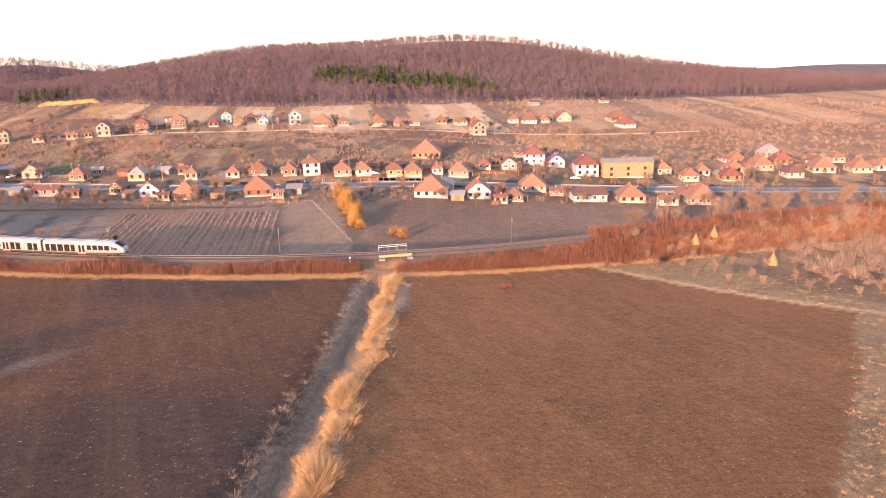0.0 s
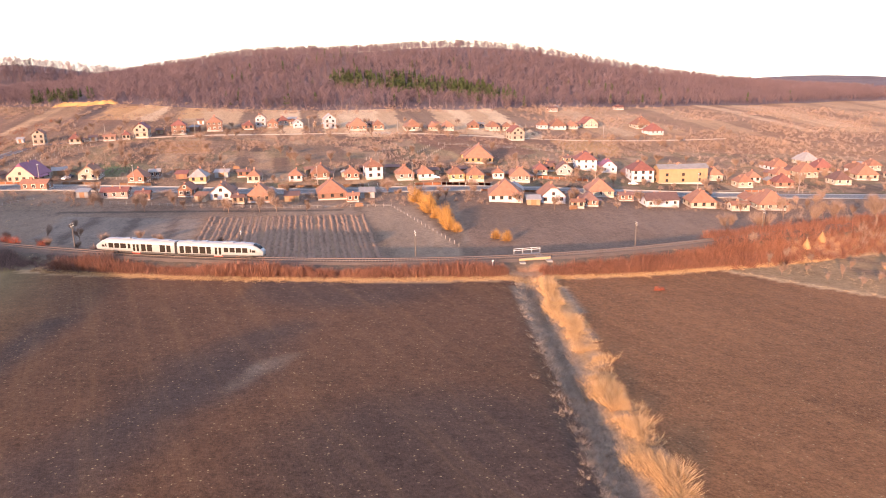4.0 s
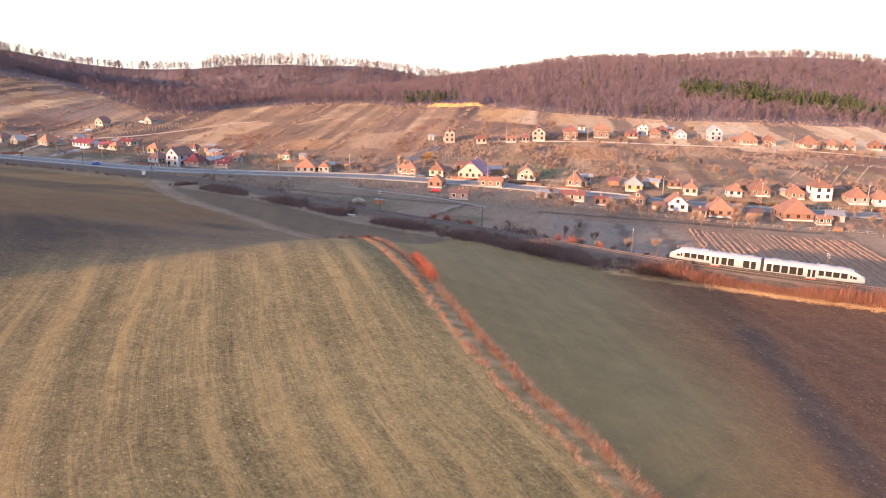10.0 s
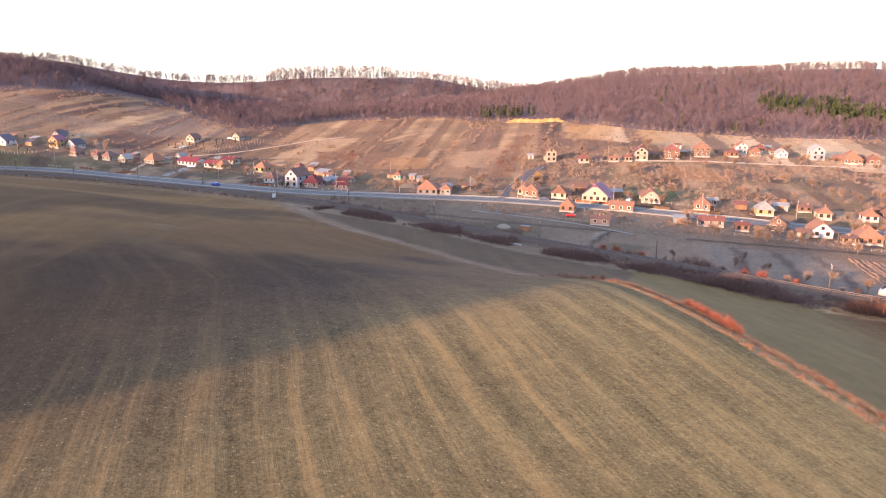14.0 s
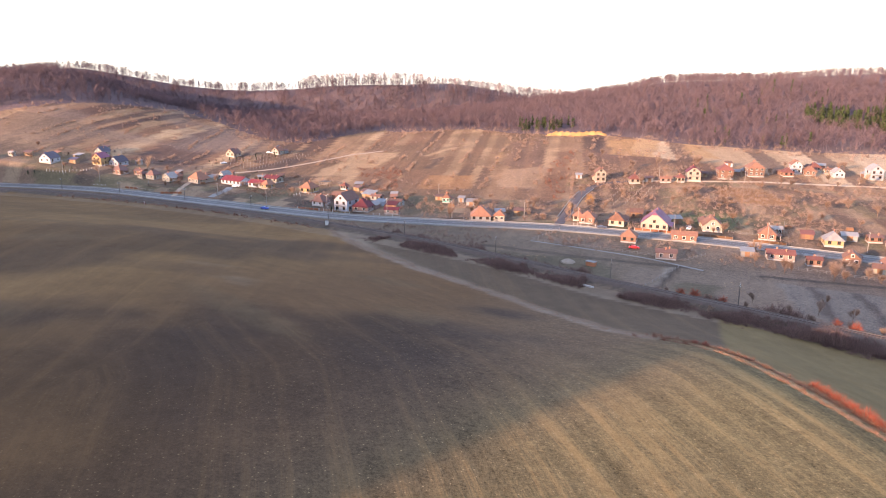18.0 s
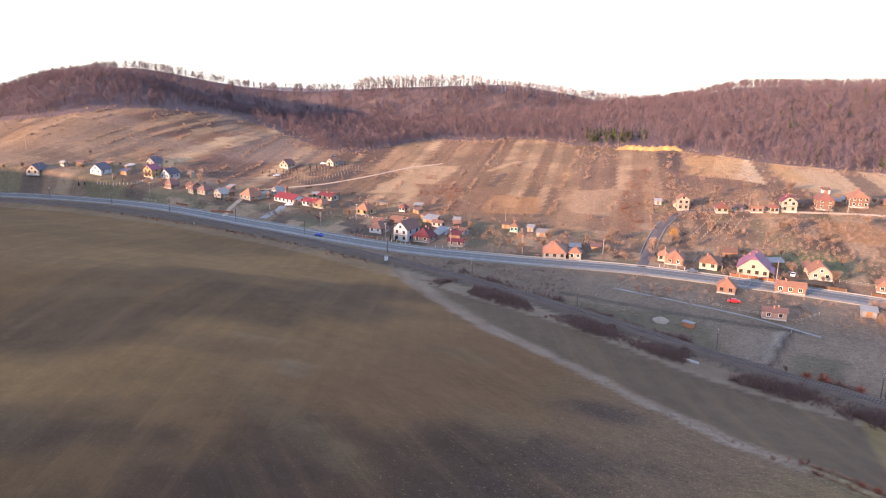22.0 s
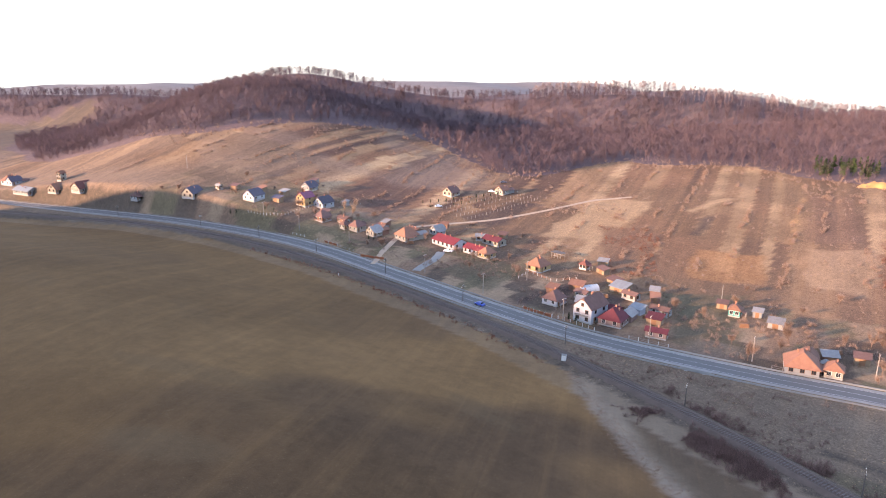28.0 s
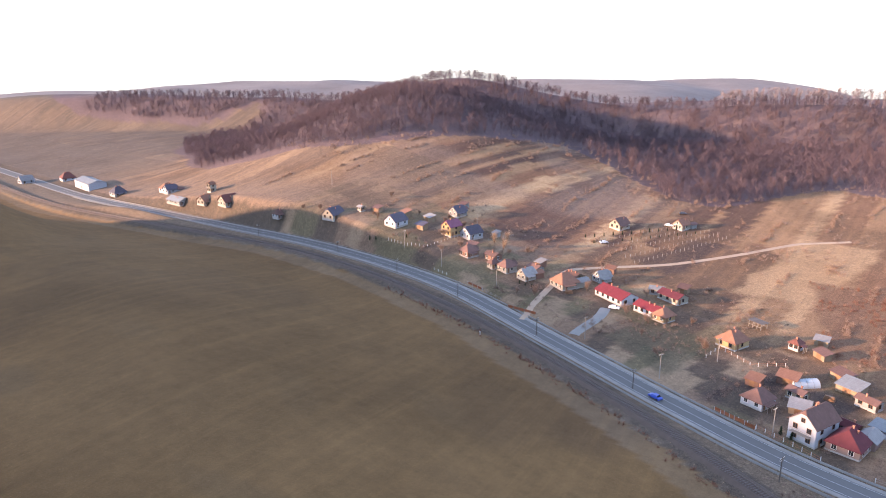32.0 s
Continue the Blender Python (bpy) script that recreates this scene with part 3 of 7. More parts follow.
    for tone, line, half in (((.060, .046, .038), ((-203, 206), (-194, 214), (-189, 243)), 1.0), ((.26, .215, .165), ((-204.5, 207), (-195.6, 214.5), (-190.6, 243)), 0.5),
                             ((.070, .056, .044), ((-262, 247), (-215, 243), (-186, 245)), 0.9), ((.060, .048, .040), ((-160, 246), (-120, 252), (-66, 256)), 0.8)):
        dist, _ = line_distance(x, y, line)
        color = lay(color, meadow * (1 - step(half, half + 1.2, dist)) * 0.85, tone)
    cols = np.floor((x + 0.2 * (y - 196)) / 6.5)
    plots = meadow & (x + 0.2 * (y - 196) > -49) & (x + 0.2 * (y - 196) < -21) & (v > 20) & (y < 262)
    tone = hash01(cols, 2)[..., None]
    color = np.where(plots[..., None], np.array((.12, .085, .06)) * (1 - tone) + np.array((.30, .215, .145)) * tone, color)
    color = lay(color, (meadow & (x > -24) & (v > 18)) * 0.7, (.150, .096, .066))
    # --- the slopes: strips of garden, stubble and fallow
    slope = y > road_y + 12
    skew = np.interp(x, (-720, -640, -590, -550, -480, -250, 200), (0.25, 0.09, -0.10, -0.28, -0.25, -0.16, -0.10))
    u = x - skew * v
    lane = np.floor(u / 8.0)
    lane = np.floor((u + 5.0 * hash01(lane, 1)) / 8.0)
    reach = np.floor((v + 150 * hash01(lane, 6)) / 210.0)
    pick = hash01(lane + 13.7 * reach, 3)[..., None]
    warm = np.where(pick < .3, np.array((.095, .058, .044)), np.where(pick < .55, np.array((.19, .108, .064)), np.where(pick < .8, np.array((.28, .172, .095)), np.array((.42, .28, .155)))))
    patchy = step(-0.5, 0.6, ripple(x, y, 27) + 0.5 * ripple(x, y, 10))
    strength = slope * step(0, 40, y - road_y - 25) * np.interp(x, (-520, -430, -260, -220, -20, 60), (0.95, 0.75, 0.5, 0.7, 0.75, 0.35)) * (0.35 + 0.65 * patchy)
    color = lay(color, slope * 1.0, (.188, .116, .072))
    color = lay(color, slope * (1 - step(-330, -240, x)) * 0.8, (.122, .080, .048))
    # western slope painted paler to stand in for the haze over it
    color = lay(color, slope * (1 - step(-540, -460, x)) * 0.8, (.225, .165, .128))
    color = color * (1 - strength[..., None]) + warm * strength[..., None]
    fallow = slope * step(0.0, 0.7, ripple(x, y, 41) + 0.4 * ripple(x, y, 13)) * (v < 260) * (x > -260)
    color = lay(color, 0.6 * fallow, (.15, .085, .058))
    ridge_field = slope & (v > 255) & (x > -230)
    color = lay(color, ridge_field * 0.85 * step(250, 275, v), (.40, .265, .15))
    strip = np.floor((u + 4 * hash01(np.floor(v / 40), 4)) / 13.0)
    color = lay(color, ridge_field * (hash01(strip, 12) < 0.28) * 0.75, (.12, .075, .056))
    color = lay(color, ridge_field * (hash01(strip, 12) > 0.8) * 0.7, (.50, .36, .22))
    across = np.where(slope, u, across)
    along = np.where(slope, v, along)
    amount = np.where(slope, 0.5, amount)
    bushy = slope & (x > 60)
    color = lay(color, bushy * 0.5, (.24, .14, .08))
    gardens = (y > road_y + 4) & (y < road_y + 34) & (x > -560)
    color = lay(color, gardens * 0.6, (.082, .066, .044))
    plot_u, plot_v = x + 0.16 * (y - road_y) + 2.5 * ripple(x, y, 14), y - road_y - 0.03 * x
    cell = np.floor(plot_u / 9.0)
    deep = np.floor((plot_v + 17 * hash01(cell, 8)) / 17.0)
    tone = hash01(cell * 1.7 + deep * 5.3, 9)[..., None]
    yard = np.where(tone < .3, np.array((.090, .066, .050)), np.where(tone < .55, np.array((.138, .114, .066)), np.where(tone < .8, np.array((.195, .130, .086)), np.array((.27, .19, .12)))))
    tended = ((y > road_y + 6) & (y < road_y + np.where(x > -255, 115, 62)) & (x > -640) & (x < 230)) * np.where(y < road_y + 45, 0.75, 0.55)
    color = color * (1 - tended[..., None]) + yard * tended[..., None]
    lawn = slope * np.exp(-((x + 178) / 16) ** 2 - ((y - 330) / 12) ** 2)
    color = lay(color, 0.8 * lawn, (.09, .13, .05))
    for name, *corners in PLOTS:
        color = lay(color, 0.7 * in_plot(x, y, corners), PLOT_TONES[name])
    color = lay(color, 0.6 * slope * (1 - step(-640, -540, x)) * (v < 120), (.125, .092, .064))
    far_slope = slope * (1 - step(-1000, -820, x))
    color = lay(color, 0.9 * far_slope, (.098, .080, .066))
    # --- leaf litter under the woods
    under = v > sample(WOODS, x) - 4 + wob
    color = lay(color, under * 0.9, LITTER)
    amount = np.where(under, 0.0, amount)
    grit = np.ones(x.shape)
    grit = grit * (1 - 0.75 * np.clip(shaded_sward, 0, 1)) * (1 - 0.75 * west * step(205, 270, -x))
    return np.concatenate([color, grit[..., None]], -1), np.stack([across, along, amount], -1)


def spaced(*parts):
    return np.unique(np.concatenate([np.arange(a, b, s) for a, b, s in parts]))


xs = spaced((-1500, -900, 12), (-900, -430, 3.2), (-430, 110, 1.75), (110, 320, 3), (320, 901, 14))
ys = spaced((-500, -60, 14), (-60, 30, 3), (30, 310, 1.6), (310, 580, 2.4), (580, 900, 7), (900, 1501, 20))
X, Y = np.meshgrid(xs, ys)
Z = ground_z(X, Y)
n, k = len(xs), len(ys)
corner = (np.arange(k - 1)[:, None] * n + np.arange(n - 1)[None]).ravel()
quads = np.stack([corner, corner + 1, corner + n + 1, corner + n], 1)


def fast_mesh(name, co, faces, material, smooth=False):
    """A mesh from arrays; faces are all of one size."""
    me = bpy.data.meshes.new(name)
    me.vertices.add(len(co))
    me.vertices.foreach_set("co", np.ascontiguousarray(co, np.float32).ravel())
    size = faces.shape[1]
    me.loops.add(faces.size)
    me.loops.foreach_set("vertex_index", np.ascontiguousarray(faces, np.int32).ravel())
    me.polygons.add(len(faces))
    me.polygons.foreach_set("loop_start", np.arange(0, faces.size, size, dtype=np.int32))
    me.polygons.foreach_set("use_smooth", np.full(len(faces), smooth))
    me.update(calc_edges=True)
    me.materials.append(material)
    return me


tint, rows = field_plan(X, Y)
ground_mesh = fast_mesh("ground", np.stack([X, Y, Z], -1).reshape(-1, 3), quads, ground_mat(), True)
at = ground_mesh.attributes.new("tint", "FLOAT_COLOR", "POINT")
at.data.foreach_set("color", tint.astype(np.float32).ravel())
at = ground_mesh.attributes.new("rows", "FLOAT_VECTOR", "POINT")
at.data.foreach_set("vector", rows.astype(np.float32).ravel())
tagged(new("ground", ground_mesh), "rolling winter farmland of brown fields and dry grass", "ground", kind="structure")

# hills beyond, out to the horizon, with some distance haze mixed into their colour
xs2 = np.linspace(-4600, 4600, 116)
ys2 = np.linspace(-2600, 4800, 100)
X2, Y2 = np.meshgrid(xs2, ys2)
inside = (X2 > -1480) & (X2 < 880) & (Y2 > -480) & (Y2 < 1480)
far = np.hypot((X2 + 300) / 1200, (Y2 - 500) / 1000)
Z2 = -75 - 70 * step(1.2, 3.4, far) + 22 * step(1.4, 3.4, far) * ripple(X2, Y2, 420) + 8 * ripple(X2, Y2, 160) - 40 * inside - 110 * step(-2700, -1600, X2) * step(500, 900, Y2)
c2 = (np.arange(99)[:, None] * 116 + np.arange(115)[None]).ravel()
hill = fast_mesh("backdrop", np.stack([X2, Y2, Z2], -1).reshape(-1, 3), np.stack([c2, c2 + 1, c2 + 117, c2 + 116], 1),
                 mat("hazed_far_hills", (.19, .165, .155), 0.35, 0.004, 0.05, 0.95, 0, 0.1), True)
tagged(new("backdrop", hill), "far brown hills on the horizon, greyed for haze", "hills", kind="structure")


# ---- helpers for things and parts ----
def part(name, me, parent, label="", m=None):
    """One mesh object under a thing or a part; me: a bmesh (freed) or a mesh."""
    if isinstance(me, bmesh.types.BMesh):
        bm, me = me, bpy.data.meshes.new(name)
        bm.to_mesh(me)
        bm.free()
    if m and not me.materials:
        me.materials.append(m)
    ob = new(name, me)
    ob.parent = parent
    if label:
        ob["label"] = label
    return ob


def box(bm, x, y, z, sx, sy, sz, turn=None, bevel=0.0):
    """A box with its centre at x, y, z."""
    vs = bmesh.ops.create_cube(bm, size=1)["verts"]
    bmesh.ops.scale(bm, vec=(sx, sy, sz), verts=vs)
    if bevel:
        es = list({e for v in vs for e in v.link_edges})
        vs = list({v for f in bmesh.ops.bevel(bm, geom=es, offset=bevel, segments=1, affect="EDGES")["faces"] for v in f.verts} | {v for v in vs if v.is_valid})
    if turn:
        bmesh.ops.transform(bm, matrix=turn, verts=vs)
    bmesh.ops.translate(bm, vec=(x, y, z), verts=vs)
    return vs


def boxed(name, parent, m, x, y, z, sx, sy, sz, label="", bevel=0.0):
    bm = bmesh.new()
    box(bm, x, y, z, sx, sy, sz, bevel=bevel)
    return part(name, bm, parent, label, m)


def tube(bm, a, b, r1, r2=None, sides=6):
    """A tapered round bar from a to b."""
    a, b = Vector(a), Vector(b)
    turn = (b - a).to_track_quat("Z", "Y").to_matrix().to_4x4()
    vs = bmesh.ops.create_cone(bm, cap_ends=True, segments=sides, radius1=r1, radius2=r1 if r2 is None else r2, depth=(b - a).length)["verts"]
    bmesh.ops.transform(bm, matrix=Matrix.Translation((a + b) / 2) @ turn, verts=vs)
    return vs


def gz(x, y):
    return float(ground_z(x, y))


def rail_at(x):
    """Point and heading (degrees) of the track at a plan x."""
    y0, y1 = float(sample(RAIL_Y, x - 1)), float(sample(RAIL_Y, x + 1))
    return float(sample(RAIL_Y, x)), float(sample(RAIL_Z, x)), math.degrees(math.atan2(y1 - y0, 2))


def road_at(x):
    y0, y1 = float(sample(ROAD_Y, x - 2)), float(sample(ROAD_Y, x + 2))
    return float(sample(ROAD_Y, x)), float(sample(FLOOR_Z, x)) + 0.35, math.degrees(math.atan2(y1 - y0, 4))


def swept(name, line, zs, profile, material, x0=-1490, x1=890, every=2, parent=None):
    """A bar of the given cross-section (offset to the left, height) swept along a line of the plan."""
    pick = (GX >= x0) & (GX <= x1)
    px, py, pz = GX[pick][::every], line[pick][::every], zs[pick][::every]
    t = np.stack([np.gradient(px), np.gradient(py)], 1)
    t /= np.linalg.norm(t, axis=1)[:, None]
    co, m, n = [], len(profile), len(px)
    for off, h in profile:
        co.append(np.stack([px - t[:, 1] * off, py + t[:, 0] * off, pz + h], 1))
    co = np.stack(co, 1).reshape(-1, 3)
    i = (np.arange(n - 1)[:, None] * m + np.arange(m - 1)[None]).ravel()
    ob = new(name, fast_mesh(name, co, np.stack([i, i + 1, i + m + 1, i + m], 1)[:, ::-1], material))
    ob.parent = parent
    return ob


# ---- road, kerbs and the railway ----
ROAD_Z = FLOOR_Z + 0.35
road = tagged(swept("road", ROAD_Y, ROAD_Z, [(-3.6, 0.02), (-3.6, 0.12), (0, 0.17), (3.6, 0.12), (3.6, 0.02)], M_ASPHALT), "grey asphalt main road with white lines", "road", kind="structure")
for name, off, w in (("edge_line", -3.2, 0.16), ("edge_line", 3.2, 0.16), ("centre_line", 0, 0.14)):
    swept(name, ROAD_Y, ROAD_Z, [(off - w / 2, 0.19), (off + w / 2, 0.19)], M_PAINT, -900, 300, 1, road)
for off in (-4.4, 4.4):
    tagged(swept("pavement", ROAD_Y, ROAD_Z, [(off - 0.7, 0.0), (off - 0.7, 0.14), (off + 0.7, 0.14), (off + 0.7, 0.0)], M_GRAVEL), "pale gravel verge beside the road", "verge", kind="structure")
for off in (6.3, -6.6):
    tagged(swept("trim", ROAD_Y, ROAD_Z, [(off - 0.32, -0.2), (off - 0.32, 0.32), (off - 0.2, 0.32), (off - 0.14, 0.05), (off + 0.14, 0.05), (off + 0.2, 0.32), (off + 0.32, 0.32), (off + 0.32, -0.2)],
                 M_CONCRETE, -860, 120), "pale concrete drainage channel along the road", "channel", kind="structure")
track = tagged(new("railway"), "single railway track on dark ballast with sleepers", "railway", kind="structure")
swept("track_bed", RAIL_Y, RAIL_Z, [(-3.1, -0.95), (-1.9, -0.28), (1.9, -0.28), (3.1, -0.95)], M_TRACKBED, parent=track)
for off in (-0.75, 0.75):
    swept("rail", RAIL_Y, RAIL_Z, [(off - 0.06, -0.17), (off - 0.035, 0), (off + 0.035, 0), (off + 0.06, -0.17)], M_RAIL, -1490, 890, 1, track)
bm = bmesh.new()
box(bm, 0, 0, -0.21, 0.26, 2.5, 0.16, bevel=0.03)
sleeper_mesh = bpy.data.meshes.new("sleeper")
bm.to_mesh(sleeper_mesh)
bm.free()
sleeper_mesh.materials.append(M_SLEEPER)
base_co = np.array([v.co for v in sleeper_mesh.vertices])
tris = []
for p in sleeper_mesh.polygons:
    tris += [(p.vertices[0], p.vertices[q], p.vertices[q + 1]) for q in range(1, len(p.vertices) - 1)]
tris = np.array(tris)
spots = np.arange(-660, 60, 0.75)
near = (spots > -360) & (spots < -135)
for x in spots[near]:
    y, z, a = rail_at(x)
    s = new("sleeper", sleeper_mesh)
    s.matrix_basis = pose(x, y, z, 0, 0, a)
    s.parent = track
co, fa = [], []
for q, x in enumerate(spots[~near]):
    y, z, a = rail_at(x)
    c, s = math.cos(radians(a)), math.sin(radians(a))
    co.append(np.stack([x + base_co[:, 0] * c - base_co[:, 1] * s, y + base_co[:, 0] * s + base_co[:, 1] * c, z + base_co[:, 2]], 1))
    fa.append(tris + q * len(base_co))
tagged(new("sleeper_rows", fast_mesh("sleeper_rows", np.concatenate(co), np.concatenate(fa), M_SLEEPER)), "rows of sleepers further along the track", "sleepers", kind="stuff")

# turned ridges of the ploughed plot between the line and the village
co, fa, at_row = [], [], 0
plough = random.Random(5)
for q in range(28):
    ys4 = np.arange(190.0, 252.0, 1.6)
    lean4 = -102.5 + 1.92 * q + plough.uniform(-0.5, 0.5) + 0.3 * np.array([plough.uniform(-1, 1) for _ in ys4])
    xs4 = lean4 - 0.14 * (ys4 - 196)
    ok = (ys4 - sample(RAIL_Y, xs4) > 20) & (ys4 < 249 + 0.12 * (xs4 + 60))
    xs4, ys4 = xs4[ok], ys4[ok]
    top = np.array([plough.uniform(0.1, 0.5) for _ in ys4]) * np.clip(0.75 + 0.6 * ripple(xs4, ys4, 7), 0.1, 1.2)
    for off, lift in ((-0.75, -0.12), (-0.2, 1.0), (0.2, 0.9), (0.75, -0.12)):
        co.append(np.stack([xs4 + off, ys4, ground_z(xs4 + off, ys4) + np.where(lift < 0, lift, lift * top)], 1))
    m = len(ys4)
    for k in range(3):
        i = at_row + k * m + np.arange(m - 1)
        fa.append(np.stack([i, i + m, i + m + 1, i + 1], 1))
    at_row += 4 * m
M_RIDGE = mat("turned_earth", (.19, .118, .078), 0.45, 0.5, 4, 0.95, 0.6)
tagged(new("plough_ridges", fast_mesh("plough_ridges", np.concatenate(co), np.concatenate(fa), M_RIDGE)), "ridges of turned brown earth in a ploughed plot", "field", kind="stuff")

# side road up to the upper row of houses, and the upper lane
LANE = [(-241, 291), (-242, 310), (-243, 335), (-243, 360), (-240, 378), (-233, 390), (-215, 396), (-185, 402), (-150, 414), (-110, 424), (-60, 434), (-20, 436), (20, 434), (60, 438), (110, 452), (170, 470)]


def draped(name, pts, width, material, lift=0.12, label="", category="road", gap=3.0):
    """A strip laid over the ground along a broken line."""
    pts = np.array(pts, float)
    seg = np.r_[0, np.cumsum(np.hypot(*np.diff(pts, axis=0).T))]
    s = np.arange(0, seg[-1], gap)
    px, py = np.interp(s, seg, pts[:, 0]), np.interp(s, seg, pts[:, 1])
    for _ in range(3):
        px[1:-1], py[1:-1] = (px[:-2] + 2 * px[1:-1] + px[2:]) / 4, (py[:-2] + 2 * py[1:-1] + py[2:]) / 4
    t = np.stack([np.gradient(px), np.gradient(py)], 1)
    t /= np.linalg.norm(t, axis=1)[:, None]
    offs = np.linspace(-width / 2, width / 2, 5)
    x = px[:, None] - t[:, 1:] * offs
    y = py[:, None] + t[:, :1] * offs
    z = ground_z(x, y) + lift
    z[:, (0, -1)] -= lift + 0.1
    i = (np.arange(len(s) - 1)[:, None] * 5 + np.arange(4)[None]).ravel()
    return tagged(new(name, fast_mesh(name, np.stack([x, y, z], -1).reshape(-1, 3), np.stack([i, i + 1, i + 6, i + 5], 1)[:, ::-1], material, True)), label, category, kind="structure")


draped("road", LANE[:7], 5.0, M_LANE, 0.22, "narrow asphalt lane climbing from the main road")
for off in (-2.75, 2.75):
    draped("trim", [(a + off, b) for a, b in LANE[1:5]], 0.45, M_CONCRETE, 0.34, "pale concrete kerb of the side lane", "kerb")
draped("road", LANE[6:], 4.0, mat("pale_track", (.42, .32, .22), 0.2, 0.2, 4), 0.2, "pale earth lane along the upper houses")
M_TRACK = mat("earth_track", (.36, .27, .19), 0.25, 0.2, 4)
draped("road", [(-455, 297), (-470, 330), (-480, 352), (-470, 372), (-455, 396), (-440, 430), (-428, 462), (-410, 480)], 3.4, M_TRACK, 0.2, "pale earth track climbing past the gardens")
draped("road", [(-432, 300), (-436, 320), (-441, 330)], 5.0, M_CONCRETE, 0.2, "pale concrete drive to the red-roofed house")
draped("road", [(-246, 261), (-200, 252), (-178, 243)], 1.2, M_GRAVEL, 0.2, "pale path beside the pasture fence")


# ---- two-car diesel railcar ----
M_WHITE = mat("train_white", (.225, .245, .25), 0.06, 0.4, 6, 0.32, 0, 0.5, each=0)
M_SILVER = mat("train_grey", (.40, .40, .41), 0.1, 0.5, 6, 0.4, 0, 0.5, each=0)
M_ROOFGREY = mat("train_roof", (.26, .265, .27), 0.15, 0.5, 6, 0.6, 0, 0.4, each=0)
M_BLACK = mat("train_dark", (.03, .03, .032), 0.2, 1, 9, 0.6, 0, 0.4, each=0)
M_RED = mat("train_red", (.55, .06, .04), 0.1, 1, 9, 0.4, 0, 0.5, each=0)
M_PANE = mat("train_glass", (.020, .017, .015), 0.2, 1, 9, 0.22, 0, 0.3, each=0)
M_LAMP = mat("lamp_glass", (.70, .70, .66), 0.1, 2, 9, 0.15, 0, 0.6, each=0)

CAR_LEN, HALF_W = 20.6, 1.41


def car_section(u):
    """Cross-section of the body u metres from the blunt end: half-width, sill, roof height, and how far the top leans."""
    nose = max(0.0, (u - (CAR_LEN - 3.6)) / 3.6)
    return HALF_W * (1 - 0.30 * nose ** 2.6), 0.78 + 0.05 * nose, 3.62 - 1.72 * nose ** 2.0, nose


def car_body(parent):
    bm = bmesh.new()
    rings = []
    for u in [0, 0.15, 2, 6, 10, 14, 17.0, 17.7, 18.4, 19.0, 19.5, 19.9, 20.25, 20.5, 20.6]:
        w, lo, hi, nose = car_section(u)
        r = 0.42 * min(1, (hi - lo) / 3)
        ring = [(-w * 0.93, lo), (-w, lo + 0.35), (-w, hi - 1.25 * (hi - lo) / 3), (-w * 0.97, hi - r * 1.4), (-w * 0.84, hi - r * 0.5), (-w * 0.5, hi - 0.05), (0, hi)]
        ring += [(-a, b) for a, b in reversed(ring[:-1])]
        rings.append([bm.verts.new((u, a, b)) for a, b in ring])
    for p, q in zip(rings, rings[1:]):
        for k in range(len(p) - 1):
            bm.faces.new((p[k], q[k], q[k + 1], p[k + 1]))
        bm.faces.new((p[-1], q[-1], q[0], p[0]))
    bm.faces.new(rings[0])
    bm.faces.new(list(reversed(rings[-1])))
    bmesh.ops.recalc_face_normals(bm, faces=bm.faces)
    for f in bm.faces:
        f.smooth = True
    body = part("body", bm, parent, "white painted car body", M_WHITE)
    body.data.materials.append(M_ROOFGREY)
    for f in body.data.polygons:
        if f.normal.z > 0.75 and f.center.x < 18.5:
            f.material_index = 1
    return body


def side_plate(name, parent, u0, u1, z0, z1, sy, m, label="", lift=0.02):
    """A thin plate on the car's side; on the nose it follows the body."""
    bm = bmesh.new()
    us = np.linspace(u0, u1, max(2, int((u1 - u0) / 0.7) + 1))
    outer, inner = [], []
    for u in us:
        w = car_section(u)[0]
        for z in (z0, z1):
            outer.append(bm.verts.new((u, sy * (w + lift), z)))
            inner.append(bm.verts.new((u, sy * (w - 0.03), z)))
    for k in range(len(us) - 1):
        a, b, c, d = outer[2 * k], outer[2 * k + 2], outer[2 * k + 3], outer[2 * k + 1]
        bm.faces.new((a, b, c, d))
        for s, t in ((0, 2), (1, 3)):
            bm.faces.new((outer[2 * k + s], outer[2 * k + t], inner[2 * k + t], inner[2 * k + s]))
    for k in (0, 2 * len(us) - 2):
        bm.faces.new((outer[k], outer[k + 1], inner[k + 1], inner[k]))
    bmesh.ops.recalc_face_normals(bm, faces=bm.faces)
    return part(name, bm, parent, label, m)


def wheel_mesh():
    bm = bmesh.new()
    tube(bm, (0, -0.07, 0), (0, 0.07, 0), 0.40, sides=18)
    tube(bm, (0, -0.10, 0), (0, -0.06, 0), 0.44, sides=18)
    me = bpy.data.meshes.new("wheel")
    bm.to_mesh(me)
    bm.free()
    me.materials.append(M_BLACK)
    return me


WHEEL = wheel_mesh()


def bogie(parent, u):
    bm = bmesh.new()
    for s in (-1, 1):
        box(bm, u, s * 1.0, 0.52, 3.0, 0.16, 0.22, bevel=0.04)
        box(bm, u, s * 1.02, 0.62, 0.8, 0.2, 0.35)
    box(bm, u, 0, 0.55, 0.5, 2.0, 0.25)
    frame_ob = part("bogie", bm, parent, "black steel bogie", M_BLACK)
    for du in (-0.95, 0.95):
        for s in (-1, 1):
            w = part("wheel", WHEEL, frame_ob)
            w.matrix_basis = pose(u + du, s * 0.78, 0.42, 0, 0, 0 if s > 0 else 180)


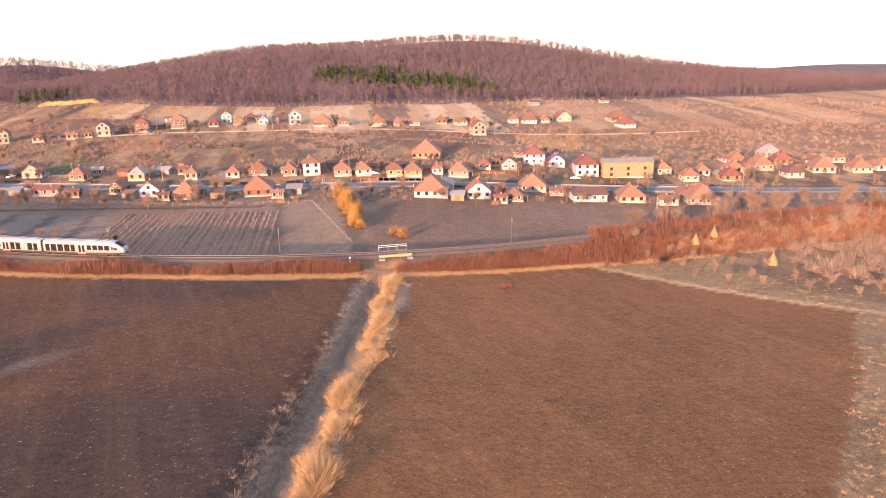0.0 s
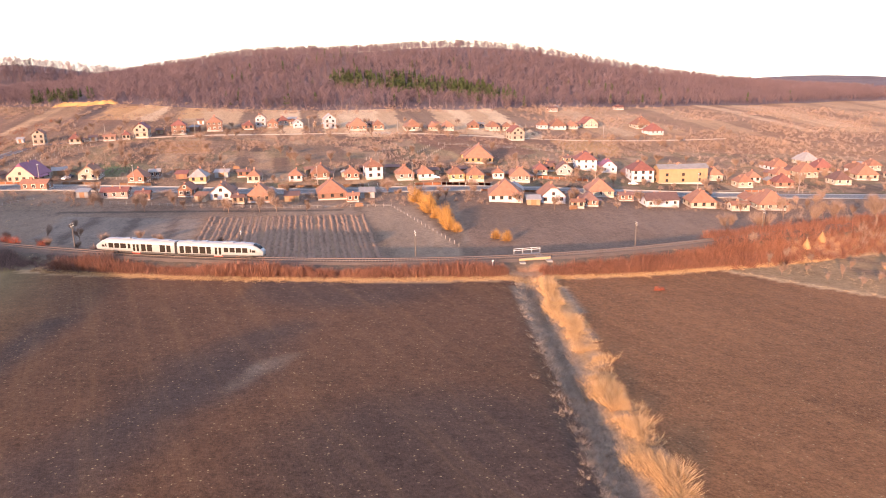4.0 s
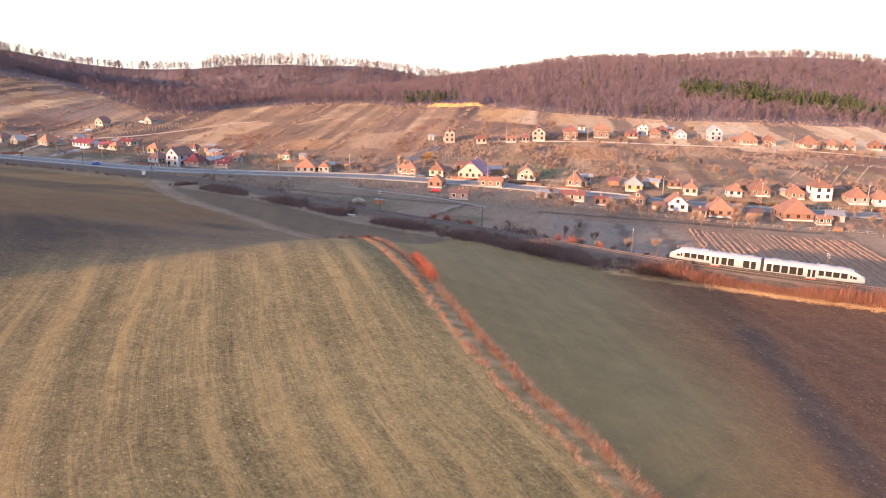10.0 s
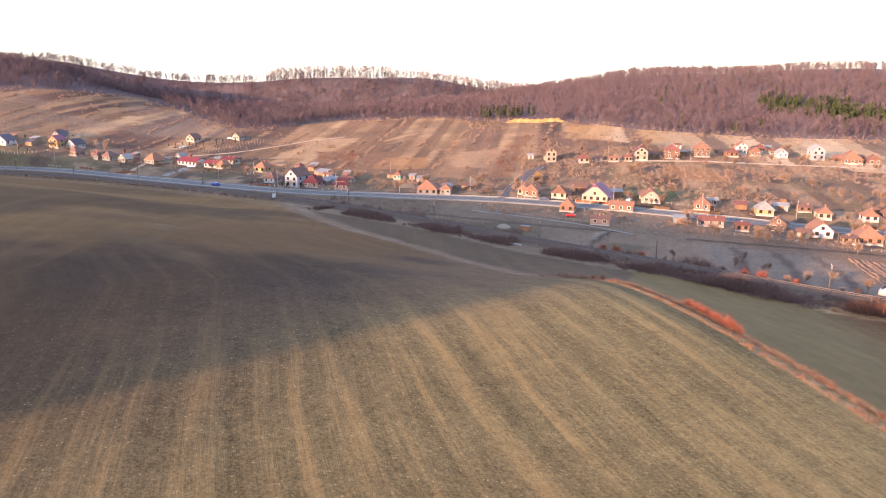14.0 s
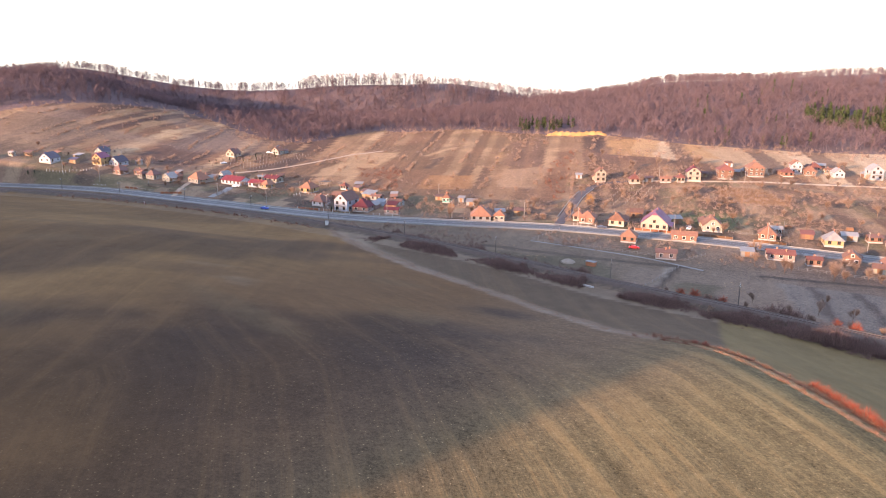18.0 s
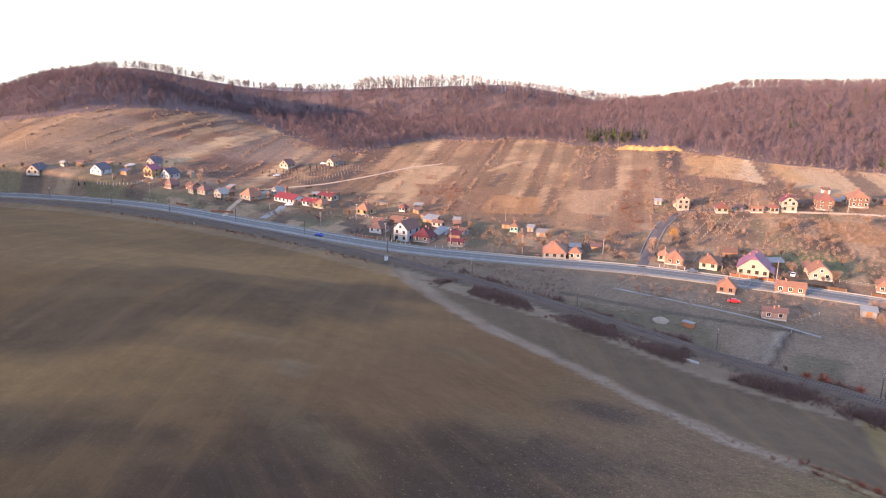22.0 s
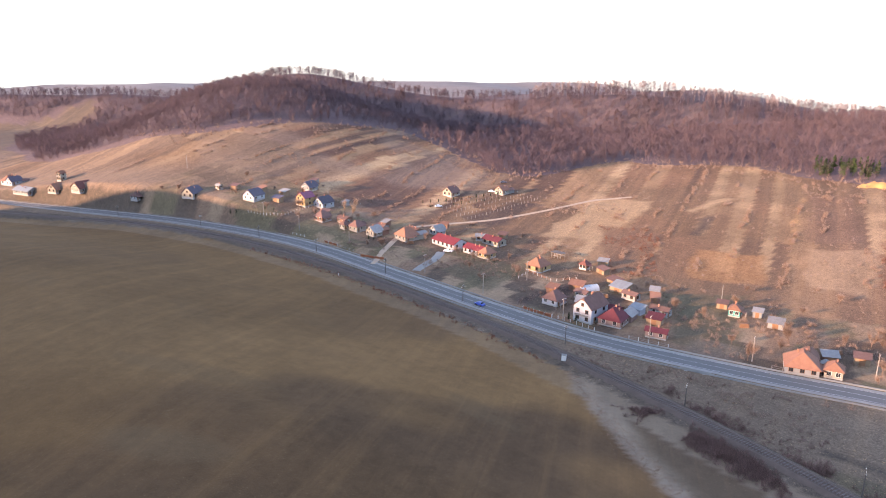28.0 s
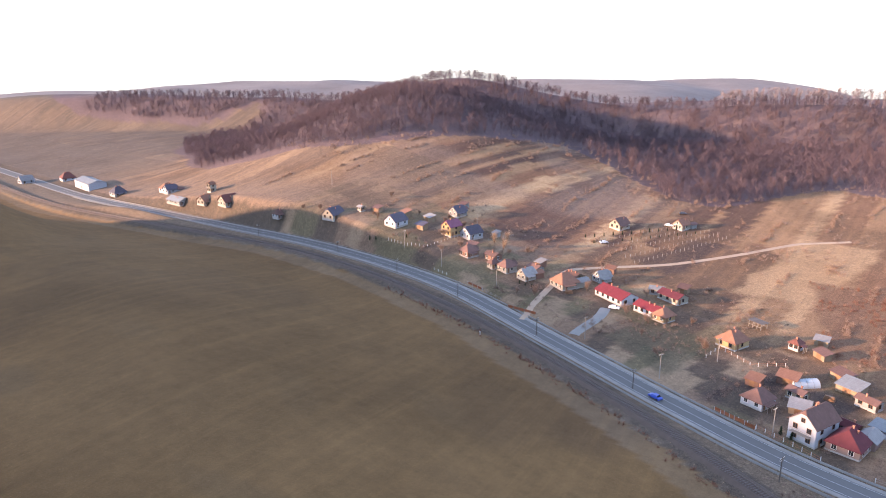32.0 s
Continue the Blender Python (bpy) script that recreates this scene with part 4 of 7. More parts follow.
def build_car(parent, mirrored):
    """One half of the railcar; u runs from the gangway to the cab."""
    holder = car_body(parent)
    holder.name = "car_body"
    for sy in (-1, 1):
        side_plate("window_band", holder, 0.5, 17.6, 1.62, 2.62, sy, M_WHITE, "white window band", 0.012)
        # large windows over the low floor, smaller and higher ones over the bogies
        for a, b in ([(0.6, 1.65), (2.0, 3.4), (3.75, 5.1), (5.45, 6.85), (7.15, 8.2)] if not mirrored else [(1.0, 2.05), (2.4, 3.75), (5.75, 7.05), (7.4, 8.55)]):
            side_plate("window", holder, a, b, 1.02, 2.72, sy, M_PANE, "dark tinted window", 0.03)
        for a, b in ((11.35, 12.0 if mirrored else 12.4), (12.5 if mirrored else 12.75, 13.95), (14.25, 15.5), (15.8, 17.05)):
            side_plate("window", holder, a, b, 1.50, 2.66, sy, M_PANE, "dark tinted window", 0.03)
        for a in (9.0, 9.95):
            d = side_plate("door", holder, a, a + 0.9, 0.62, 2.68, sy, M_WHITE, "white sliding door leaf", 0.035)
            side_plate("pane", d, a + 0.16, a + 0.74, 0.9, 2.6, sy, M_PANE, "", 0.05)
        a = 8.95
        side_plate("step", holder, a, a + 2.0, 0.38, 0.62, sy, M_RED, "red step below the doors", 0.03)
        side_plate("skirt", holder, 2.9, 14.2, 0.46, 0.80, sy, M_BLACK, "dark skirt", 0.01)
        side_plate("stripe", holder, 0.4, 17.8, 2.78, 2.90, sy, M_SILVER, "thin grey stripe", 0.014)
        side_plate("cab_window", holder, 17.6, 17.95, 1.65, 2.4, sy, M_PANE, "dark cab window", 0.03)
        side_plate("cab_window", holder, 18.15, 18.9, 1.62, 2.15, sy, M_PANE, "dark cab window", 0.03)
    # windscreen: a dark pane over the sloping nose
    bm = bmesh.new()
    grid = []
    for u in (18.35, 18.9, 19.35, 19.75, 20.05):
        w, lo, hi, nose = car_section(u)
        grid.append([bm.verts.new((u + 0.03, s * w * 0.78, hi + 0.035 - 0.10 * abs(s) ** 2)) for s in (-1, -0.5, 0, 0.5, 1)])
    for p, q in zip(grid, grid[1:]):
        for k in range(4):
            bm.faces.new((p[k], q[k], q[k + 1], p[k + 1]))
    bmesh.ops.solidify(bm, geom=bm.faces[:], thickness=0.04)
    part("windscreen", bm, holder, "dark raked windscreen", M_PANE)
    for s in (-1, 1):
        bm = bmesh.new()
        vs = bmesh.ops.create_uvsphere(bm, u_segments=10, v_segments=6, radius=0.16)["verts"]
        bmesh.ops.translate(bm, vec=(20.42, s * 0.72, 1.15), verts=vs)
        part("headlight", bm, holder, "clear round headlight", M_LAMP)
    boxed("coupling", holder, M_BLACK, 20.75, 0, 0.78, 0.5, 0.35, 0.3, "black coupling", 0.05)
    for k, (u, ln, wd, h) in enumerate(((2.6, 2.0, 1.5, 0.16), (6.2, 1.6, 1.4, 0.14), (12.2, 2.6, 1.6, 0.18), (15.6, 1.2, 1.2, 0.14))):
        boxed("roof_unit", holder, M_ROOFGREY, u, 0, 3.62 + h / 2 - 0.05, ln, wd, h, "grey roof-mounted unit", 0.07)
    boxed("exhaust", holder, M_BLACK, 11.6, 0.45, 3.8, 0.35, 0.35, 0.4, "black exhaust", 0.05)
    boxed("underframe_box", holder, M_BLACK, 10.0, 0, 0.52, 6.5, 2.2, 0.42, "black equipment under the floor", 0.06)
    bogie(holder, 1.0)
    bogie(holder, 16.4)
    return holder


train = tagged(new("railcar"), "white two-car diesel railcar with dark windows on the track", "train")
JOINT = -96.2
jy, jz, ja = rail_at(JOINT)
train.matrix_basis = pose(JOINT, jy, jz, 0, 0, 0)
for sgn in (1, -1):
    ey, ez, _ = rail_at(JOINT + sgn * 20)
    turn = math.degrees(math.atan2(ey - jy, sgn * 20))
    pitch = -math.degrees(math.atan2(ez - jz, 20))
    half = build_car(train, sgn < 0)
    half.matrix_basis = pose(0, 0, 0, 0, 0, turn) @ pose(0.28, 0, 0, 0, pitch, 0)
bm = bmesh.new()
for k in range(7):
    box(bm, -0.3 + 0.1 * k, 0, 2.0, 0.07, 2.5 + 0.12 * (k % 2), 2.75 + 0.08 * (k % 2), bevel=0.02)
part("gangway", bm, train, "black folded gangway between the cars", M_BLACK).rotation_euler = (0, 0, radians(ja))


# ---- houses ----
WINDOWS = {}


def window_mesh(w, h, dark):
    key = (w, h, dark)
    if key not in WINDOWS:
        bm = bmesh.new()
        box(bm, 0, 0, 0, w + 0.2, 0.08, h + 0.2, bevel=0.02)
        fr = bpy.data.meshes.new("window")
        bm.to_mesh(fr)
        bm.free()
        fr.materials.append(M_DARKFRAME if dark else M_FRAME)
        bm = bmesh.new()
        box(bm, 0, -0.04, 0, w / 2 - 0.05, 0.03, h - 0.04)
        gl = bpy.data.meshes.new("pane")
        bm.to_mesh(gl)
        bm.free()
        gl.materials.append(M_GLASS)
        WINDOWS[key] = fr, gl
    return WINDOWS[key]


def put_window(parent, m, w, h, dark=False):
    fr, gl = window_mesh(w, h, dark)
    a = part("window", fr, parent)
    a.matrix_basis = m
    for s in (-1, 1):
        part("pane", gl, a).location = (s * w / 4, 0, 0)


def slab(bm, pts, t=0.14):
    """A flat polygon given thickness downwards."""
    top = [bm.verts.new(p) for p in pts]
    low = [bm.verts.new((p[0], p[1], p[2] - t)) for p in pts]
    bm.faces.new(top)
    bm.faces.new(list(reversed(low)))
    for k in range(len(pts)):
        j = (k + 1) % len(pts)
        bm.faces.new((top[k], low[k], low[j], top[j]))


def roof_mesh(kind, w, d, h, pitch):
    """Roof over a w x d plan with its eaves at height h: hipped, gabled (ridge front to back) or a lean-to."""
    o = 0.45
    bm = bmesh.new()
    a, b = w / 2 + o, d / 2 + o
    e = h - o * pitch * 0.6
    if kind == "hip":
        r = max(0.0, (d - w) / 2) + 0.18 * d
        top = h + (w / 2) * pitch
        slab(bm, [(-a, -b, e), (a, -b, e), (0, -r, top)])
        slab(bm, [(a, b, e), (-a, b, e), (0, r, top)])
        slab(bm, [(a, -b, e), (a, b, e), (0, r, top), (0, -r, top)])
        slab(bm, [(-a, b, e), (-a, -b, e), (0, -r, top), (0, r, top)])
    elif kind == "gable":
        top = h + (w / 2) * pitch
        cut = 0.22
        cz, cx = top - cut * (top - e), a * cut
        slab(bm, [(a, -b, e), (a, b, e), (cx, b, cz), (0, b - 1.0, top), (0, -b + 1.0, top), (cx, -b, cz)])
        slab(bm, [(-a, b, e), (-a, -b, e), (-cx, -b, cz), (0, -b + 1.0, top), (0, b - 1.0, top), (-cx, b, cz)])
        slab(bm, [(-cx, -b, cz), (cx, -b, cz), (0, -b + 1.0, top)])
        slab(bm, [(cx, b, cz), (-cx, b, cz), (0, b - 1.0, top)])
    elif kind == "long":
        top = h + (d / 2) * pitch
        slab(bm, [(-a, -b, e), (a, -b, e), (a, 0, top), (-a, 0, top)])
        slab(bm, [(a, b, e), (-a, b, e), (-a, 0, top), (a, 0, top)])
    else:
        slab(bm, [(-a, -b, h - 0.1), (a, -b, h - 0.1), (a, b, h + d * pitch), (-a, b, h + d * pitch)], 0.1)
    bmesh.ops.recalc_face_normals(bm, faces=bm.faces)
    return bm


def wall_mesh(kind, w, d, h, pitch):
    """Walls as a closed shell up to the roof."""
    bm = bmesh.new()
    a, b = w / 2, d / 2
    t = -0.8
    base = [(-a, -b), (a, -b), (a, b), (-a, b)]
    lo = [bm.verts.new((x, y, t)) for x, y in base]
    hi = [bm.verts.new((x, y, h + (d * pitch if kind == "lean" and y > 0 else 0) - (0.12 if kind != "hip" else 0.05))) for x, y in base]
    for k in range(4):
        j = (k + 1) % 4
        bm.faces.new((lo[k], lo[j], hi[j], hi[k]))
    bm.faces.new(list(reversed(lo)))
    if kind == "gable":
        z, c = h + a * pitch, 0.24
        for y, (p, q) in ((-b, (0, 1)), (b, (2, 3))):
            s = 1 if y < 0 else -1
            m1, m2 = bm.verts.new((s * a * c, y, z - c * a * pitch - 0.2)), bm.verts.new((-s * a * c, y, z - c * a * pitch - 0.2))
            bm.faces.new((hi[p], hi[q], m1, m2))
    elif kind == "long":
        for x, (p, q) in ((a, (1, 2)), (-a, (3, 0))):
            bm.faces.new((hi[p], hi[q], bm.verts.new((x, 0, h + b * pitch - 0.2))))
    elif kind == "lean":
        bm.faces.new(hi)
    bmesh.ops.recalc_face_normals(bm, faces=bm.faces)
    return bm


STYLE = {"h1": ("hip", 2.65, 0.84), "h2": ("hip", 5.0, 0.72), "g1": ("gable", 2.7, 0.88), "g2": ("gable", 5.2, 0.85), "g3": ("gable", 5.6, 0.95),
         "low": ("long", 2.5, 0.5), "shed": ("lean", 2.2, 0.28), "barn": ("long", 5.0, 0.34), "block": ("long", 7.2, 0.42)}
WALL_WORDS = {"white": "white-plastered", "cream": "cream-plastered", "brick": "bare-brick", "pink": "faded pink", "grey": "grey rendered", "yellow": "yellow-painted", "teal": "turquoise-painted", "wood": "weathered wooden", "ochre": "faded ochre"}
ROOF_WORDS = {"orange": "orange tiled roof", "red": "red tiled roof", "crimson": "bright red metal roof", "darkred": "dark red roof", "purple": "purple-red metal roof", "brown": "brown tiled roof",
              "grey": "grey roof", "dark": "dark slate-coloured roof", "metal": "pale sheet-metal roof"}
SHAPE_WORDS = {"h1": ("hipped", "house"), "h2": ("two-storey hipped", "house"), "g1": ("gabled", "house"), "g2": ("two-storey gabled", "house"), "g3": ("tall gabled", "house"),
               "low": ("long low", "outbuilding"), "shed": ("small lean-to", "shed"), "barn": ("large", "barn"), "block": ("long two-storey", "building")}
HOUSES = []


def house(x, y, w, d, yaw, style, wall, roof):
    """A house at plan x, y; its front looks down the valley side (local -y)."""
    kind, h, pitch = STYLE[style]
    rnd = random.Random(int(x * 31 + y * 17))
    h = h * rnd.uniform(0.94, 1.08)
    words, noun = SHAPE_WORDS[style]
    ends = [(x + sx * w / 2 * math.cos(radians(yaw)) - sy * d / 2 * math.sin(radians(yaw)), y + sx * w / 2 * math.sin(radians(yaw)) + sy * d / 2 * math.cos(radians(yaw))) for sx in (-1, 1) for sy in (-1, 1)]
    z = sum(gz(*e) for e in ends) / 4 + 0.1
    where = "by the road" if abs(y - road_at(x)[0]) < 34 else "on the slope" if y > road_at(x)[0] else "below the road"
    ob = tagged(new(noun if noun != "building" else "long_building"), f"{words} {WALL_WORDS[wall]} {noun}, {ROOF_WORDS[roof]}, {where}", noun, "village buildings")
    ob.matrix_basis = pose(x, y, z, 0, 0, yaw)
    HOUSES.append((x, y, max(w, d)))
    walls = part("wall", wall_mesh(kind, w, d, h, pitch), ob, "", M_WALL[wall])
    top = part("roof", roof_mesh(kind, w, d, h, pitch), ob, "", M_ROOF[roof])
    if style not in ("shed", "barn"):
        bm = bmesh.new()
        box(bm, 0, 0, -0.15, w + 0.12, d + 0.12, 1.1)
        part("plinth", bm, ob, "grey concrete plinth", M_PLINTH)
        for c in range(1 if w < 7 else 2):
            cx, cy = rnd.uniform(-0.22, 0.22) * w, rnd.uniform(-0.2, 0.25) * d
            rise = (w / 2 - abs(cx)) * pitch if kind != "long" else (d / 2 - abs(cy)) * pitch
            bm = bmesh.new()
            box(bm, cx, cy, h + rise + 0.1, 0.42, 0.42, 1.3)
            box(bm, cx, cy, h + rise + 0.78, 0.54, 0.54, 0.1)
            part("chimney", bm, top, "brick chimney", M_BRICK)
    floors = [1.55] if h < 4.5 else [1.55, 4.15]
    dark = rnd.random() < 0.4
    if style == "shed" or style == "barn":
        boxed("door", ob, M_DOOR, 0, -d / 2 - 0.02, 1.0, min(2.4, w * 0.4), 0.08, 2.1, "plank door")
        return ob
    for lvl in floors:
        cols = max(2, int(w / (2.7 if style != "block" else 6.0)))
        for k in range(cols):
            put_window(ob, pose((k + 0.5) / cols * w - w / 2, -d / 2 - 0.03, lvl), 1.15, 1.3, dark)
        cols = max(1, int(d / 4.0))
        for s in (-1, 1):
            for k in range(cols):
                put_window(ob, pose(s * (w / 2 + 0.03), (k + 0.5) / cols * d - d / 2, lvl, 0, 0, 90 * s), 1.05, 1.25, dark)
    if kind == "gable":
        put_window(ob, pose(0, -d / 2 - 0.03, h + 0.9), 1.0, 1.1, dark)
        if style in ("g2", "g3"):
            bm = bmesh.new()
            box(bm, 0, -d / 2 - 0.6, 2.75, w * 0.7, 1.2, 0.16)
            bal = part("balcony", bm, ob, "concrete balcony", M_CONCRETE)
            bm = bmesh.new()
            for k in range(8):
                box(bm, (k / 7 - 0.5) * w * 0.68, -d / 2 - 1.15, 3.3, 0.05, 0.05, 0.95)
            box(bm, 0, -d / 2 - 1.15, 3.78, w * 0.7, 0.07, 0.07)
            part("railing", bm, bal, "thin railing", M_POST)
    if style in ("h1", "g1", "h2", "g2") and rnd.random() < 0.55:
        # a lower wing built on behind
        ww, wd, wh, sx = w * rnd.uniform(0.4, 0.6), d * rnd.uniform(0.5, 0.8), 2.3, rnd.choice((-1, 1))
        at_wing = pose(sx * (w / 2 - ww / 2 + rnd.uniform(0, 1.2)), d / 2 + wd / 2 - 0.3, 0)
        part("wing", wall_mesh("gable", ww, wd, wh, 0.7), ob, "lower wing at the back", M_WALL[rnd.choice((wall, "grey", "brick", "cream"))]).matrix_basis = at_wing
        part("wing_roof", roof_mesh("gable", ww, wd, wh, 0.7), ob, "", M_ROOF[rnd.choice((roof, "brown", "orange", "grey"))]).matrix_basis = at_wing
    boxed("door", ob, M_DOOR, w / 2 + 0.03, -d * 0.3, 1.05, 0.08, 0.95, 2.1, "brown wooden door")
    if style in ("h1", "g1") and rnd.random() < 0.45:
        bm = bmesh.new()
        slab(bm, [(w / 2 + 0.1, -d / 2, 2.5), (w / 2 + 1.9, -d / 2, 2.05), (w / 2 + 1.9, d * 0.2, 2.05), (w / 2 + 0.1, d * 0.2, 2.5)], 0.08)
        porch = part("porch_roof", bm, ob, "porch roof on thin posts", M_ROOF[roof])
        for k in (-0.48, -0.15, 0.18):
            boxed("post", porch, M_POST, w / 2 + 1.75, d * k, 1.0, 0.12, 0.12, 2.1)
    return ob


# ---- the village ----
house(-249.7, 398.3, 3.3, 2.5, 13, "shed", "white", "grey")
house(-236.7, 392.7, 5.7, 6.3, 14, "g2", "cream", "orange")
house(-217.8, 391.9, 5.7, 5.7, 15, "h1", "cream", "red")
house(-210.1, 395.5, 4.0, 3.0, 16, "shed", "grey", "brown")
house(-201.5, 396.0, 5.8, 3.2, 14, "low", "pink", "orange")
house(-193.7, 398.6, 3.8, 3.8, 16, "h1", "cream", "red")
house(-187.2, 404.8, 7.3, 8.0, 7, "g2", "cream", "crimson")
house(-170.6, 416.0, 7.7, 8.1, 12, "h2", "brick", "red")
house(-167.8, 449.4, 3.8, 2.9, 16, "shed", "white", "orange")
house(-154.4, 429.7, 8.6, 9.0, 13, "h2", "brick", "orange")
house(-136.5, 436.9, 5.5, 5.5, 16, "h1", "brick", "red")
house(-131.2, 448.0, 5.9, 6.5, 8, "g2", "white", "orange")
house(-123.9, 446.4, 6.1, 6.1, 12, "h1", "brick", "orange")
house(-119.8, 459.5, 6.4, 6.4, 9, "h1", "pink", "red")
house(-108.9, 447.8, 5.7, 6.6, 12, "g1", "white", "grey")
house(-89.9, 450.3, 7.2, 7.9, 13, "g2", "white", "grey")
house(-72.5, 446.3, 10.7, 10.7, 7, "h1", "brick", "orange")
house(-60.2, 448.9, 6.7, 6.7, 9, "h1", "brick", "orange")
house(-38.8, 450.2, 10.1, 10.1, 10, "h1", "cream", "orange")
house(-26.5, 451.9, 6.0, 6.0, 16, "h1", "cream", "orange")
house(-16.9, 457.3, 6.8, 6.8, 15, "h1", "cream", "orange")
house(0.6, 469.6, 6.4, 6.4, 9, "h1", "brick", "orange")
house(12.9, 466.9, 7.4, 7.4, 15, "h1", "cream", "orange")
house(22.2, 469.4, 6.2, 6.2, 8, "h1", "cream", "orange")
house(22.1, 427.9, 8.1, 8.9, 13, "g2", "cream", "red")
house(49.0, 487.6, 6.3, 6.3, 8, "h1", "white", "orange")
house(59.1, 489.2, 10.4, 10.4, 7, "h1", "white", "orange")
house(70.5, 493.1, 6.0, 6.0, 16, "h1", "cream", "orange")
house(85.3, 506.9, 9.9, 11.4, 9, "g1", "cream", "red")
house(123.5, 508.6, 11.9, 11.9, 9, "h1", "cream", "orange")
house(123.1, 481.0, 10.2, 10.2, 17, "h1", "white", "red")
house(77.1, 596.9, 8.0, 5.0, 16, "low", "pink", "brown")
house(140.5, 624.1, 8.0, 5.0, 10, "low", "pink", "red")
house(-57.1, 313.2, 7.2, 7.6, 14, "h2", "white", "orange")
house(-80.0, 313.0, 7.9, 7.9, 6, "h1", "brick", "orange")
house(-66.3, 311.5, 5.8, 5.8, 11, "h1", "brick", "orange")
house(-106.9, 306.4, 5.3, 5.3, -2, "h1", "cream", "orange")
house(-90.0, 308.2, 5.6, 5.6, 8, "h1", "white", "orange")
house(-43.5, 313.4, 7.3, 7.3, 11, "h1", "pink", "orange")
house(-34.6, 314.4, 6.6, 6.6, 13, "h1", "white", "orange")
house(-20.9, 314.7, 6.7, 6.7, 8, "h1", "yellow", "orange")
house(-12.5, 315.6, 7.8, 7.8, -0, "h1", "yellow", "orange")
house(-1.7, 317.9, 4.7, 4.7, -2, "h1", "white", "orange")
house(7.9, 316.8, 8.7, 8.7, -5, "h1", "pink", "orange")
house(-7.0, 356.1, 14.0, 14.0, -3, "h1", "yellow", "orange")
house(45.8, 351.7, 10.3, 10.8, -7, "h2", "white", "red")
house(56.0, 347.4, 7.5, 8.6, -4, "g1", "white", "purple")
house(67.0, 331.1, 10.3, 10.9, -1, "h2", "white", "red")
house(-3.7, 277.7, 12.8, 12.8, -5, "h1", "white", "orange")
house(14.3, 276.6, 9.4, 10.8, -1, "g1", "white", "orange")
house(27.9, 270.9, 6.5, 6.5, -5, "h1", "brick", "brown")
house(37.5, 292.7, 10.6, 10.6, -5, "h1", "cream", "orange")
house(57.0, 275.2, 13.0, 9.0, 2, "low", "white", "brown")
house(73.4, 275.0, 9.9, 9.9, -2, "h1", "cream", "orange")
house(100.4, 273.5, 11.5, 11.5, -3, "h1", "cream", "orange")
house(-97.8, 272.2, 8.6, 8.6, 2, "h1", "brick", "orange")
house(-71.8, 278.3, 10.6, 10.6, 10, "h1", "brick", "orange")
house(-57.9, 278.4, 5.6, 4.2, 5, "shed", "grey", "grey")
house(-113.1, 276.5, 7.6, 8.7, 5, "g1", "white", "orange")
house(-127.2, 279.8, 5.4, 6.2, -5, "g1", "brick", "orange")
house(-152.3, 274.3, 9.5, 5.3, 4, "low", "pink", "red")
house(-130.0, 306.0, 6.9, 6.9, 3, "h1", "yellow", "grey")
house(-154.8, 305.4, 6.7, 6.7, -3, "h1", "brick", "orange")
house(-138.9, 312.0, 4.7, 3.5, 3, "shed", "brick", "red")
house(-187.6, 286.8, 9.8, 5.4, 1, "low", "brick", "orange")
house(-234.4, 307.6, 4.7, 4.7, 4, "h1", "cream", "orange")
house(-200.2, 306.3, 11.4, 13.1, -2, "g1", "cream", "purple")
house(-216.6, 304.8, 6.7, 6.7, -3, "h1", "cream", "orange")
house(-229.8, 305.1, 6.8, 6.8, -1, "h1", "brick", "orange")
house(-210.0, 323.3, 5.3, 3.9, 7, "shed", "brick", "orange")
house(-208.6, 276.1, 6.0, 6.0, -1, "h1", "brick", "orange")
house(-193.0, 254.9, 7.2, 4.0, 5, "low", "pink", "brown")
house(-176.9, 311.4, 7.9, 9.1, 6, "g1", "cream", "orange")
house(-276.8, 292.8, 9.1, 9.1, 15, "h1", "grey", "orange")
house(-268.3, 294.0, 4.8, 4.8, 9, "h1", "cream", "orange")
house(-305.9, 327.8, 3.9, 3.9, 4, "h1", "teal", "orange")
house(-291.3, 324.2, 4.8, 3.6, 7, "shed", "grey", "grey")
house(-337.6, 294.4, 8.1, 8.1, 2, "h1", "pink", "darkred")
house(-346.1, 293.4, 7.5, 10.2, -8, "g3", "white", "brown")
house(-364.3, 300.2, 6.6, 6.6, -6, "h1", "white", "brown")
house(-390.7, 333.8, 7.6, 7.6, -7, "h1", "yellow", "orange")
house(-375.1, 347.0, 3.4, 3.4, -5, "h1", "white", "red")
house(-350.0, 327.9, 6.7, 5.0, -10, "shed", "wood", "metal")
house(-320.8, 291.4, 6.8, 3.7, 8, "low", "pink", "darkred")
house(-327.7, 312.6, 6.8, 3.7, -3, "low", "grey", "brown")
house(-444.2, 340.5, 15.8, 8.7, -12, "low", "white", "crimson")
house(-426.3, 337.8, 11.2, 6.2, -9, "low", "white", "crimson")
house(-419.2, 335.9, 5.9, 5.9, -6, "h1", "yellow", "orange")
house(-466.5, 334.8, 8.6, 8.6, -12, "h1", "cream", "orange")
house(-482.6, 328.6, 5.6, 6.4, -4, "g1", "cream", "grey")
house(-494.2, 328.3, 6.2, 6.2, -5, "h1", "cream", "brown")
house(-500.5, 325.7, 3.9, 3.9, -6, "h1", "cream", "brown")
house(-518.3, 327.1, 6.4, 6.4, -2, "h1", "brick", "brown")
house(-544.2, 338.6, 6.8, 7.5, 1, "g2", "yellow", "purple")
house(-536.1, 344.8, 7.4, 8.6, -1, "g1", "white", "dark")
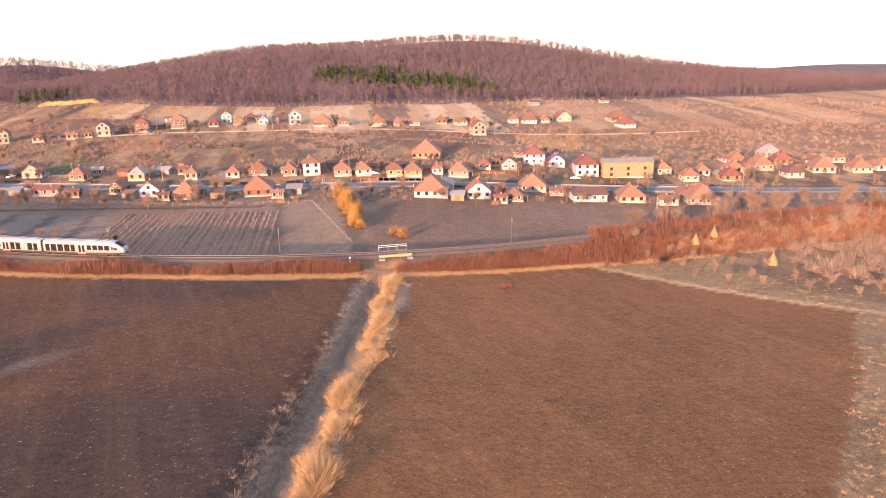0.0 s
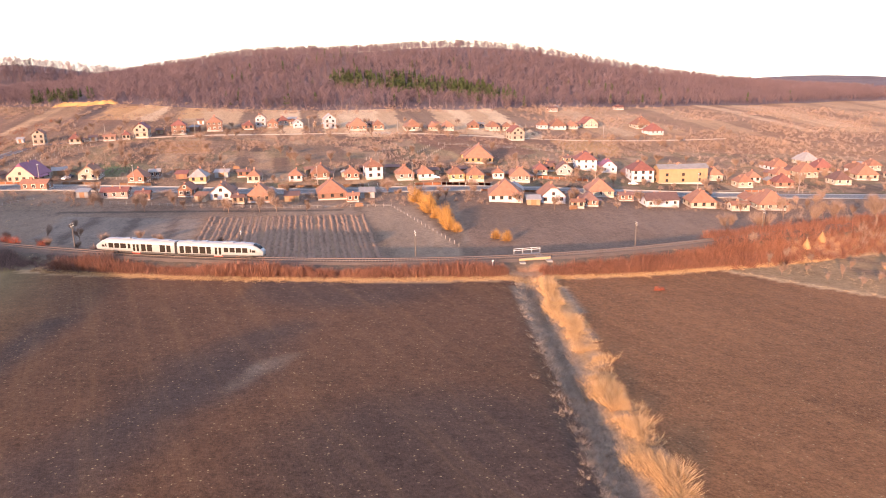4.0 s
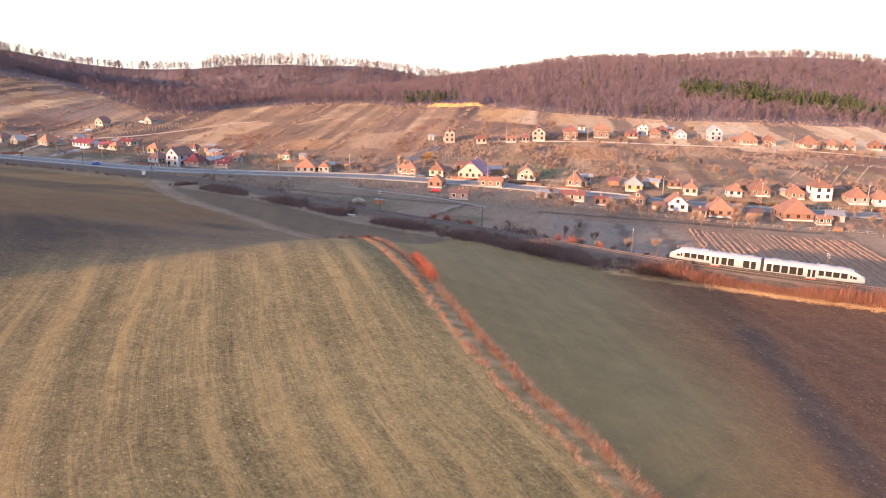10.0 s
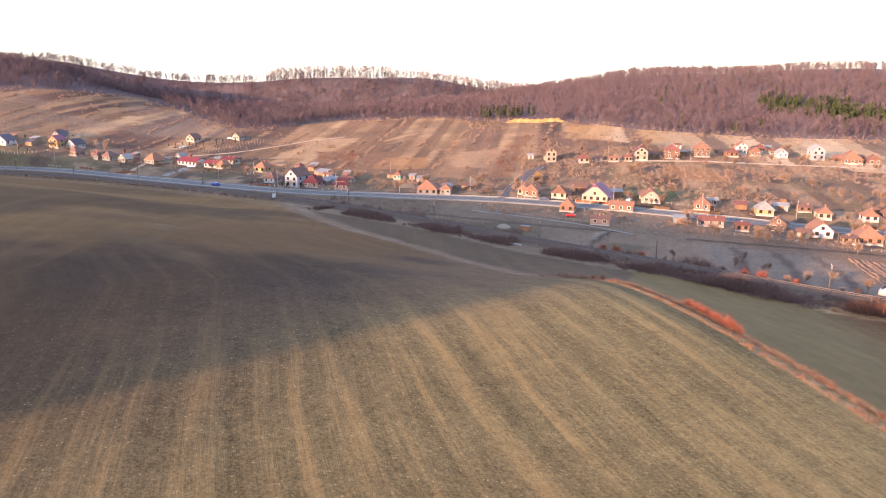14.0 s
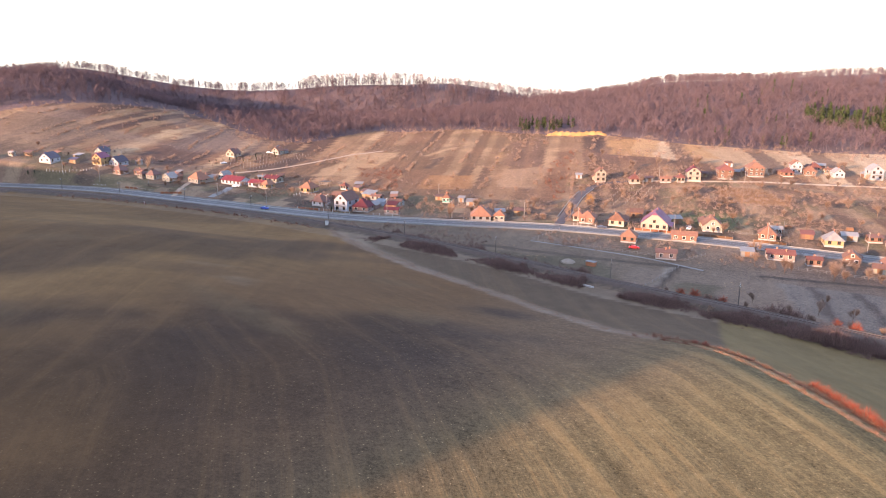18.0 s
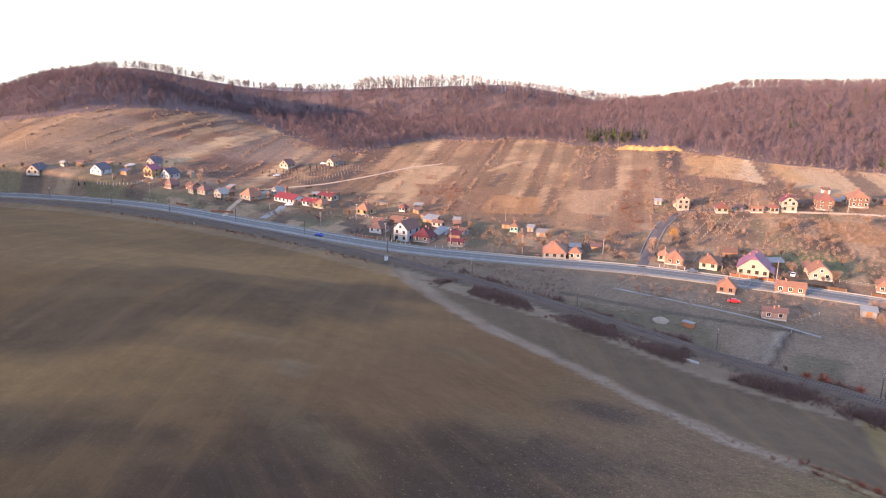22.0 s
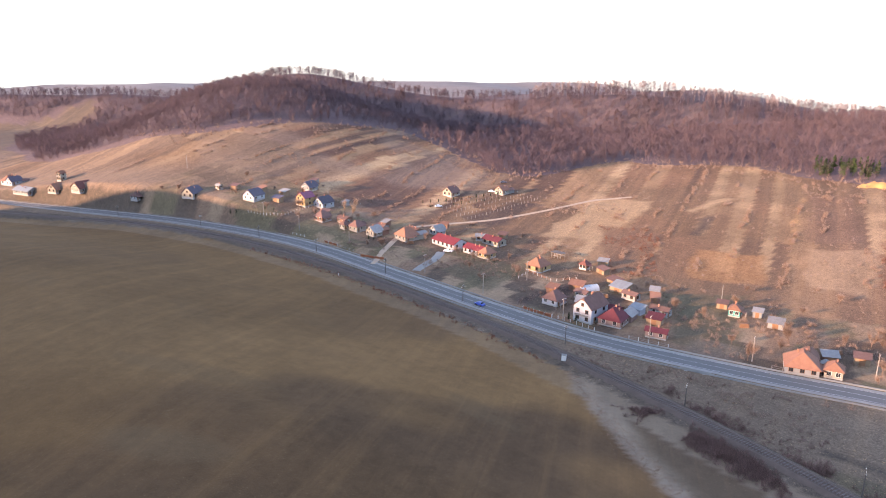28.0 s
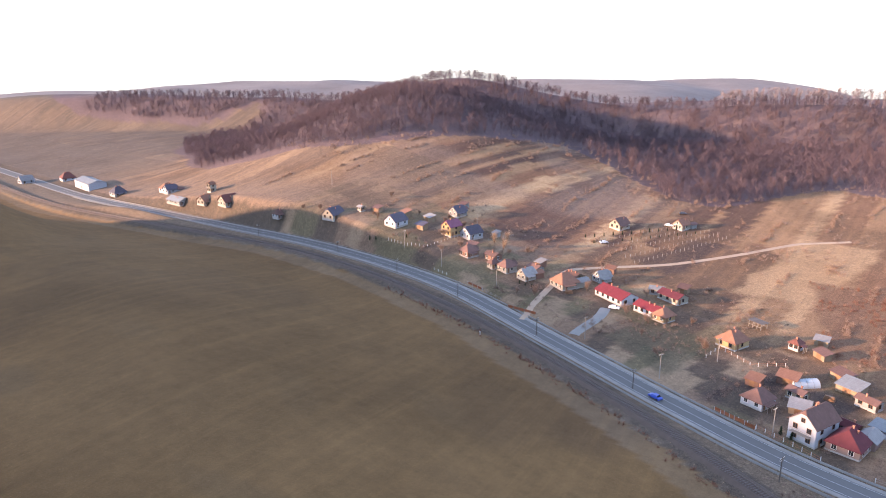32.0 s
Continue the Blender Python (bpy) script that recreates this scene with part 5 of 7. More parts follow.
house(-563.4, 359.3, 6.6, 7.2, 3, "g1", "grey", "dark")
house(-570.2, 323.3, 7.9, 9.1, 9, "g1", "white", "dark")
house(-606.3, 308.1, 8.1, 9.3, 15, "g1", "cream", "dark")
house(-644.2, 294.8, 5.0, 5.0, 10, "h1", "white", "brown")
house(-693.2, 286.8, 8.8, 10.1, 7, "g1", "cream", "red")
house(-715.1, 280.7, 6.7, 7.7, 17, "g1", "cream", "orange")
house(-722.7, 288.3, 3.7, 4.1, 13, "g2", "cream", "orange")
house(-743.5, 273.9, 15.2, 8.4, 11, "low", "grey", "metal")
house(-781.4, 280.0, 8.1, 8.1, 9, "h1", "white", "orange")
house(-503.2, 420.7, 7.0, 8.0, -3, "g1", "cream", "brown")
house(-481.4, 444.9, 6.2, 7.1, -5, "g1", "cream", "orange")
house(-888.4, 256.4, 30.3, 13.6, 5, "barn", "white", "metal")
house(-828.9, 260.2, 8.9, 8.9, 8, "h1", "white", "dark")
house(-772.7, 279.2, 6.9, 7.9, 7, "g1", "white", "dark")
house(-968.3, 225.2, 8.9, 10.3, 9, "g1", "white", "grey")
house(-944.5, 252.6, 10.6, 10.6, -0, "h1", "white", "red")
house(-461.5, 353.3, 5.4, 6.2, -10, "g1", "grey", "grey")
house(85.2, 327.9, 23.2, 7.4, 2, "block", "ochre", "grey")
house(104.7, 336.9, 7.2, 7.2, -5, "h1", "cream", "orange")
house(122.2, 333.2, 5.8, 5.8, 1, "h1", "white", "orange")
house(149.3, 362.7, 8.8, 8.8, 3, "h1", "white", "orange")
house(140.2, 342.3, 7.4, 7.4, -0, "h1", "cream", "orange")
house(156.3, 349.2, 9.7, 9.7, 2, "h1", "cream", "orange")
house(173.4, 364.1, 9.2, 9.2, -5, "h1", "brick", "red")
house(176.3, 384.4, 9.3, 9.3, 11, "h1", "cream", "grey")
house(183.6, 344.2, 10.4, 10.4, -4, "h1", "cream", "orange")
house(205.3, 371.1, 6.8, 6.8, 3, "h1", "cream", "orange")
house(201.9, 343.9, 9.4, 9.4, -2, "h1", "cream", "orange")
house(216.5, 349.6, 7.6, 7.6, -1, "h1", "white", "orange")


house(-355, 334, 6.5, 3.2, -25, "shed", "wood", "brown")
house(-343, 322, 6.0, 3.6, -12, "low", "grey", "brown")
house(-358.5, 312, 5.2, 3.4, -10, "low", "wood", "brown")
house(-335, 309, 4.6, 3.6, -8, "shed", "white", "metal")
house(-341, 303.5, 5.0, 3.6, -8, "low", "brick", "darkred")
house(-326, 303, 5.2, 3.8, 4, "shed", "wood", "darkred")
house(-429, 357, 10.5, 6.0, -10, "low", "cream", "darkred")
house(-437.5, 358.5, 5.5, 3.6, 25, "low", "grey", "metal")
house(-508, 333, 7.0, 4.6, -6, "low", "brick", "brown")
house(-486, 338, 6.0, 4.2, -6, "low", "grey", "brown")
house(-470, 345, 7.0, 4.4, -10, "low", "wood", "brown")
house(-592, 327, 5.0, 3.6, 8, "shed", "wood", "brown")
house(-559, 331, 5.6, 3.8, 6, "shed", "wood", "dark")
house(-371, 357, 4.2, 3.0, 12, "shed", "wood", "grey")
house(-366, 346, 5.4, 2.8, -30, "shed", "wood", "brown")
house(-312, 333, 3.6, 2.6, 8, "shed", "wood", "brown")
house(-299, 331, 3.0, 2.6, 5, "shed", "grey", "grey")
house(-141, 271, 5.0, 3.4, 6, "low", "brick", "red")
house(-119.5, 270.5, 4.2, 3.2, -8, "shed", "cream", "orange")
house(-105, 267, 4.4, 3.0, 5, "low", "wood", "brown")
house(-86, 272, 5.4, 3.6, 4, "shed", "wood", "brown")
house(-63, 271, 4.6, 3.2, 8, "low", "brick", "orange")
house(-164, 273, 4.4, 3.0, 3, "shed", "grey", "metal")
house(6, 269, 5.0, 3.6, -4, "shed", "wood", "grey")
house(22, 265, 4.8, 3.4, 2, "low", "cream", "orange")
house(46, 283, 5.6, 4.0, -3, "low", "brick", "brown")
house(86, 268, 7.0, 4.4, 2, "low", "cream", "orange")
house(112, 321, 7.0, 7.0, 2, "h1", "cream", "orange")
house(131, 322, 8.0, 7.0, -3, "h1", "brick", "red")
house(163, 330, 8.0, 8.0, 2, "h1", "cream", "brown")
house(190, 360, 7.5, 7.5, 3, "h1", "white", "orange")
house(32, 336, 7.0, 7.5, -4, "g1", "grey", "brown")
house(20, 333, 6.0, 6.0, -2, "h1", "cream", "red")
house(-263, 309, 4.2, 3.0, 10, "shed", "wood", "brown")

# sheds and outbuildings in the yards behind the houses
yards = random.Random(23)
for hx, hy, s in list(HOUSES):
    if s < 5 or yards.random() > 0.62 or hx > 150 or hx < -640 or hy < road_at(hx)[0]:
        continue
    side = yards.choice((-1, 1))
    sx, sy = hx + side * (s * 0.35 + yards.uniform(1.5, 5)), hy + s * 0.5 + yards.uniform(3.5, 9)
    near_road = abs(sy - road_at(sx)[0]) < 11 or abs(sx + 242) < 9
    if near_road or any(abs(sx - a) + abs(sy - b) < 4.2 + q * 0.75 for a, b, q in HOUSES):
        continue
    house(round(sx, 1), round(sy, 1), yards.uniform(3.2, 6.0), yards.uniform(2.6, 4.0), yards.uniform(-15, 25), yards.choice(("shed", "low", "shed")), yards.choice(("wood", "grey", "brick", "wood")), yards.choice(("brown", "grey", "orange", "brown")))


# ---- plants ----
rng = np.random.default_rng(7)


def blade_set(base, tip, width):
    """Thin tapering blades (one triangle each) from base to tip, facing about: arrays of points and faces."""
    way = tip - base
    side = np.cross(way, rng.normal(size=base.shape))
    side *= (width / np.maximum(np.linalg.norm(side, axis=1), 1e-6) / 2)[:, None]
    co = np.stack([base - side, base + side, tip], 1).reshape(-1, 3)
    return co, np.arange(len(co)).reshape(-1, 3)


def wood_tree(blades, spread, trunk_w, low):
    """A leafless tree one unit high: a tapering trunk and rising twigs, as triangles."""
    ang = np.array([0, 2.1, 4.2])
    ring = np.stack([np.cos(ang), np.sin(ang)], 1)
    co = [np.c_[ring * trunk_w, np.zeros(3)], np.array([[0.02, 0.01, 0.86]])]
    fa = [np.array([[0, 1, 3], [1, 2, 3], [2, 0, 3]])]
    h = low + (0.86 - low) * rng.random(blades) ** 0.8
    a = rng.random(blades) * 2 * np.pi
    ln = spread * (1.15 - 0.6 * h) * rng.uniform(0.6, 1.2, blades)
    base = np.stack([np.cos(a) * ln * 0.12, np.sin(a) * ln * 0.12, h], 1)
    tip = np.stack([np.cos(a) * ln, np.sin(a) * ln, h + ln * rng.uniform(0.35, 1.2, blades)], 1)
    c, f = blade_set(base, tip, rng.uniform(0.014, 0.030, blades))
    return np.concatenate(co + [c]), np.concatenate(fa + [f + 4])


def pine_tree(blades):
    ang = np.array([0, 2.1, 4.2])
    co = [np.c_[np.cos(ang) * 0.02, np.sin(ang) * 0.02, np.zeros(3)], np.array([[0, 0, 0.95]])]
    fa = [np.array([[0, 1, 3], [1, 2, 3], [2, 0, 3]])]
    h = 0.25 + 0.72 * rng.random(blades)
    a = rng.random(blades) * 2 * np.pi
    ln = 0.24 * (1.08 - h) ** 0.7 * rng.uniform(0.7, 1.15, blades)
    base = np.stack([np.cos(a) * 0.01, np.sin(a) * 0.01, h], 1)
    tip = np.stack([np.cos(a) * ln, np.sin(a) * ln, h - 0.1 * ln + 0.03], 1)
    c, f = blade_set(base, tip, np.full(blades, 0.13))
    return np.concatenate(co + [c]), np.concatenate(fa + [f + 4])


def clump(blades, spread, lean):
    """A clump of stems one unit high."""
    a, r = rng.random(blades) * 2 * np.pi, spread * np.sqrt(rng.random(blades))
    base = np.stack([np.cos(a) * r * 0.5, np.sin(a) * r * 0.5, np.zeros(blades)], 1)
    hgt = rng.uniform(0.45, 1.0, blades)
    tip = np.stack([np.cos(a) * (r + lean * hgt), np.sin(a) * (r + lean * hgt), hgt], 1)
    return blade_set(base, tip, rng.uniform(0.02, 0.045, blades))


def dome(blades, wide, thin):
    """A bare bush one unit high: many fine twigs that fan out to an uneven round outline."""
    a, e = rng.random(blades) * 2 * np.pi, np.arcsin(rng.uniform(0.12, 1.0, blades))
    r = rng.uniform(0.55, 1.05, blades)
    tip = np.stack([np.cos(a) * np.cos(e) * r * wide, np.sin(a) * np.cos(e) * r * wide, np.sin(e) * r], 1)
    base = tip * rng.uniform(0.15, 0.6, blades)[:, None]
    return blade_set(base, tip, rng.uniform(0.5, 1.1, blades) * thin)


def planted(name, shapes, x, y, size, material, label, category, sink=0.0, squash=None):
    """Many plants joined into one mesh: each a turned and scaled copy of one of the shapes."""
    cos, fas, start = [], [], 0
    z = ground_z(x, y) - sink
    which = rng.integers(len(shapes), size=len(x))
    for k, (co, fa) in enumerate(shapes):
        i = np.flatnonzero(which == k)
        if not len(i):
            continue
        a = rng.random(len(i)) * 2 * np.pi
        c, s, m = np.cos(a)[:, None], np.sin(a)[:, None], size[i][:, None]
        q = (squash[i] if squash is not None else np.ones(len(i)))[:, None]
        p = np.stack([x[i][:, None] + (co[:, 0] * c - co[:, 1] * s) * m * q, y[i][:, None] + (co[:, 0] * s + co[:, 1] * c) * m * q, z[i][:, None] + co[:, 2] * m], -1)
        cos.append(p.reshape(-1, 3))
        fas.append((fa[None] + (np.arange(len(i)) * len(co))[:, None, None]).reshape(-1, 3) + start)
        start += len(cos[-1])
    return tagged(new(name, fast_mesh(name, np.concatenate(cos), np.concatenate(fas), material)), label, category, kind="stuff")


def scattered(x0, x1, y0, y1, spacing):
    n = int((x1 - x0) * (y1 - y0) / spacing ** 2)
    return rng.uniform(x0, x1, n), rng.uniform(y0, y1, n)


def valley(x, y):
    return y - sample(RAIL_Y, x)


# the woods on the hills
TREES = [wood_tree(38, 0.36, 0.013, 0.18) for _ in range(8)]
x, y = scattered(-1300, 560, 300, 960, 4.4)
v, edge = valley(x, y), sample(WOODS, x) + 6 * ripple(x, y, 23)
keep = (v > edge) & (rng.random(len(x)) < np.where((v > edge + 240) & (x > -330), 0.5, 1.0)) & (y < np.where(x < -330, 765 + 0.54 * (x + 600) + 4, 960))
pines = ((x + 30) / 95) ** 2 + ((y - 640) / 26) ** 2 < 1 + 0.5 * ripple(x, y, 14)
pines |= (rng.random(len(x)) < 0.02) & (x > -200) & (y < 760)
pines |= ((x + 305) / 26) ** 2 + ((y - 575) / 14) ** 2 < 1
deciduous = keep & ~(pines & (rng.random(len(x)) < 0.7))
for name, pick in (("woodland", x > -330), ("woodland", (x <= -330) & (x > -640)), ("woodland", x <= -640)):
    i = deciduous & pick
    planted(name, TREES, x[i], y[i], rng.uniform(7, 11.5, i.sum()), M_WOODS, "leafless brown beech and oak woods on the hillside", "woods", 0.4)
i = keep & pines
planted("pine_wood", [pine_tree(70) for _ in range(4)], x[i], y[i], rng.uniform(7, 12, i.sum()), M_PINE, "dark green pines among the bare woods", "pines", 0.4)
# a taller row along the ridge
x = rng.uniform(-640, -290, 560)
y = 770 + 0.54 * (x + 600) + rng.normal(0, 7, len(x))
planted("ridge_trees", [wood_tree(26, 0.20, 0.014, 0.45) for _ in range(6)], x, y, rng.uniform(12, 18, len(x)), mat("pale_bark", (.26, .205, .20), 0.3, 0.05, 0.4, 0.95, 0, 0.1, island=0.4), "row of tall bare trees along the ridge", "trees", 0.5)
# scrub at the edge of the woods and over the rough slopes
STEMS = [dome(60, 0.6, 0.03) for _ in range(3)] + [clump(26, 0.55, 0.35) for _ in range(2)]
BRUSH = [dome(64, 0.5, 0.022) for _ in range(5)]
FUZZ = [dome(84, 0.66, 0.021) for _ in range(5)]
x, y = scattered(-760, 420, 350, 640, 5.0)
v, edge = valley(x, y), sample(WOODS, x)
rough = ripple(x, y, 31) + 0.6 * ripple(x, y, 12)
keep = (np.abs(v - edge + 6) < 16) | ((rough > 0.75) & (v > 150) & (v < edge)) | ((x > 60) & (rough > 0.1) & (v > 130) & (v < edge)) | ((np.abs(x + 215) < 28) & (v > 130) & (v < 178) & (rough > -0.2))
planted("hillside_scrub", STEMS, x[keep], y[keep], rng.uniform(1.2, 3.6, keep.sum()), M_TWIG, "brown bare scrub on the rough slopes", "scrub", 0.1)
# belts of scrub along the line: red colour for the sunlit stretch, dark for the shaded
x = rng.uniform(-124, 62, 3600)
y = sample(RAIL_Y, x) - rng.uniform(5.5, 11.5, len(x))
keep = np.abs(x + 15) > 4
planted("red_scrub", BRUSH, x[keep], y[keep], rng.uniform(1.8, 4.4, keep.sum()) * (0.85 + 0.3 * ripple(x, y, 7)[keep]), M_REDSCRUB, "dense red-brown scrub on the railway bank, coloured as sunlit", "scrub", 0.2)
x = rng.uniform(-316, -112, 6400)
belt = rng.random(len(x)) < 0.86
y = sample(RAIL_Y, x) + np.where(belt, rng.normal(-7.6, 2.3, len(x)), rng.normal(8, 2.4, len(x)))
thin = 0.75 * (1 - step(-300, -250, x))
keep = (ripple(x, y, 13) + 0.7 * ripple(x, y, 5) > np.where(belt, -0.85 + thin, 0.1)) & (np.abs(x + 211) > 4) & (np.abs(valley(x, y)) > 3.4)
planted("dark_scrub", FUZZ, x[keep], y[keep], rng.uniform(1.2, 3.9, keep.sum()) * (0.8 + 0.5 * ripple(x, y, 6)[keep]) * (1 - 0.45 * thin[keep]), M_DARKSCRUB, "bare bushes along the railway bank, darkened as if shaded", "scrub", 0.2)
x = np.r_[rng.uniform(-520, -340, 260), rng.uniform(40, 150, 1500)]
y = sample(RAIL_Y, x) + np.where(x < 0, rng.normal(-6.5, 1.0, len(x)), rng.uniform(-14, 10, len(x)))
planted("red_scrub", BRUSH, x, y, np.where(x < 0, rng.uniform(0.8, 2.2, len(x)), rng.uniform(1.5, 4.6, len(x))), M_REDSCRUB, "red-brown scrub beside the track", "scrub", 0.2)
x, y = scattered(88, 230, 105, 250, 3.0)
keep = (ripple(x, y, 19) + 0.6 * ripple(x, y, 7) > -0.35) & (x > 88 + 0.45 * np.maximum(0, 190 - y) + 8 * ripple(x, y, 12)) & (np.abs(valley(x, y)) > 4)
planted("thicket", FUZZ, x[keep], y[keep], rng.uniform(1.8, 5.5, keep.sum()), M_TWIG, "tall thicket of bare brown bushes by the orchard", "thicket", 0.2)
# red-brown scrub on the fallow strips of the slope
x, y = scattered(-410, -245, 340, 480, 2.6)
keep = np.zeros(len(x), bool)
for name, *corners in PLOTS:
    if name == "scrub":
        keep |= in_plot(x, y, corners) > 0.5
keep &= ripple(x, y, 10) + 0.6 * ripple(x, y, 4) > -0.3
planted("slope_scrub", FUZZ, x[keep], y[keep], rng.uniform(0.8, 2.6, keep.sum()), M_REDSCRUB, "red-brown scrub on a fallow strip", "scrub", 0.1)
# thicket on the right, with dry grass under it
x, y = scattered(60, 330, 70, 290, 3.4)
keep = (x > 60 + 0.6 * (y - 72) + 6 * ripple(x, y, 18)) & (0.63 * (x - 33) + (y - 173) * 0.92 > 14 + 12 * ripple(x, y, 25)) & (valley(x, y) < 60) & (ripple(x, y, 21) + 0.5 * ripple(x, y, 8) > -0.1) & (np.abs(valley(x, y)) > 4)
planted("thicket", FUZZ, x[keep], y[keep], rng.uniform(1.6, 4.6, keep.sum()), M_DARKSCRUB, "thicket of bare dark bushes beside the field", "thicket", 0.2)
i = keep & (rng.random(len(x)) < 0.4)
planted("red_thicket", STEMS, x[i] + 1.5, y[i] - 1, rng.uniform(1.4, 3.2, i.sum()), M_REDSCRUB, "red-brown bushes in the thicket", "thicket", 0.2)
# golden grass in the ditch, on verges and along the farm track
GRASS = [clump(24, 0.8, 0.5) for _ in range(6)]
y = rng.uniform(20, 162, 6000)
x = -11.8 - 0.05 * (160 - y) + rng.normal(1.7, 1.0, len(y)) + 0.9 * ripple(y, y, 9)
keep = ripple(x * 2, y, 5) + 0.6 * ripple(x, y, 2.2) > -0.45
x, y = x[keep], y[keep]
planted("dry_grass", GRASS, x, y, rng.uniform(0.4, 1.8, len(x)) * (0.7 + 0.55 * ripple(x * 3, y, 4)), M_DRYGRASS, "tall golden dry grass along the ditch", "grass", 0.1)
y = rng.uniform(20, 158, 2200)
x = -11.8 - 0.05 * (160 - y) - rng.normal(3.2, 1.4, len(y))
planted("dead_weeds", GRASS, x, y, rng.uniform(0.4, 1.0, len(x)), mat("dead_weeds", (.27, .21, .16), 0.3, 0.15, 1.5, 0.95, 0, 0.1, island=0.6), "grey dead weeds in the ditch", "weeds", 0.1)
x = rng.uniform(-128, 75, 3600)
y = sample(RAIL_Y, x) - rng.normal(12.6, 0.9, len(x))
planted("dry_grass", GRASS, x, y, rng.uniform(0.4, 1.0, len(x)), M_DRYGRASS, "pale dry grass between scrub and field", "grass", 0.1)
seg = np.array(PATH_LINE, float)
cum = np.r_[0, np.cumsum(np.hypot(*np.diff(seg, axis=0).T))]
s = rng.uniform(cum[1], cum[-1], 7500)
off = np.where(np.interp(s, cum, seg[:, 0]) < -190, rng.normal(0, 1.7, len(s)), np.where(rng.random(len(s)) < 0.74, rng.normal(1.75, 0.4, len(s)), rng.normal(-1.5, 0.3, len(s))))
dx, dy = np.interp(s + 2, cum, seg[:, 0]) - np.interp(s - 2, cum, seg[:, 0]), np.interp(s + 2, cum, seg[:, 1]) - np.interp(s - 2, cum, seg[:, 1])
ln = np.hypot(dx, dy)
x, y = np.interp(s, cum, seg[:, 0]) + off * dy / ln, np.interp(s, cum, seg[:, 1]) - off * dx / ln
planted("dry_grass", GRASS, x, y, rng.uniform(0.25, 0.85, len(x)) * np.where(x < -190, 0.6, 1.0), mat("track_grass", (.29, .19, .12), 0.35, 0.12, 1.5, 0.95, 0, 0.1, island=0.7, second=(.20, .125, .09)), "straw-coloured grass along the farm track", "grass", 0.05)
i = (rng.random(len(x)) < 0.05) & (x > -195)
planted("track_weeds", STEMS, x[i], y[i], rng.uniform(0.8, 1.7, i.sum()), M_REDSCRUB, "reddish weeds along the farm track", "weeds", 0.05)
x, y = scattered(25, 110, 55, 178, 1.4)
right = 45 + 0.6 * (y - 72)
rim = 0.63 * (x - 33) + (y - 173) * 0.92
keep = ((x > right) & (x < right + 13) & (rim < 2) | (np.abs(rim) < 1.5) & (x < right + 8)) & (ripple(x, y, 6) > -0.6)
planted("dry_grass", GRASS, x[keep], y[keep], rng.uniform(0.25, 0.7, keep.sum()), M_DRYGRASS, "pale dry grass beside the field", "grass", 0.05)
x, y = scattered(-330, -20, 170, 285, 3.0)
v = valley(x, y)
keep = (v > 6) & (v < 22) & (ripple(x, y, 7) > 0) | (v > 20) & (x < -150) & (ripple(x, y, 11) > 0.72)
planted("meadow_tufts", GRASS, x[keep], y[keep], rng.uniform(0.25, 0.6, keep.sum()), M_DRYGRASS, "straw tufts in the meadow", "grass", 0.05)


# shrubs and rank growth between the houses
x, y = scattered(-560, 200, 255, 490, 3.0)
road_y = sample(ROAD_Y, x)
row = ((np.abs(y - road_y - 26) < 22) | (np.abs(y - road_y + 22) < 13) & (x > -330) | (np.abs(y - 424 - 0.11 * (x + 90)) < 26) & (x > -260))
keep = row & (np.abs(y - road_y) > 9) & (ripple(x, y, 9) + 0.7 * ripple(x, y, 4) > np.where(x < -330, 0.6, 0.0))
for hx, hy, s in HOUSES:
    keep &= np.abs(x - hx) + np.abs(y - hy) > s * 0.8
planted("garden_shrubs", FUZZ, x[keep], y[keep], rng.uniform(1.0, 3.0, keep.sum()) * (0.7 + 0.6 * rng.random(keep.sum())), M_TWIG, "bare shrubs and vines in the village gardens", "shrubs", 0.1)
x, y = scattered(-250, 90, 318, 412, 3.1)
keep = ripple(x, y, 24) + 0.5 * ripple(x, y, 9) > -0.05
for hx, hy, s in HOUSES:
    keep &= np.abs(x - hx) + np.abs(y - hy) > s * 0.8
keep &= np.abs(x + 241) > 6
planted("hillside_scrub", FUZZ, x[keep], y[keep], rng.uniform(0.9, 2.9, keep.sum()), M_TWIG, "brown scrub between the two rows of houses", "scrub", 0.1)


x, y = scattered(-640, -250, 300, 520, 4.2)
keep = (valley(x, y) < sample(WOODS, x) - 8) & (y > sample(ROAD_Y, x) + 14) & (rng.random(len(x)) < 0.10 + 0.5 * step(0.35, 0.9, ripple(x, y, 17) + 0.5 * ripple(x, y, 6)))
for hx, hy, s in HOUSES:
    keep &= np.abs(x - hx) + np.abs(y - hy) > s * 0.9
planted("slope_bushes", FUZZ, x[keep], y[keep], rng.uniform(0.5, 2.3, keep.sum()), M_TWIG, "scattered low bushes on the garden slope", "bushes", 0.1)


# bushes over the rough hillside east of the village
x, y = scattered(40, 420, 345, 680, 4.6)
keep = (valley(x, y) < sample(WOODS, x) - 4) & (ripple(x, y, 26) + 0.7 * ripple(x, y, 10) + 0.4 * ripple(x, y, 4) > 0.05)
for hx, hy, s in HOUSES:
    keep &= np.abs(x - hx) + np.abs(y - hy) > s * 0.9
planted("hillside_scrub", FUZZ, x[keep], y[keep], rng.uniform(0.9, 3.4, keep.sum()), M_TWIG, "scattered bare bushes on the eastern hillside", "scrub", 0.1)
x, y = scattered(38, 112, 128, 200, 1.5)
keep = (0.63 * (x - 33) + (y - 173) * 0.92 > 2) & (valley(x, y) < -6) & (ripple(x, y, 8) + 0.6 * ripple(x, y, 3) > -0.2)
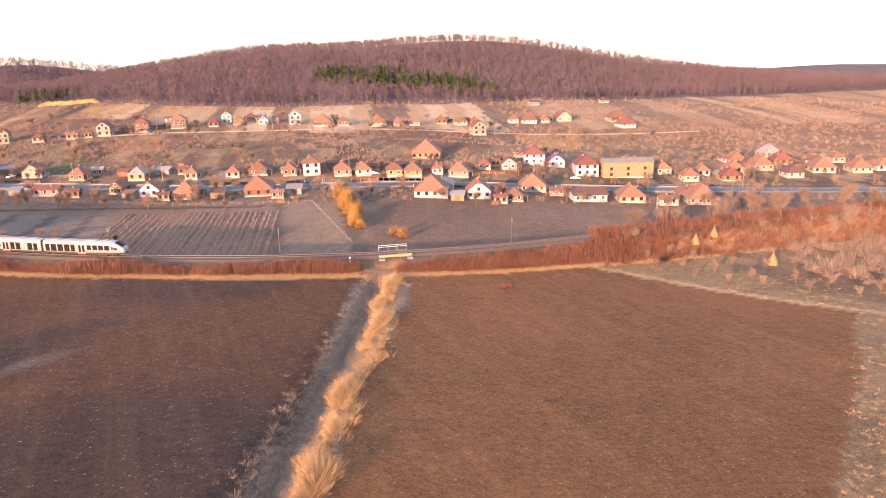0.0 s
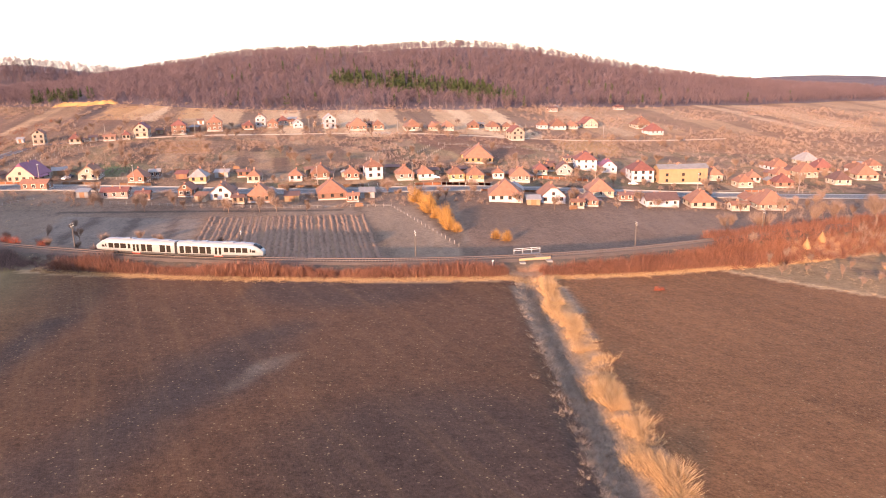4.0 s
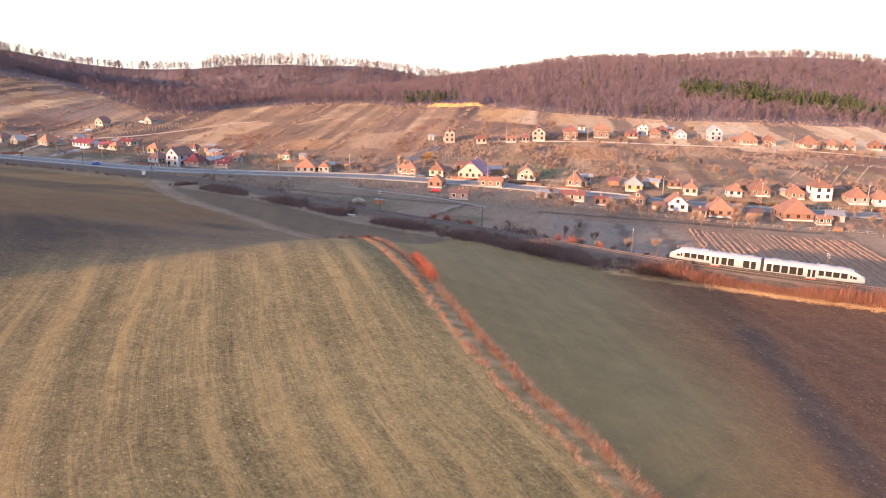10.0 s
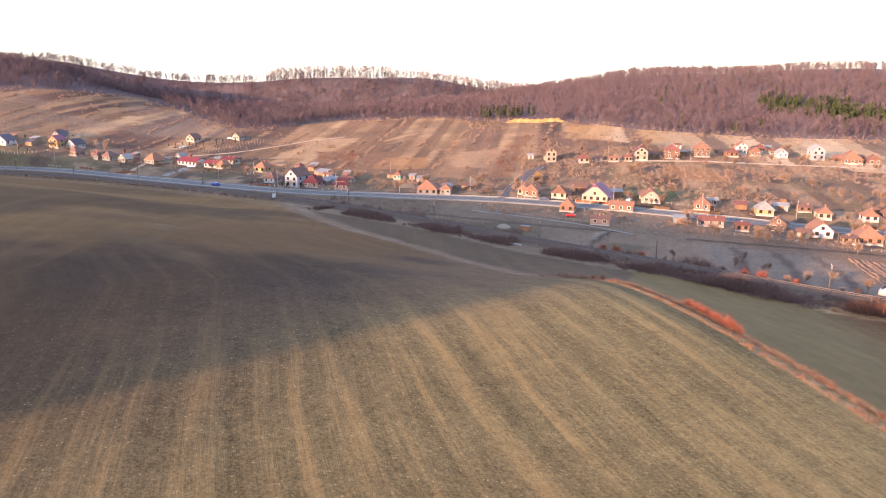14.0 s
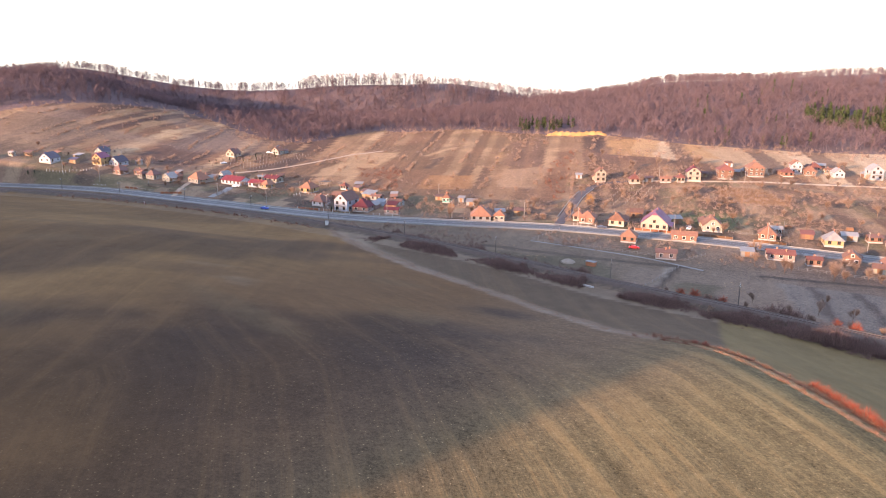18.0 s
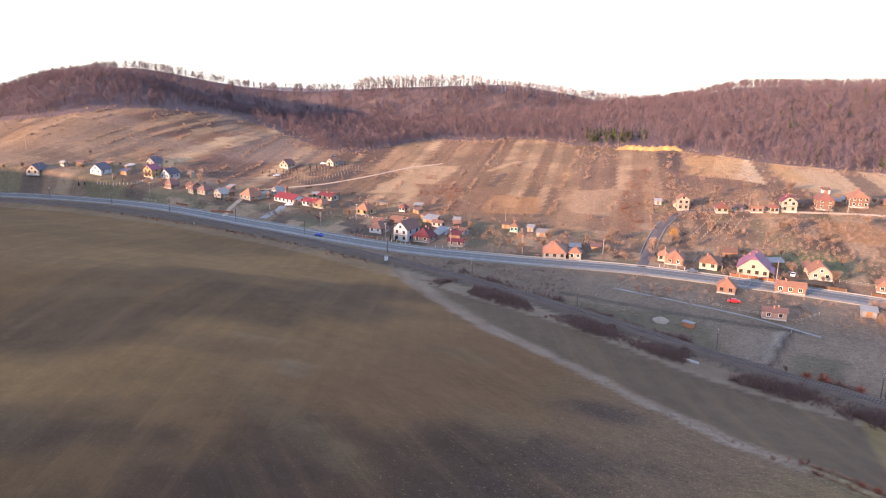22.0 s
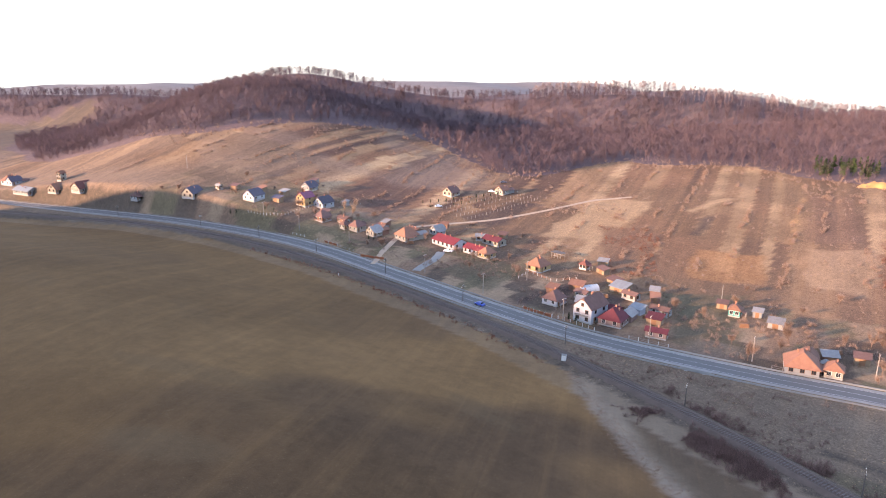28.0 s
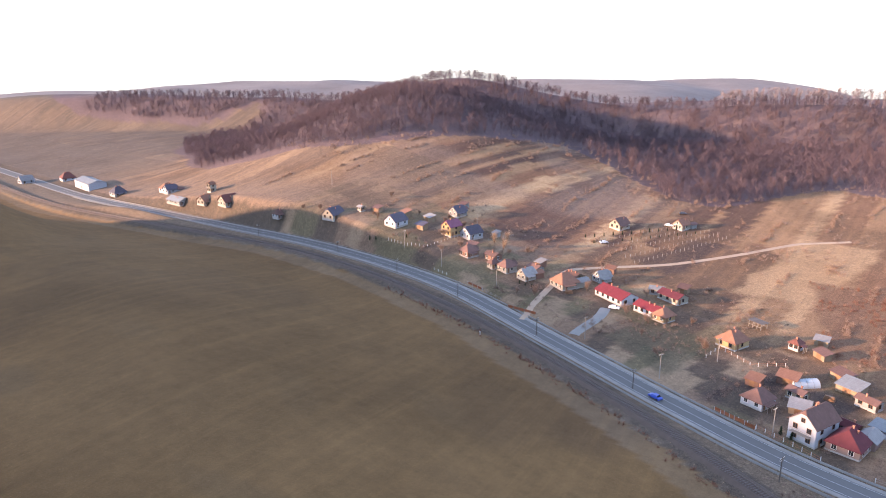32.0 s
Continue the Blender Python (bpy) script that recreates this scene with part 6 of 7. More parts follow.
planted("dry_grass", GRASS, x[keep], y[keep], rng.uniform(0.2, 0.55, keep.sum()), M_DRYGRASS, "dry grass under the orchard trees", "grass", 0.05)
# hedgerows that run up the slope between the strips
hx_, hy_ = [], []
for k in range(30):
    u0 = -700 + 17.3 * k + 7 * hash01(float(k), 21)
    vv = rng.uniform(45 + 40 * hash01(float(k), 22), 300, 420)
    skew_ = np.interp(u0, (-720, -640, -590, -550, -480, -250, 200), (0.25, 0.09, -0.10, -0.28, -0.25, -0.16, -0.10))
    xx = u0 + skew_ * vv + rng.normal(0, 0.8, len(vv)) + 1.5 * ripple(vv, vv + 9 * k, 12)
    yy = sample(RAIL_Y, xx) + vv
    gaps = ripple(vv + 31 * k, vv, 16) + 0.6 * ripple(vv, vv + 11 * k, 5) > 0.25
    fine_spot = gaps & (vv < sample(WOODS, xx) - 6) & (yy > sample(ROAD_Y, xx) + 16)
    hx_.append(xx[fine_spot])
    hy_.append(yy[fine_spot])
x, y = np.concatenate(hx_), np.concatenate(hy_)
keep = np.ones(len(x), bool)
for hx, hy, s in HOUSES:
    keep &= np.abs(x - hx) + np.abs(y - hy) > s * 0.9
planted("hedgerows", FUZZ, x[keep], y[keep], rng.uniform(0.6, 2.6, keep.sum()), M_TWIG, "ragged bare hedges between the strips of the slope", "hedges", 0.1)


# low brush and dead grass between the line and the road
x, y = scattered(-345, -236, 205, 290, 1.9)
v = valley(x, y)
keep = (v > 5) & (y < sample(ROAD_Y, x) - 8.5) & (ripple(x, y, 11) + 0.6 * ripple(x, y, 4) > -0.35) & ~((x > -262) & (y > 238))
planted("low_brush", FUZZ, x[keep], y[keep], rng.uniform(0.35, 1.5, keep.sum()) * (0.8 + 0.5 * ripple(x, y, 8)[keep]), M_DARKSCRUB, "low bare brush on the waste ground by the line", "brush", 0.05)
i = keep & (rng.random(len(x)) < 0.5)
planted("dead_grass", GRASS, x[i] + 0.7, y[i] + 0.6, rng.uniform(0.25, 0.6, i.sum()), mat("bleached_grass", (.27, .215, .155), 0.3, 0.15, 1.5, 0.95, 0, 0.1, island=0.6), "bleached dead grass on the waste ground", "grass", 0.05)
# brushwood round the farmyards in the western gardens
x, y = scattered(-560, -330, 306, 375, 2.4)
keep = (ripple(x, y, 13) + 0.6 * ripple(x, y, 5) > 0.42) & (y > sample(ROAD_Y, x) + 9)
for hx, hy, s in HOUSES:
    keep &= np.abs(x - hx) + np.abs(y - hy) > s * 0.85
planted("garden_shrubs", FUZZ, x[keep], y[keep], rng.uniform(0.5, 2.2, keep.sum()), M_TWIG, "bare shrubs in the gardens along the road", "shrubs", 0.1)


# single trees: trunk, limbs and a crown of twigs
def bare_tree(spread, seedling, twigs, bark, twig):
    r = random.Random(seedling)
    bm = bmesh.new()
    tips = []

    def grow(a, way, length, radius, depth):
        b = a + way * length
        tube(bm, a, b, radius, radius * 0.6, 5 if depth < 2 else 3)
        if depth == 3:
            tips.append((b, way))
            return
        for _ in range(4 if depth == 0 else 3):
            n = (way + Vector((r.uniform(-1, 1), r.uniform(-1, 1), r.uniform(-0.1, 0.7))) * spread).normalized()
            grow(a + way * length * r.uniform(0.6, 1.0), n, length * r.uniform(0.62, 0.92), radius * 0.5, depth + 1)

    grow(Vector((0, 0, -0.1)), Vector((r.uniform(-.05, .05), r.uniform(-.05, .05), 1)).normalized(), 0.36, 0.022, 0)
    base, tip = [], []
    for p, way in tips:
        for _ in range(twigs):
            d = (way * 0.7 + Vector((r.uniform(-1, 1), r.uniform(-1, 1), r.uniform(-.4, 1)))).normalized()
            q = p - way * r.uniform(0, 0.34)
            base.append(q)
            tip.append(q + d * r.uniform(0.08, 0.32))
    co, fa = blade_set(np.array(base), np.array(tip), np.full(len(base), 0.0055))
    ob = new("bare_tree")
    part("trunk", bm, ob, "", bark)
    part("crown", fast_mesh("crown", co, fa, twig), ob, "fine bare twigs")
    return ob


def bush(twigs, twig, bark, lean):
    ob = new("bush")
    bm = bmesh.new()
    for k in range(7):
        a = k * 0.9
        tube(bm, (0.05 * math.cos(a), 0.05 * math.sin(a), -0.08), (0.3 * math.cos(a), 0.3 * math.sin(a), 0.55), 0.02, 0.008, 3)
    part("stem", bm, ob, "", bark)
    co, fa = dome(twigs, 0.45 + lean, 0.022)
    co[:, 2] += 0.02
    part("crown", fast_mesh("crown", co, fa, twig), ob, "bare twigs")
    return ob


def place_copies(made, spots, label, category, group):
    """The first thing goes to the first spot, copies to the others."""
    for k, (x, y, size) in enumerate(spots):
        src = made[k % len(made)]
        m = Matrix.LocRotScale((x, y, gz(x, y)), Euler((0, 0, random.uniform(0, 6.28))), None)
        ob = src if k < len(made) else copy_thing(src, m)
        ob.matrix_basis = m @ Matrix.Diagonal((size, size, size, 1)) if k < len(made) else m @ Matrix.Diagonal((size, size, size, 1))
        tagged(ob, label, category, group)


gardens = random.Random(11)


def clear_of_houses(x, y, gap):
    return all(abs(x - hx) + abs(y - hy) > s * 0.75 + gap for hx, hy, s in HOUSES)


def garden_spots(n, x0, x1, lo, hi, small, large):
    out = []
    while len(out) < n:
        x = gardens.uniform(x0, x1)
        y = road_at(x)[0] + gardens.uniform(lo, hi)
        if clear_of_houses(x, y, 2.0) and abs(y - road_at(x)[0]) > 9:
            out.append((x, y, gardens.uniform(small, large)))
    return out


made = [bare_tree(0.8, k, 44, M_BARK, M_TWIG) for k in range(5)]
place_copies(made, garden_spots(120, -330, 190, 8, 80, 3.5, 7.5) + garden_spots(54, -165, 130, -42, -10, 3.5, 7.5) + garden_spots(26, -640, -330, 10, 60, 3.5, 6.5), "bare brown garden tree among the houses", "tree", "garden trees")
made = [bare_tree(0.7, 20 + k, 44, M_BARK, M_TWIG) for k in range(3)]
up = []
while len(up) < 60:
    x = gardens.uniform(-250, 190)
    y = 410 + 0.11 * (x + 150) + gardens.uniform(-22, 60)
    if clear_of_houses(x, y, 2):
        up.append((x, y, gardens.uniform(3.5, 7)))
place_copies(made, up, "bare orchard tree on the hillside", "tree", "hillside trees")
made = [bare_tree(0.65, 40 + k, 44, M_BARK, M_TWIG) for k in range(3)]
line_side = []
for x, off, size in ((-150, 12, 8), (-141, 14, 9), (-158, 10, 6), (-132, 16, 7), (-122, 9, 5), (-178, -9, 5), (-190, 11, 5), (-116, 22, 6), (-108, 9, 5), (-165, 24, 6), (-128, 26, 8), (-138, 30, 7), (-147, 27, 8), (-120, 34, 7), (-112, 30, 8), (-155, 19, 7), (-135, 8, 6), (-126, 14, 6), (-168, 12, 6), (-102, 26, 7), (-144, 38, 7), (-96, 36, 6), (70, 18, 11), (62, 30, 8), (84, 10, 9), (100, -4, 10), (118, -12, 11),
                     (128, 4, 9), (140, -20, 12), (110, 30, 9), (150, 12, 10), (165, -30, 12), (96, 44, 8), (135, 36, 9), (175, 20, 10), (150, -48, 10), (132, -62, 9)):
    line_side.append((x, float(sample(RAIL_Y, x)) + off, size * (0.62 if x < 0 else 1.1)))
place_copies(made, line_side, "tall bare tree beside the railway", "tree", "railway trees")
made = [bare_tree(0.45, 60 + k, 16, M_BARK, M_PALETWIG) for k in range(2)]
place_copies(made, [(-520, 345, 9), (-516, 349, 10), (-512, 343, 8), (-97, 432, 8), (-240, 318, 7), (-40, 268, 8)], "pale birch with bare twigs", "tree", "birches")
made = [bare_tree(0.75, 80 + k, 36, M_BARK, M_TWIG) for k in range(2)]
place_copies(made, [(52 + 7.5 * (k % 7) + gardens.uniform(-1.5, 1.5), 168 + 8 * (k // 7) - 0.55 * 7.5 * (k % 7) * (1 if k < 14 else 0.6) + gardens.uniform(-1.5, 1.5), gardens.uniform(2.4, 4.2)) for k in range(20)], "small bare orchard tree on dry grass", "tree", "orchard trees")
# golden willows by the stream and small red bushes
made = [bush(620, M_WILLOW, M_BARK, 0.12) for _ in range(2)]
place_copies(made, [(-38 + 0.6 * k + gardens.uniform(-1.6, 1.6), 270 - 2.5 * k, gardens.uniform(3.6, 7.2)) for k in range(20)] + [(-12, 211, 4.5), (-15, 214, 4), (-235, 345, 5.5)],
             "golden-orange willow bush glowing in low sun", "bush", "willows")
made = [bush(260, M_REDBUSH, M_BARK, 0.35) for _ in range(3)]
spots = [(-162 + 0.75 * k, 111 - 1.35 * k, gardens.uniform(1.5, 2.8)) for k in range(11)] + [(-179.5, 131.5, 1.5), (-181.5, 133.5, 1.3), (-142, 183, 3), (-146, 186, 2.6), (-134, 180, 2.2), (-182, 200, 3.4), (-178, 203, 3.8), (-186, 199, 3), (-174, 197, 2.6)]
spots += [(12.8, 148.4, 1.6), (14.2, 149.0, 1.2)]
place_copies(made, spots, "bright red-stemmed bare bush beside the track", "bush", "red bushes")


# ---- poles, fences, bridges, vehicles and other small things ----
def pole(x, y, h, m, arms, label, group):
    ob = tagged(new("utility_pole"), label, "pole", group)
    ob.matrix_basis = pose(x, y, gz(x, y), 0, 0, road_at(x)[2])
    bm = bmesh.new()
    tube(bm, (0, 0, -0.3), (0, 0, h), 0.17, 0.11, 8)
    part("shaft", bm, ob, "", m)
    for k in range(arms):
        z = h - 0.35 - 0.6 * k
        boxed("crossarm", ob, M_DARKPOLE, 0, 0, z, 0.12, 2.0, 0.12)
        for s in (-0.85, -0.35, 0.35, 0.85):
            bm = bmesh.new()
            tube(bm, (0, s, z + 0.05), (0, s, z + 0.28), 0.06, 0.04, 6)
            part("insulator", bm, ob, "", M_FRAME)
    return ob


ROAD_POLES = [(-645, 331), (-548, 312), (-520, 312), (-484, 312), (-427, 300), (-392, 293), (-353, 286), (-322, 288), (-290, 290), (-258, 299), (-233, 297), (-192, 298), (-155, 300), (-118, 301), (-80, 302), (-40, 310), (0, 310), (40, 308), (85, 306), (130, 305),
              (-387, 318), (-313, 335), (-540, 352), (-160, 409), (-48, 441), (-100, 432), (-205, 399), (30, 440), (80, 446)]
for x, y in ROAD_POLES:
    pole(x, y, 8.2, M_POST, 0 if y > 330 else 1, "grey concrete utility pole beside the lane", "village poles")
for x in (-640, -578, -533, -490, -441, -393, -342, -296, -252, -208, -170, -126, -82, -40, 18, 61):
    y = float(sample(RAIL_Y, x)) + (9.5 if x < -300 else 5.2)
    pole(x, y, 6.6, M_DARKPOLE, 2, "dark tarred telegraph pole beside the railway", "telegraph poles")


def fence(pts, gap, h, post_m, rail_m, label, group, slats=0):
    """Posts along a broken line with two rails between them."""
    pts = np.array(pts, float)
    cum = np.r_[0, np.cumsum(np.hypot(*np.diff(pts, axis=0).T))]
    n = max(2, int(cum[-1] / gap) + 1)
    s = np.linspace(0, cum[-1], n)
    px, py = np.interp(s, cum, pts[:, 0]), np.interp(s, cum, pts[:, 1])
    ob = tagged(new("fence"), label, "fence", group)
    x0, y0 = px[0], py[0]
    z0 = gz(x0, y0)
    ob.matrix_basis = pose(x0, y0, z0)
    bm = bmesh.new()
    box(bm, 0, 0, h / 2 - 0.15, 0.16, 0.16, h + 0.3, bevel=0.02)
    me = bpy.data.meshes.new("post")
    bm.to_mesh(me)
    bm.free()
    me.materials.append(post_m)
    zs = [gz(a, b) - z0 for a, b in zip(px, py)]
    for a, b, z in zip(px, py, zs):
        part("post", me, ob).location = (a - x0, b - y0, z)
    if rail_m:
        for lv in ((0.35, 0.8) if not slats else (0.5,)):
            for k in range(n - 1):
                bm = bmesh.new()
                if slats:
                    a, b = Vector((px[k] - x0, py[k] - y0, zs[k])), Vector((px[k + 1] - x0, py[k + 1] - y0, zs[k + 1]))
                    c = [bm.verts.new(p + Vector((0, 0, q))) for p, q in ((a, 0.1), (b, 0.1), (b, h - 0.1), (a, h - 0.1))]
                    bm.faces.new(c)
                    bmesh.ops.solidify(bm, geom=bm.faces[:], thickness=0.06)
                    part("panel", bm, ob, "", rail_m)
                else:
                    tube(bm, (px[k] - x0, py[k] - y0, zs[k] + h * lv), (px[k + 1] - x0, py[k + 1] - y0, zs[k + 1] + h * lv), 0.04, 0.04, 4)
                    part("rail", bm, ob, "", rail_m)
    return ob


fence([(-368, 286.6), (-359, 286.6), (-347, 285), (-339.5, 283.2)], 2.6, 1.3, M_WHITEPOST, M_RUST, "white-posted fence before the tall white house", "garden fences")
fence([(-547, 313), (-538, 316.5), (-540, 341)], 2.2, 1.2, M_WHITEPOST, M_DARKFRAME, "white-posted fence round the yellow house garden", "garden fences")
fence([(-560, 311), (-549, 312.5)], 2.2, 1.2, M_WHITEPOST, M_DARKFRAME, "white-posted garden fence beside the road", "garden fences")
fence([(-468, 303), (-454, 304)], 2.4, 1.3, M_POST, M_RUST, "orange rusty panel fence along the garden", "garden fences", 1)
fence([(-392, 328), (-378, 323), (-371, 331)], 2.8, 1.2, M_WHITEPOST, M_RUST, "pale posts and red boards round the yard", "garden fences")
fence([(-392, 328), (-391, 318)], 2.8, 1.2, M_WHITEPOST, M_POST, "pale post fence of the yard", "garden fences")
fence([(-246, 262), (-238.5, 283)], 2.6, 1.1, M_POST, M_POST, "grey post-and-wire pasture fence", "pasture fences")
fence([(-246, 262), (-215, 258), (-186, 254), (-179, 266)], 2.8, 1.1, M_POST, M_POST, "grey post-and-wire pasture fence", "pasture fences")
fence([(-200, 207), (-188, 243)], 2.8, 1.0, M_POST, M_POST, "grey post-and-wire pasture fence", "pasture fences")
fence([(-20, 322), (40, 321)], 2.6, 1.3, M_WHITEPOST, M_RUST, "red panel fence before the village houses", "garden fences", 1)
fence([(-28, 308), (-6, 308)], 2.6, 1.3, M_WHITEPOST, mat("red_panel", (.42, .08, .06), 0.2, 0.6, 6), "red panel fence beside the road", "garden fences", 1)
fence([(-110, 308), (-86, 307)], 2.4, 1.2, M_POST, M_POST, "wooden garden fence beside the road", "garden fences")
fence([(-170, 308), (-146, 309)], 2.4, 1.2, M_POST, M_POST, "wooden garden fence beside the road", "garden fences")
fence([(-150, 262), (-90, 258), (-48, 262)], 3.0, 1.1, M_POST, M_POST, "old wooden fence above the ploughed field", "pasture fences")
fence([(-48, 262), (-27, 205)], 3.2, 1.0, M_POST, None, "row of old fence posts by the plots", "pasture fences")
for k in range(5):
    fence([(-497 + 7.5 * k, 397 - 3.2 * k), (-481 + 6 * k, 455 - 2 * k)], 3.0, 1.4, M_POST, None, "row of grey vineyard posts", "vineyard rows")
for k in range(4):
    fence([(-222 + 5 * k, 378 + 2 * k), (-228 + 5 * k, 344)], 3.4, 1.3, M_POST, None, "row of grey vineyard posts above the village", "vineyard rows")
for k in range(4):
    fence([(-62 + 9 * k, 352), (-48 + 9 * k, 392)], 3.4, 1.3, M_POST, None, "row of thin posts on the hillside", "vineyard rows")
fence([(-25, 398), (60, 390)], 3.2, 1.4, M_POST, M_POST, "thin fence across the hillside field", "pasture fences")

# small railway bridge with its white handrail
by, bz, ba = rail_at(-12)
bridge = tagged(new("railway_bridge"), "small concrete railway bridge with white handrail over a ditch", "bridge")
bridge.matrix_basis = pose(-12, by, bz, 0, 0, ba)
boxed("deck", bridge, M_CONCRETE, 0, 0, -0.55, 6.4, 5.2, 0.5, "pale concrete deck", 0.05)
for s in (-1, 1):
    boxed("abutment", bridge, M_CONCRETE, s * 3.4, -1.2, -1.9, 1.4, 5.6, 2.4, "grey concrete abutment", 0.06)
# black panel painted in for the shade under the deck
boxed("opening", bridge, M_BLACK, 0, -2.2, -1.75, 5.0, 0.3, 1.8, "black panel for the shaded opening under the deck")
bm = bmesh.new()
for x in (-3.4, -1.1, 1.1, 3.4):
    box(bm, x, 2.7, 0.3, 0.09, 0.09, 1.4)
for z in (0.55, 0.98):
    box(bm, 0, 2.7, z, 7.0, 0.08, 0.1)
part("handrail", bm, bridge, "white steel handrail", M_WHITEPOST)
boxed("parapet", bridge, mat("yellow_concrete", (.33, .245, .14), 0.25, 0.5, 6), 0, -2.75, -0.25, 8.0, 0.35, 0.55, "yellowish concrete parapet", 0.04)


def arched_culvert(x, off, width, label):
    """A low stone headwall with a round opening."""
    y, z, a = rail_at(x)
    ob = tagged(new("culvert"), label, "culvert")
    ob.matrix_basis = pose(x, y, z, 0, 0, a) @ pose(0, off, -2.6)
    bm = bmesh.new()
    outer = [(-width, -1.2), (width, -1.2), (width * 0.8, 1.7), (-width * 0.8, 1.7)]
    n, r = 10, 0.95
    arch = [(-r, -1.2)] + [(-r * math.cos(math.pi * k / n), 0.1 + r * math.sin(math.pi * k / n)) for k in range(n + 1)] + [(r, -1.2)]
    ring = [outer[0]] + arch + [outer[1], outer[2], outer[3]]
    f = [bm.verts.new((px, -0.3, pz)) for px, pz in ring]
    face = bm.faces.new(f)
    ext = bmesh.ops.extrude_face_region(bm, geom=[face])["geom"]
    bmesh.ops.translate(bm, vec=(0, 0.6, 0), verts=[g for g in ext if isinstance(g, bmesh.types.BMVert)])
    bmesh.ops.recalc_face_normals(bm, faces=bm.faces)
    part("headwall", bm, ob, "", M_PLINTH)
    # black panel behind the arch in place of the shade inside
    boxed("opening", ob, M_BLACK, 0, 0.5, 0.0, 2.0, 0.2, 2.2, "black panel for the shaded opening")
    return ob


arched_culvert(-211, -7.6, 3.0, "grey stone arched culvert under the railway bank")
ry, rz, ra = road_at(-302)
cul = tagged(new("road_bridge"), "pale concrete road bridge over a stream", "bridge")
cul.matrix_basis = pose(-302, ry, rz, 0, 0, ra)
boxed("parapet", cul, M_CONCRETE, 0, -6.0, 0.15, 9.0, 0.4, 0.9, "pale concrete parapet", 0.05)
for s in (-1, 1):
    boxed("wing_wall", cul, M_CONCRETE, s * 2.6, -6.6, -1.0, 1.0, 1.4, 2.0, "concrete wing wall", 0.05)
# black panel standing for the shade under the road
boxed("opening", cul, M_BLACK, 0, -6.15, -1.0, 4.2, 0.3, 1.4, "black panel for the shaded opening")

cab = tagged(new("signal_cabinet"), "white metal cabinet standing beside the track", "cabinet")
cab.matrix_basis = pose(-335, 253, gz(-335, 253), 0, 0, 12)
boxed("body", cab, M_WHITEPOST, 0, 0, 0.9, 1.3, 1.0, 1.9, "", 0.04)
boxed("lid", cab, M_CONCRETE, 0, 0, 1.9, 1.5, 1.2, 0.12, "grey overhanging lid", 0.03)
boxed("base", cab, M_PLINTH, 0, 0, 0.0, 1.4, 1.1, 0.3, "concrete base", 0.03)
for x, off in ((-455, -7), (-22, -4.2)):
    ob = tagged(new("track_marker"), "short white post beside the track", "marker")
    y, z, a = rail_at(x)
    ob.matrix_basis = pose(x, y + off, gz(x, y + off), 0, 0, a)
    boxed("post", ob, M_WHITEPOST, 0, 0, 0.6, 0.16, 0.16, 1.4, "", 0.02)
    boxed("plate", ob, M_WHITEPOST, 0, -0.1, 1.25, 0.5, 0.05, 0.35)


def car(x, y, yaw, paint, label, lift=0.0):
    ob = tagged(new("car"), label, "car")
    ob.matrix_basis = pose(x, y, gz(x, y) + lift, 0, 0, yaw)
    bm = bmesh.new()
    prof = [(-2.05, 0.35), (-2.1, 0.75), (-1.95, 0.95), (-1.5, 1.0), (-1.0, 1.43), (0.55, 1.45), (1.15, 0.98), (1.95, 0.85), (2.1, 0.6), (2.05, 0.35)]
    left, right_ = ([bm.verts.new((px, s * (0.84 if pz < 1.1 else 0.66), pz)) for px, pz in prof] for s in (-1, 1))
    for k in range(len(prof)):
        j = (k + 1) % len(prof)
        bm.faces.new((left[k], left[j], right_[j], right_[k]))
    bm.faces.new(left)
    bm.faces.new(list(reversed(right_)))
    bmesh.ops.recalc_face_normals(bm, faces=bm.faces)
    part("body", bm, ob, "", paint)
    for s in (-1, 1):
        bm = bmesh.new()
        v = [bm.verts.new(p) for p in ((-1.35, s * 0.80, 1.02), (0.95, s * 0.80, 1.02), (0.45, s * 0.69, 1.38), (-0.95, s * 0.69, 1.38))]
        bm.faces.new(v)
        bmesh.ops.solidify(bm, geom=bm.faces[:], thickness=0.04)
        part("side_window", bm, ob, "", M_GLASS)
        for px in (-1.3, 1.3):
            bm = bmesh.new()
            tube(bm, (px, s * 0.70, 0.32), (px, s * 0.88, 0.32), 0.32, sides=12)
            wheel = part("wheel", bm, ob, "", M_TYRE)
            bm = bmesh.new()
            tube(bm, (px, s * 0.86, 0.32), (px, s * 0.9, 0.32), 0.19, sides=10)
            part("rim", bm, wheel, "", M_RAIL)
    for name, pts in (("windscreen", ((1.12, -0.7, 1.02), (1.12, 0.7, 1.02), (0.60, 0.6, 1.43), (0.60, -0.6, 1.43))), ("rear_window", ((-1.48, 0.7, 1.04), (-1.48, -0.7, 1.04), (-1.05, -0.6, 1.41), (-1.05, 0.6, 1.41)))):
        bm = bmesh.new()
        bm.faces.new([bm.verts.new((p[0], p[1], p[2] + 0.03)) for p in pts])
        bmesh.ops.solidify(bm, geom=bm.faces[:], thickness=0.04)
        part(name, bm, ob, "", M_GLASS)
    return ob


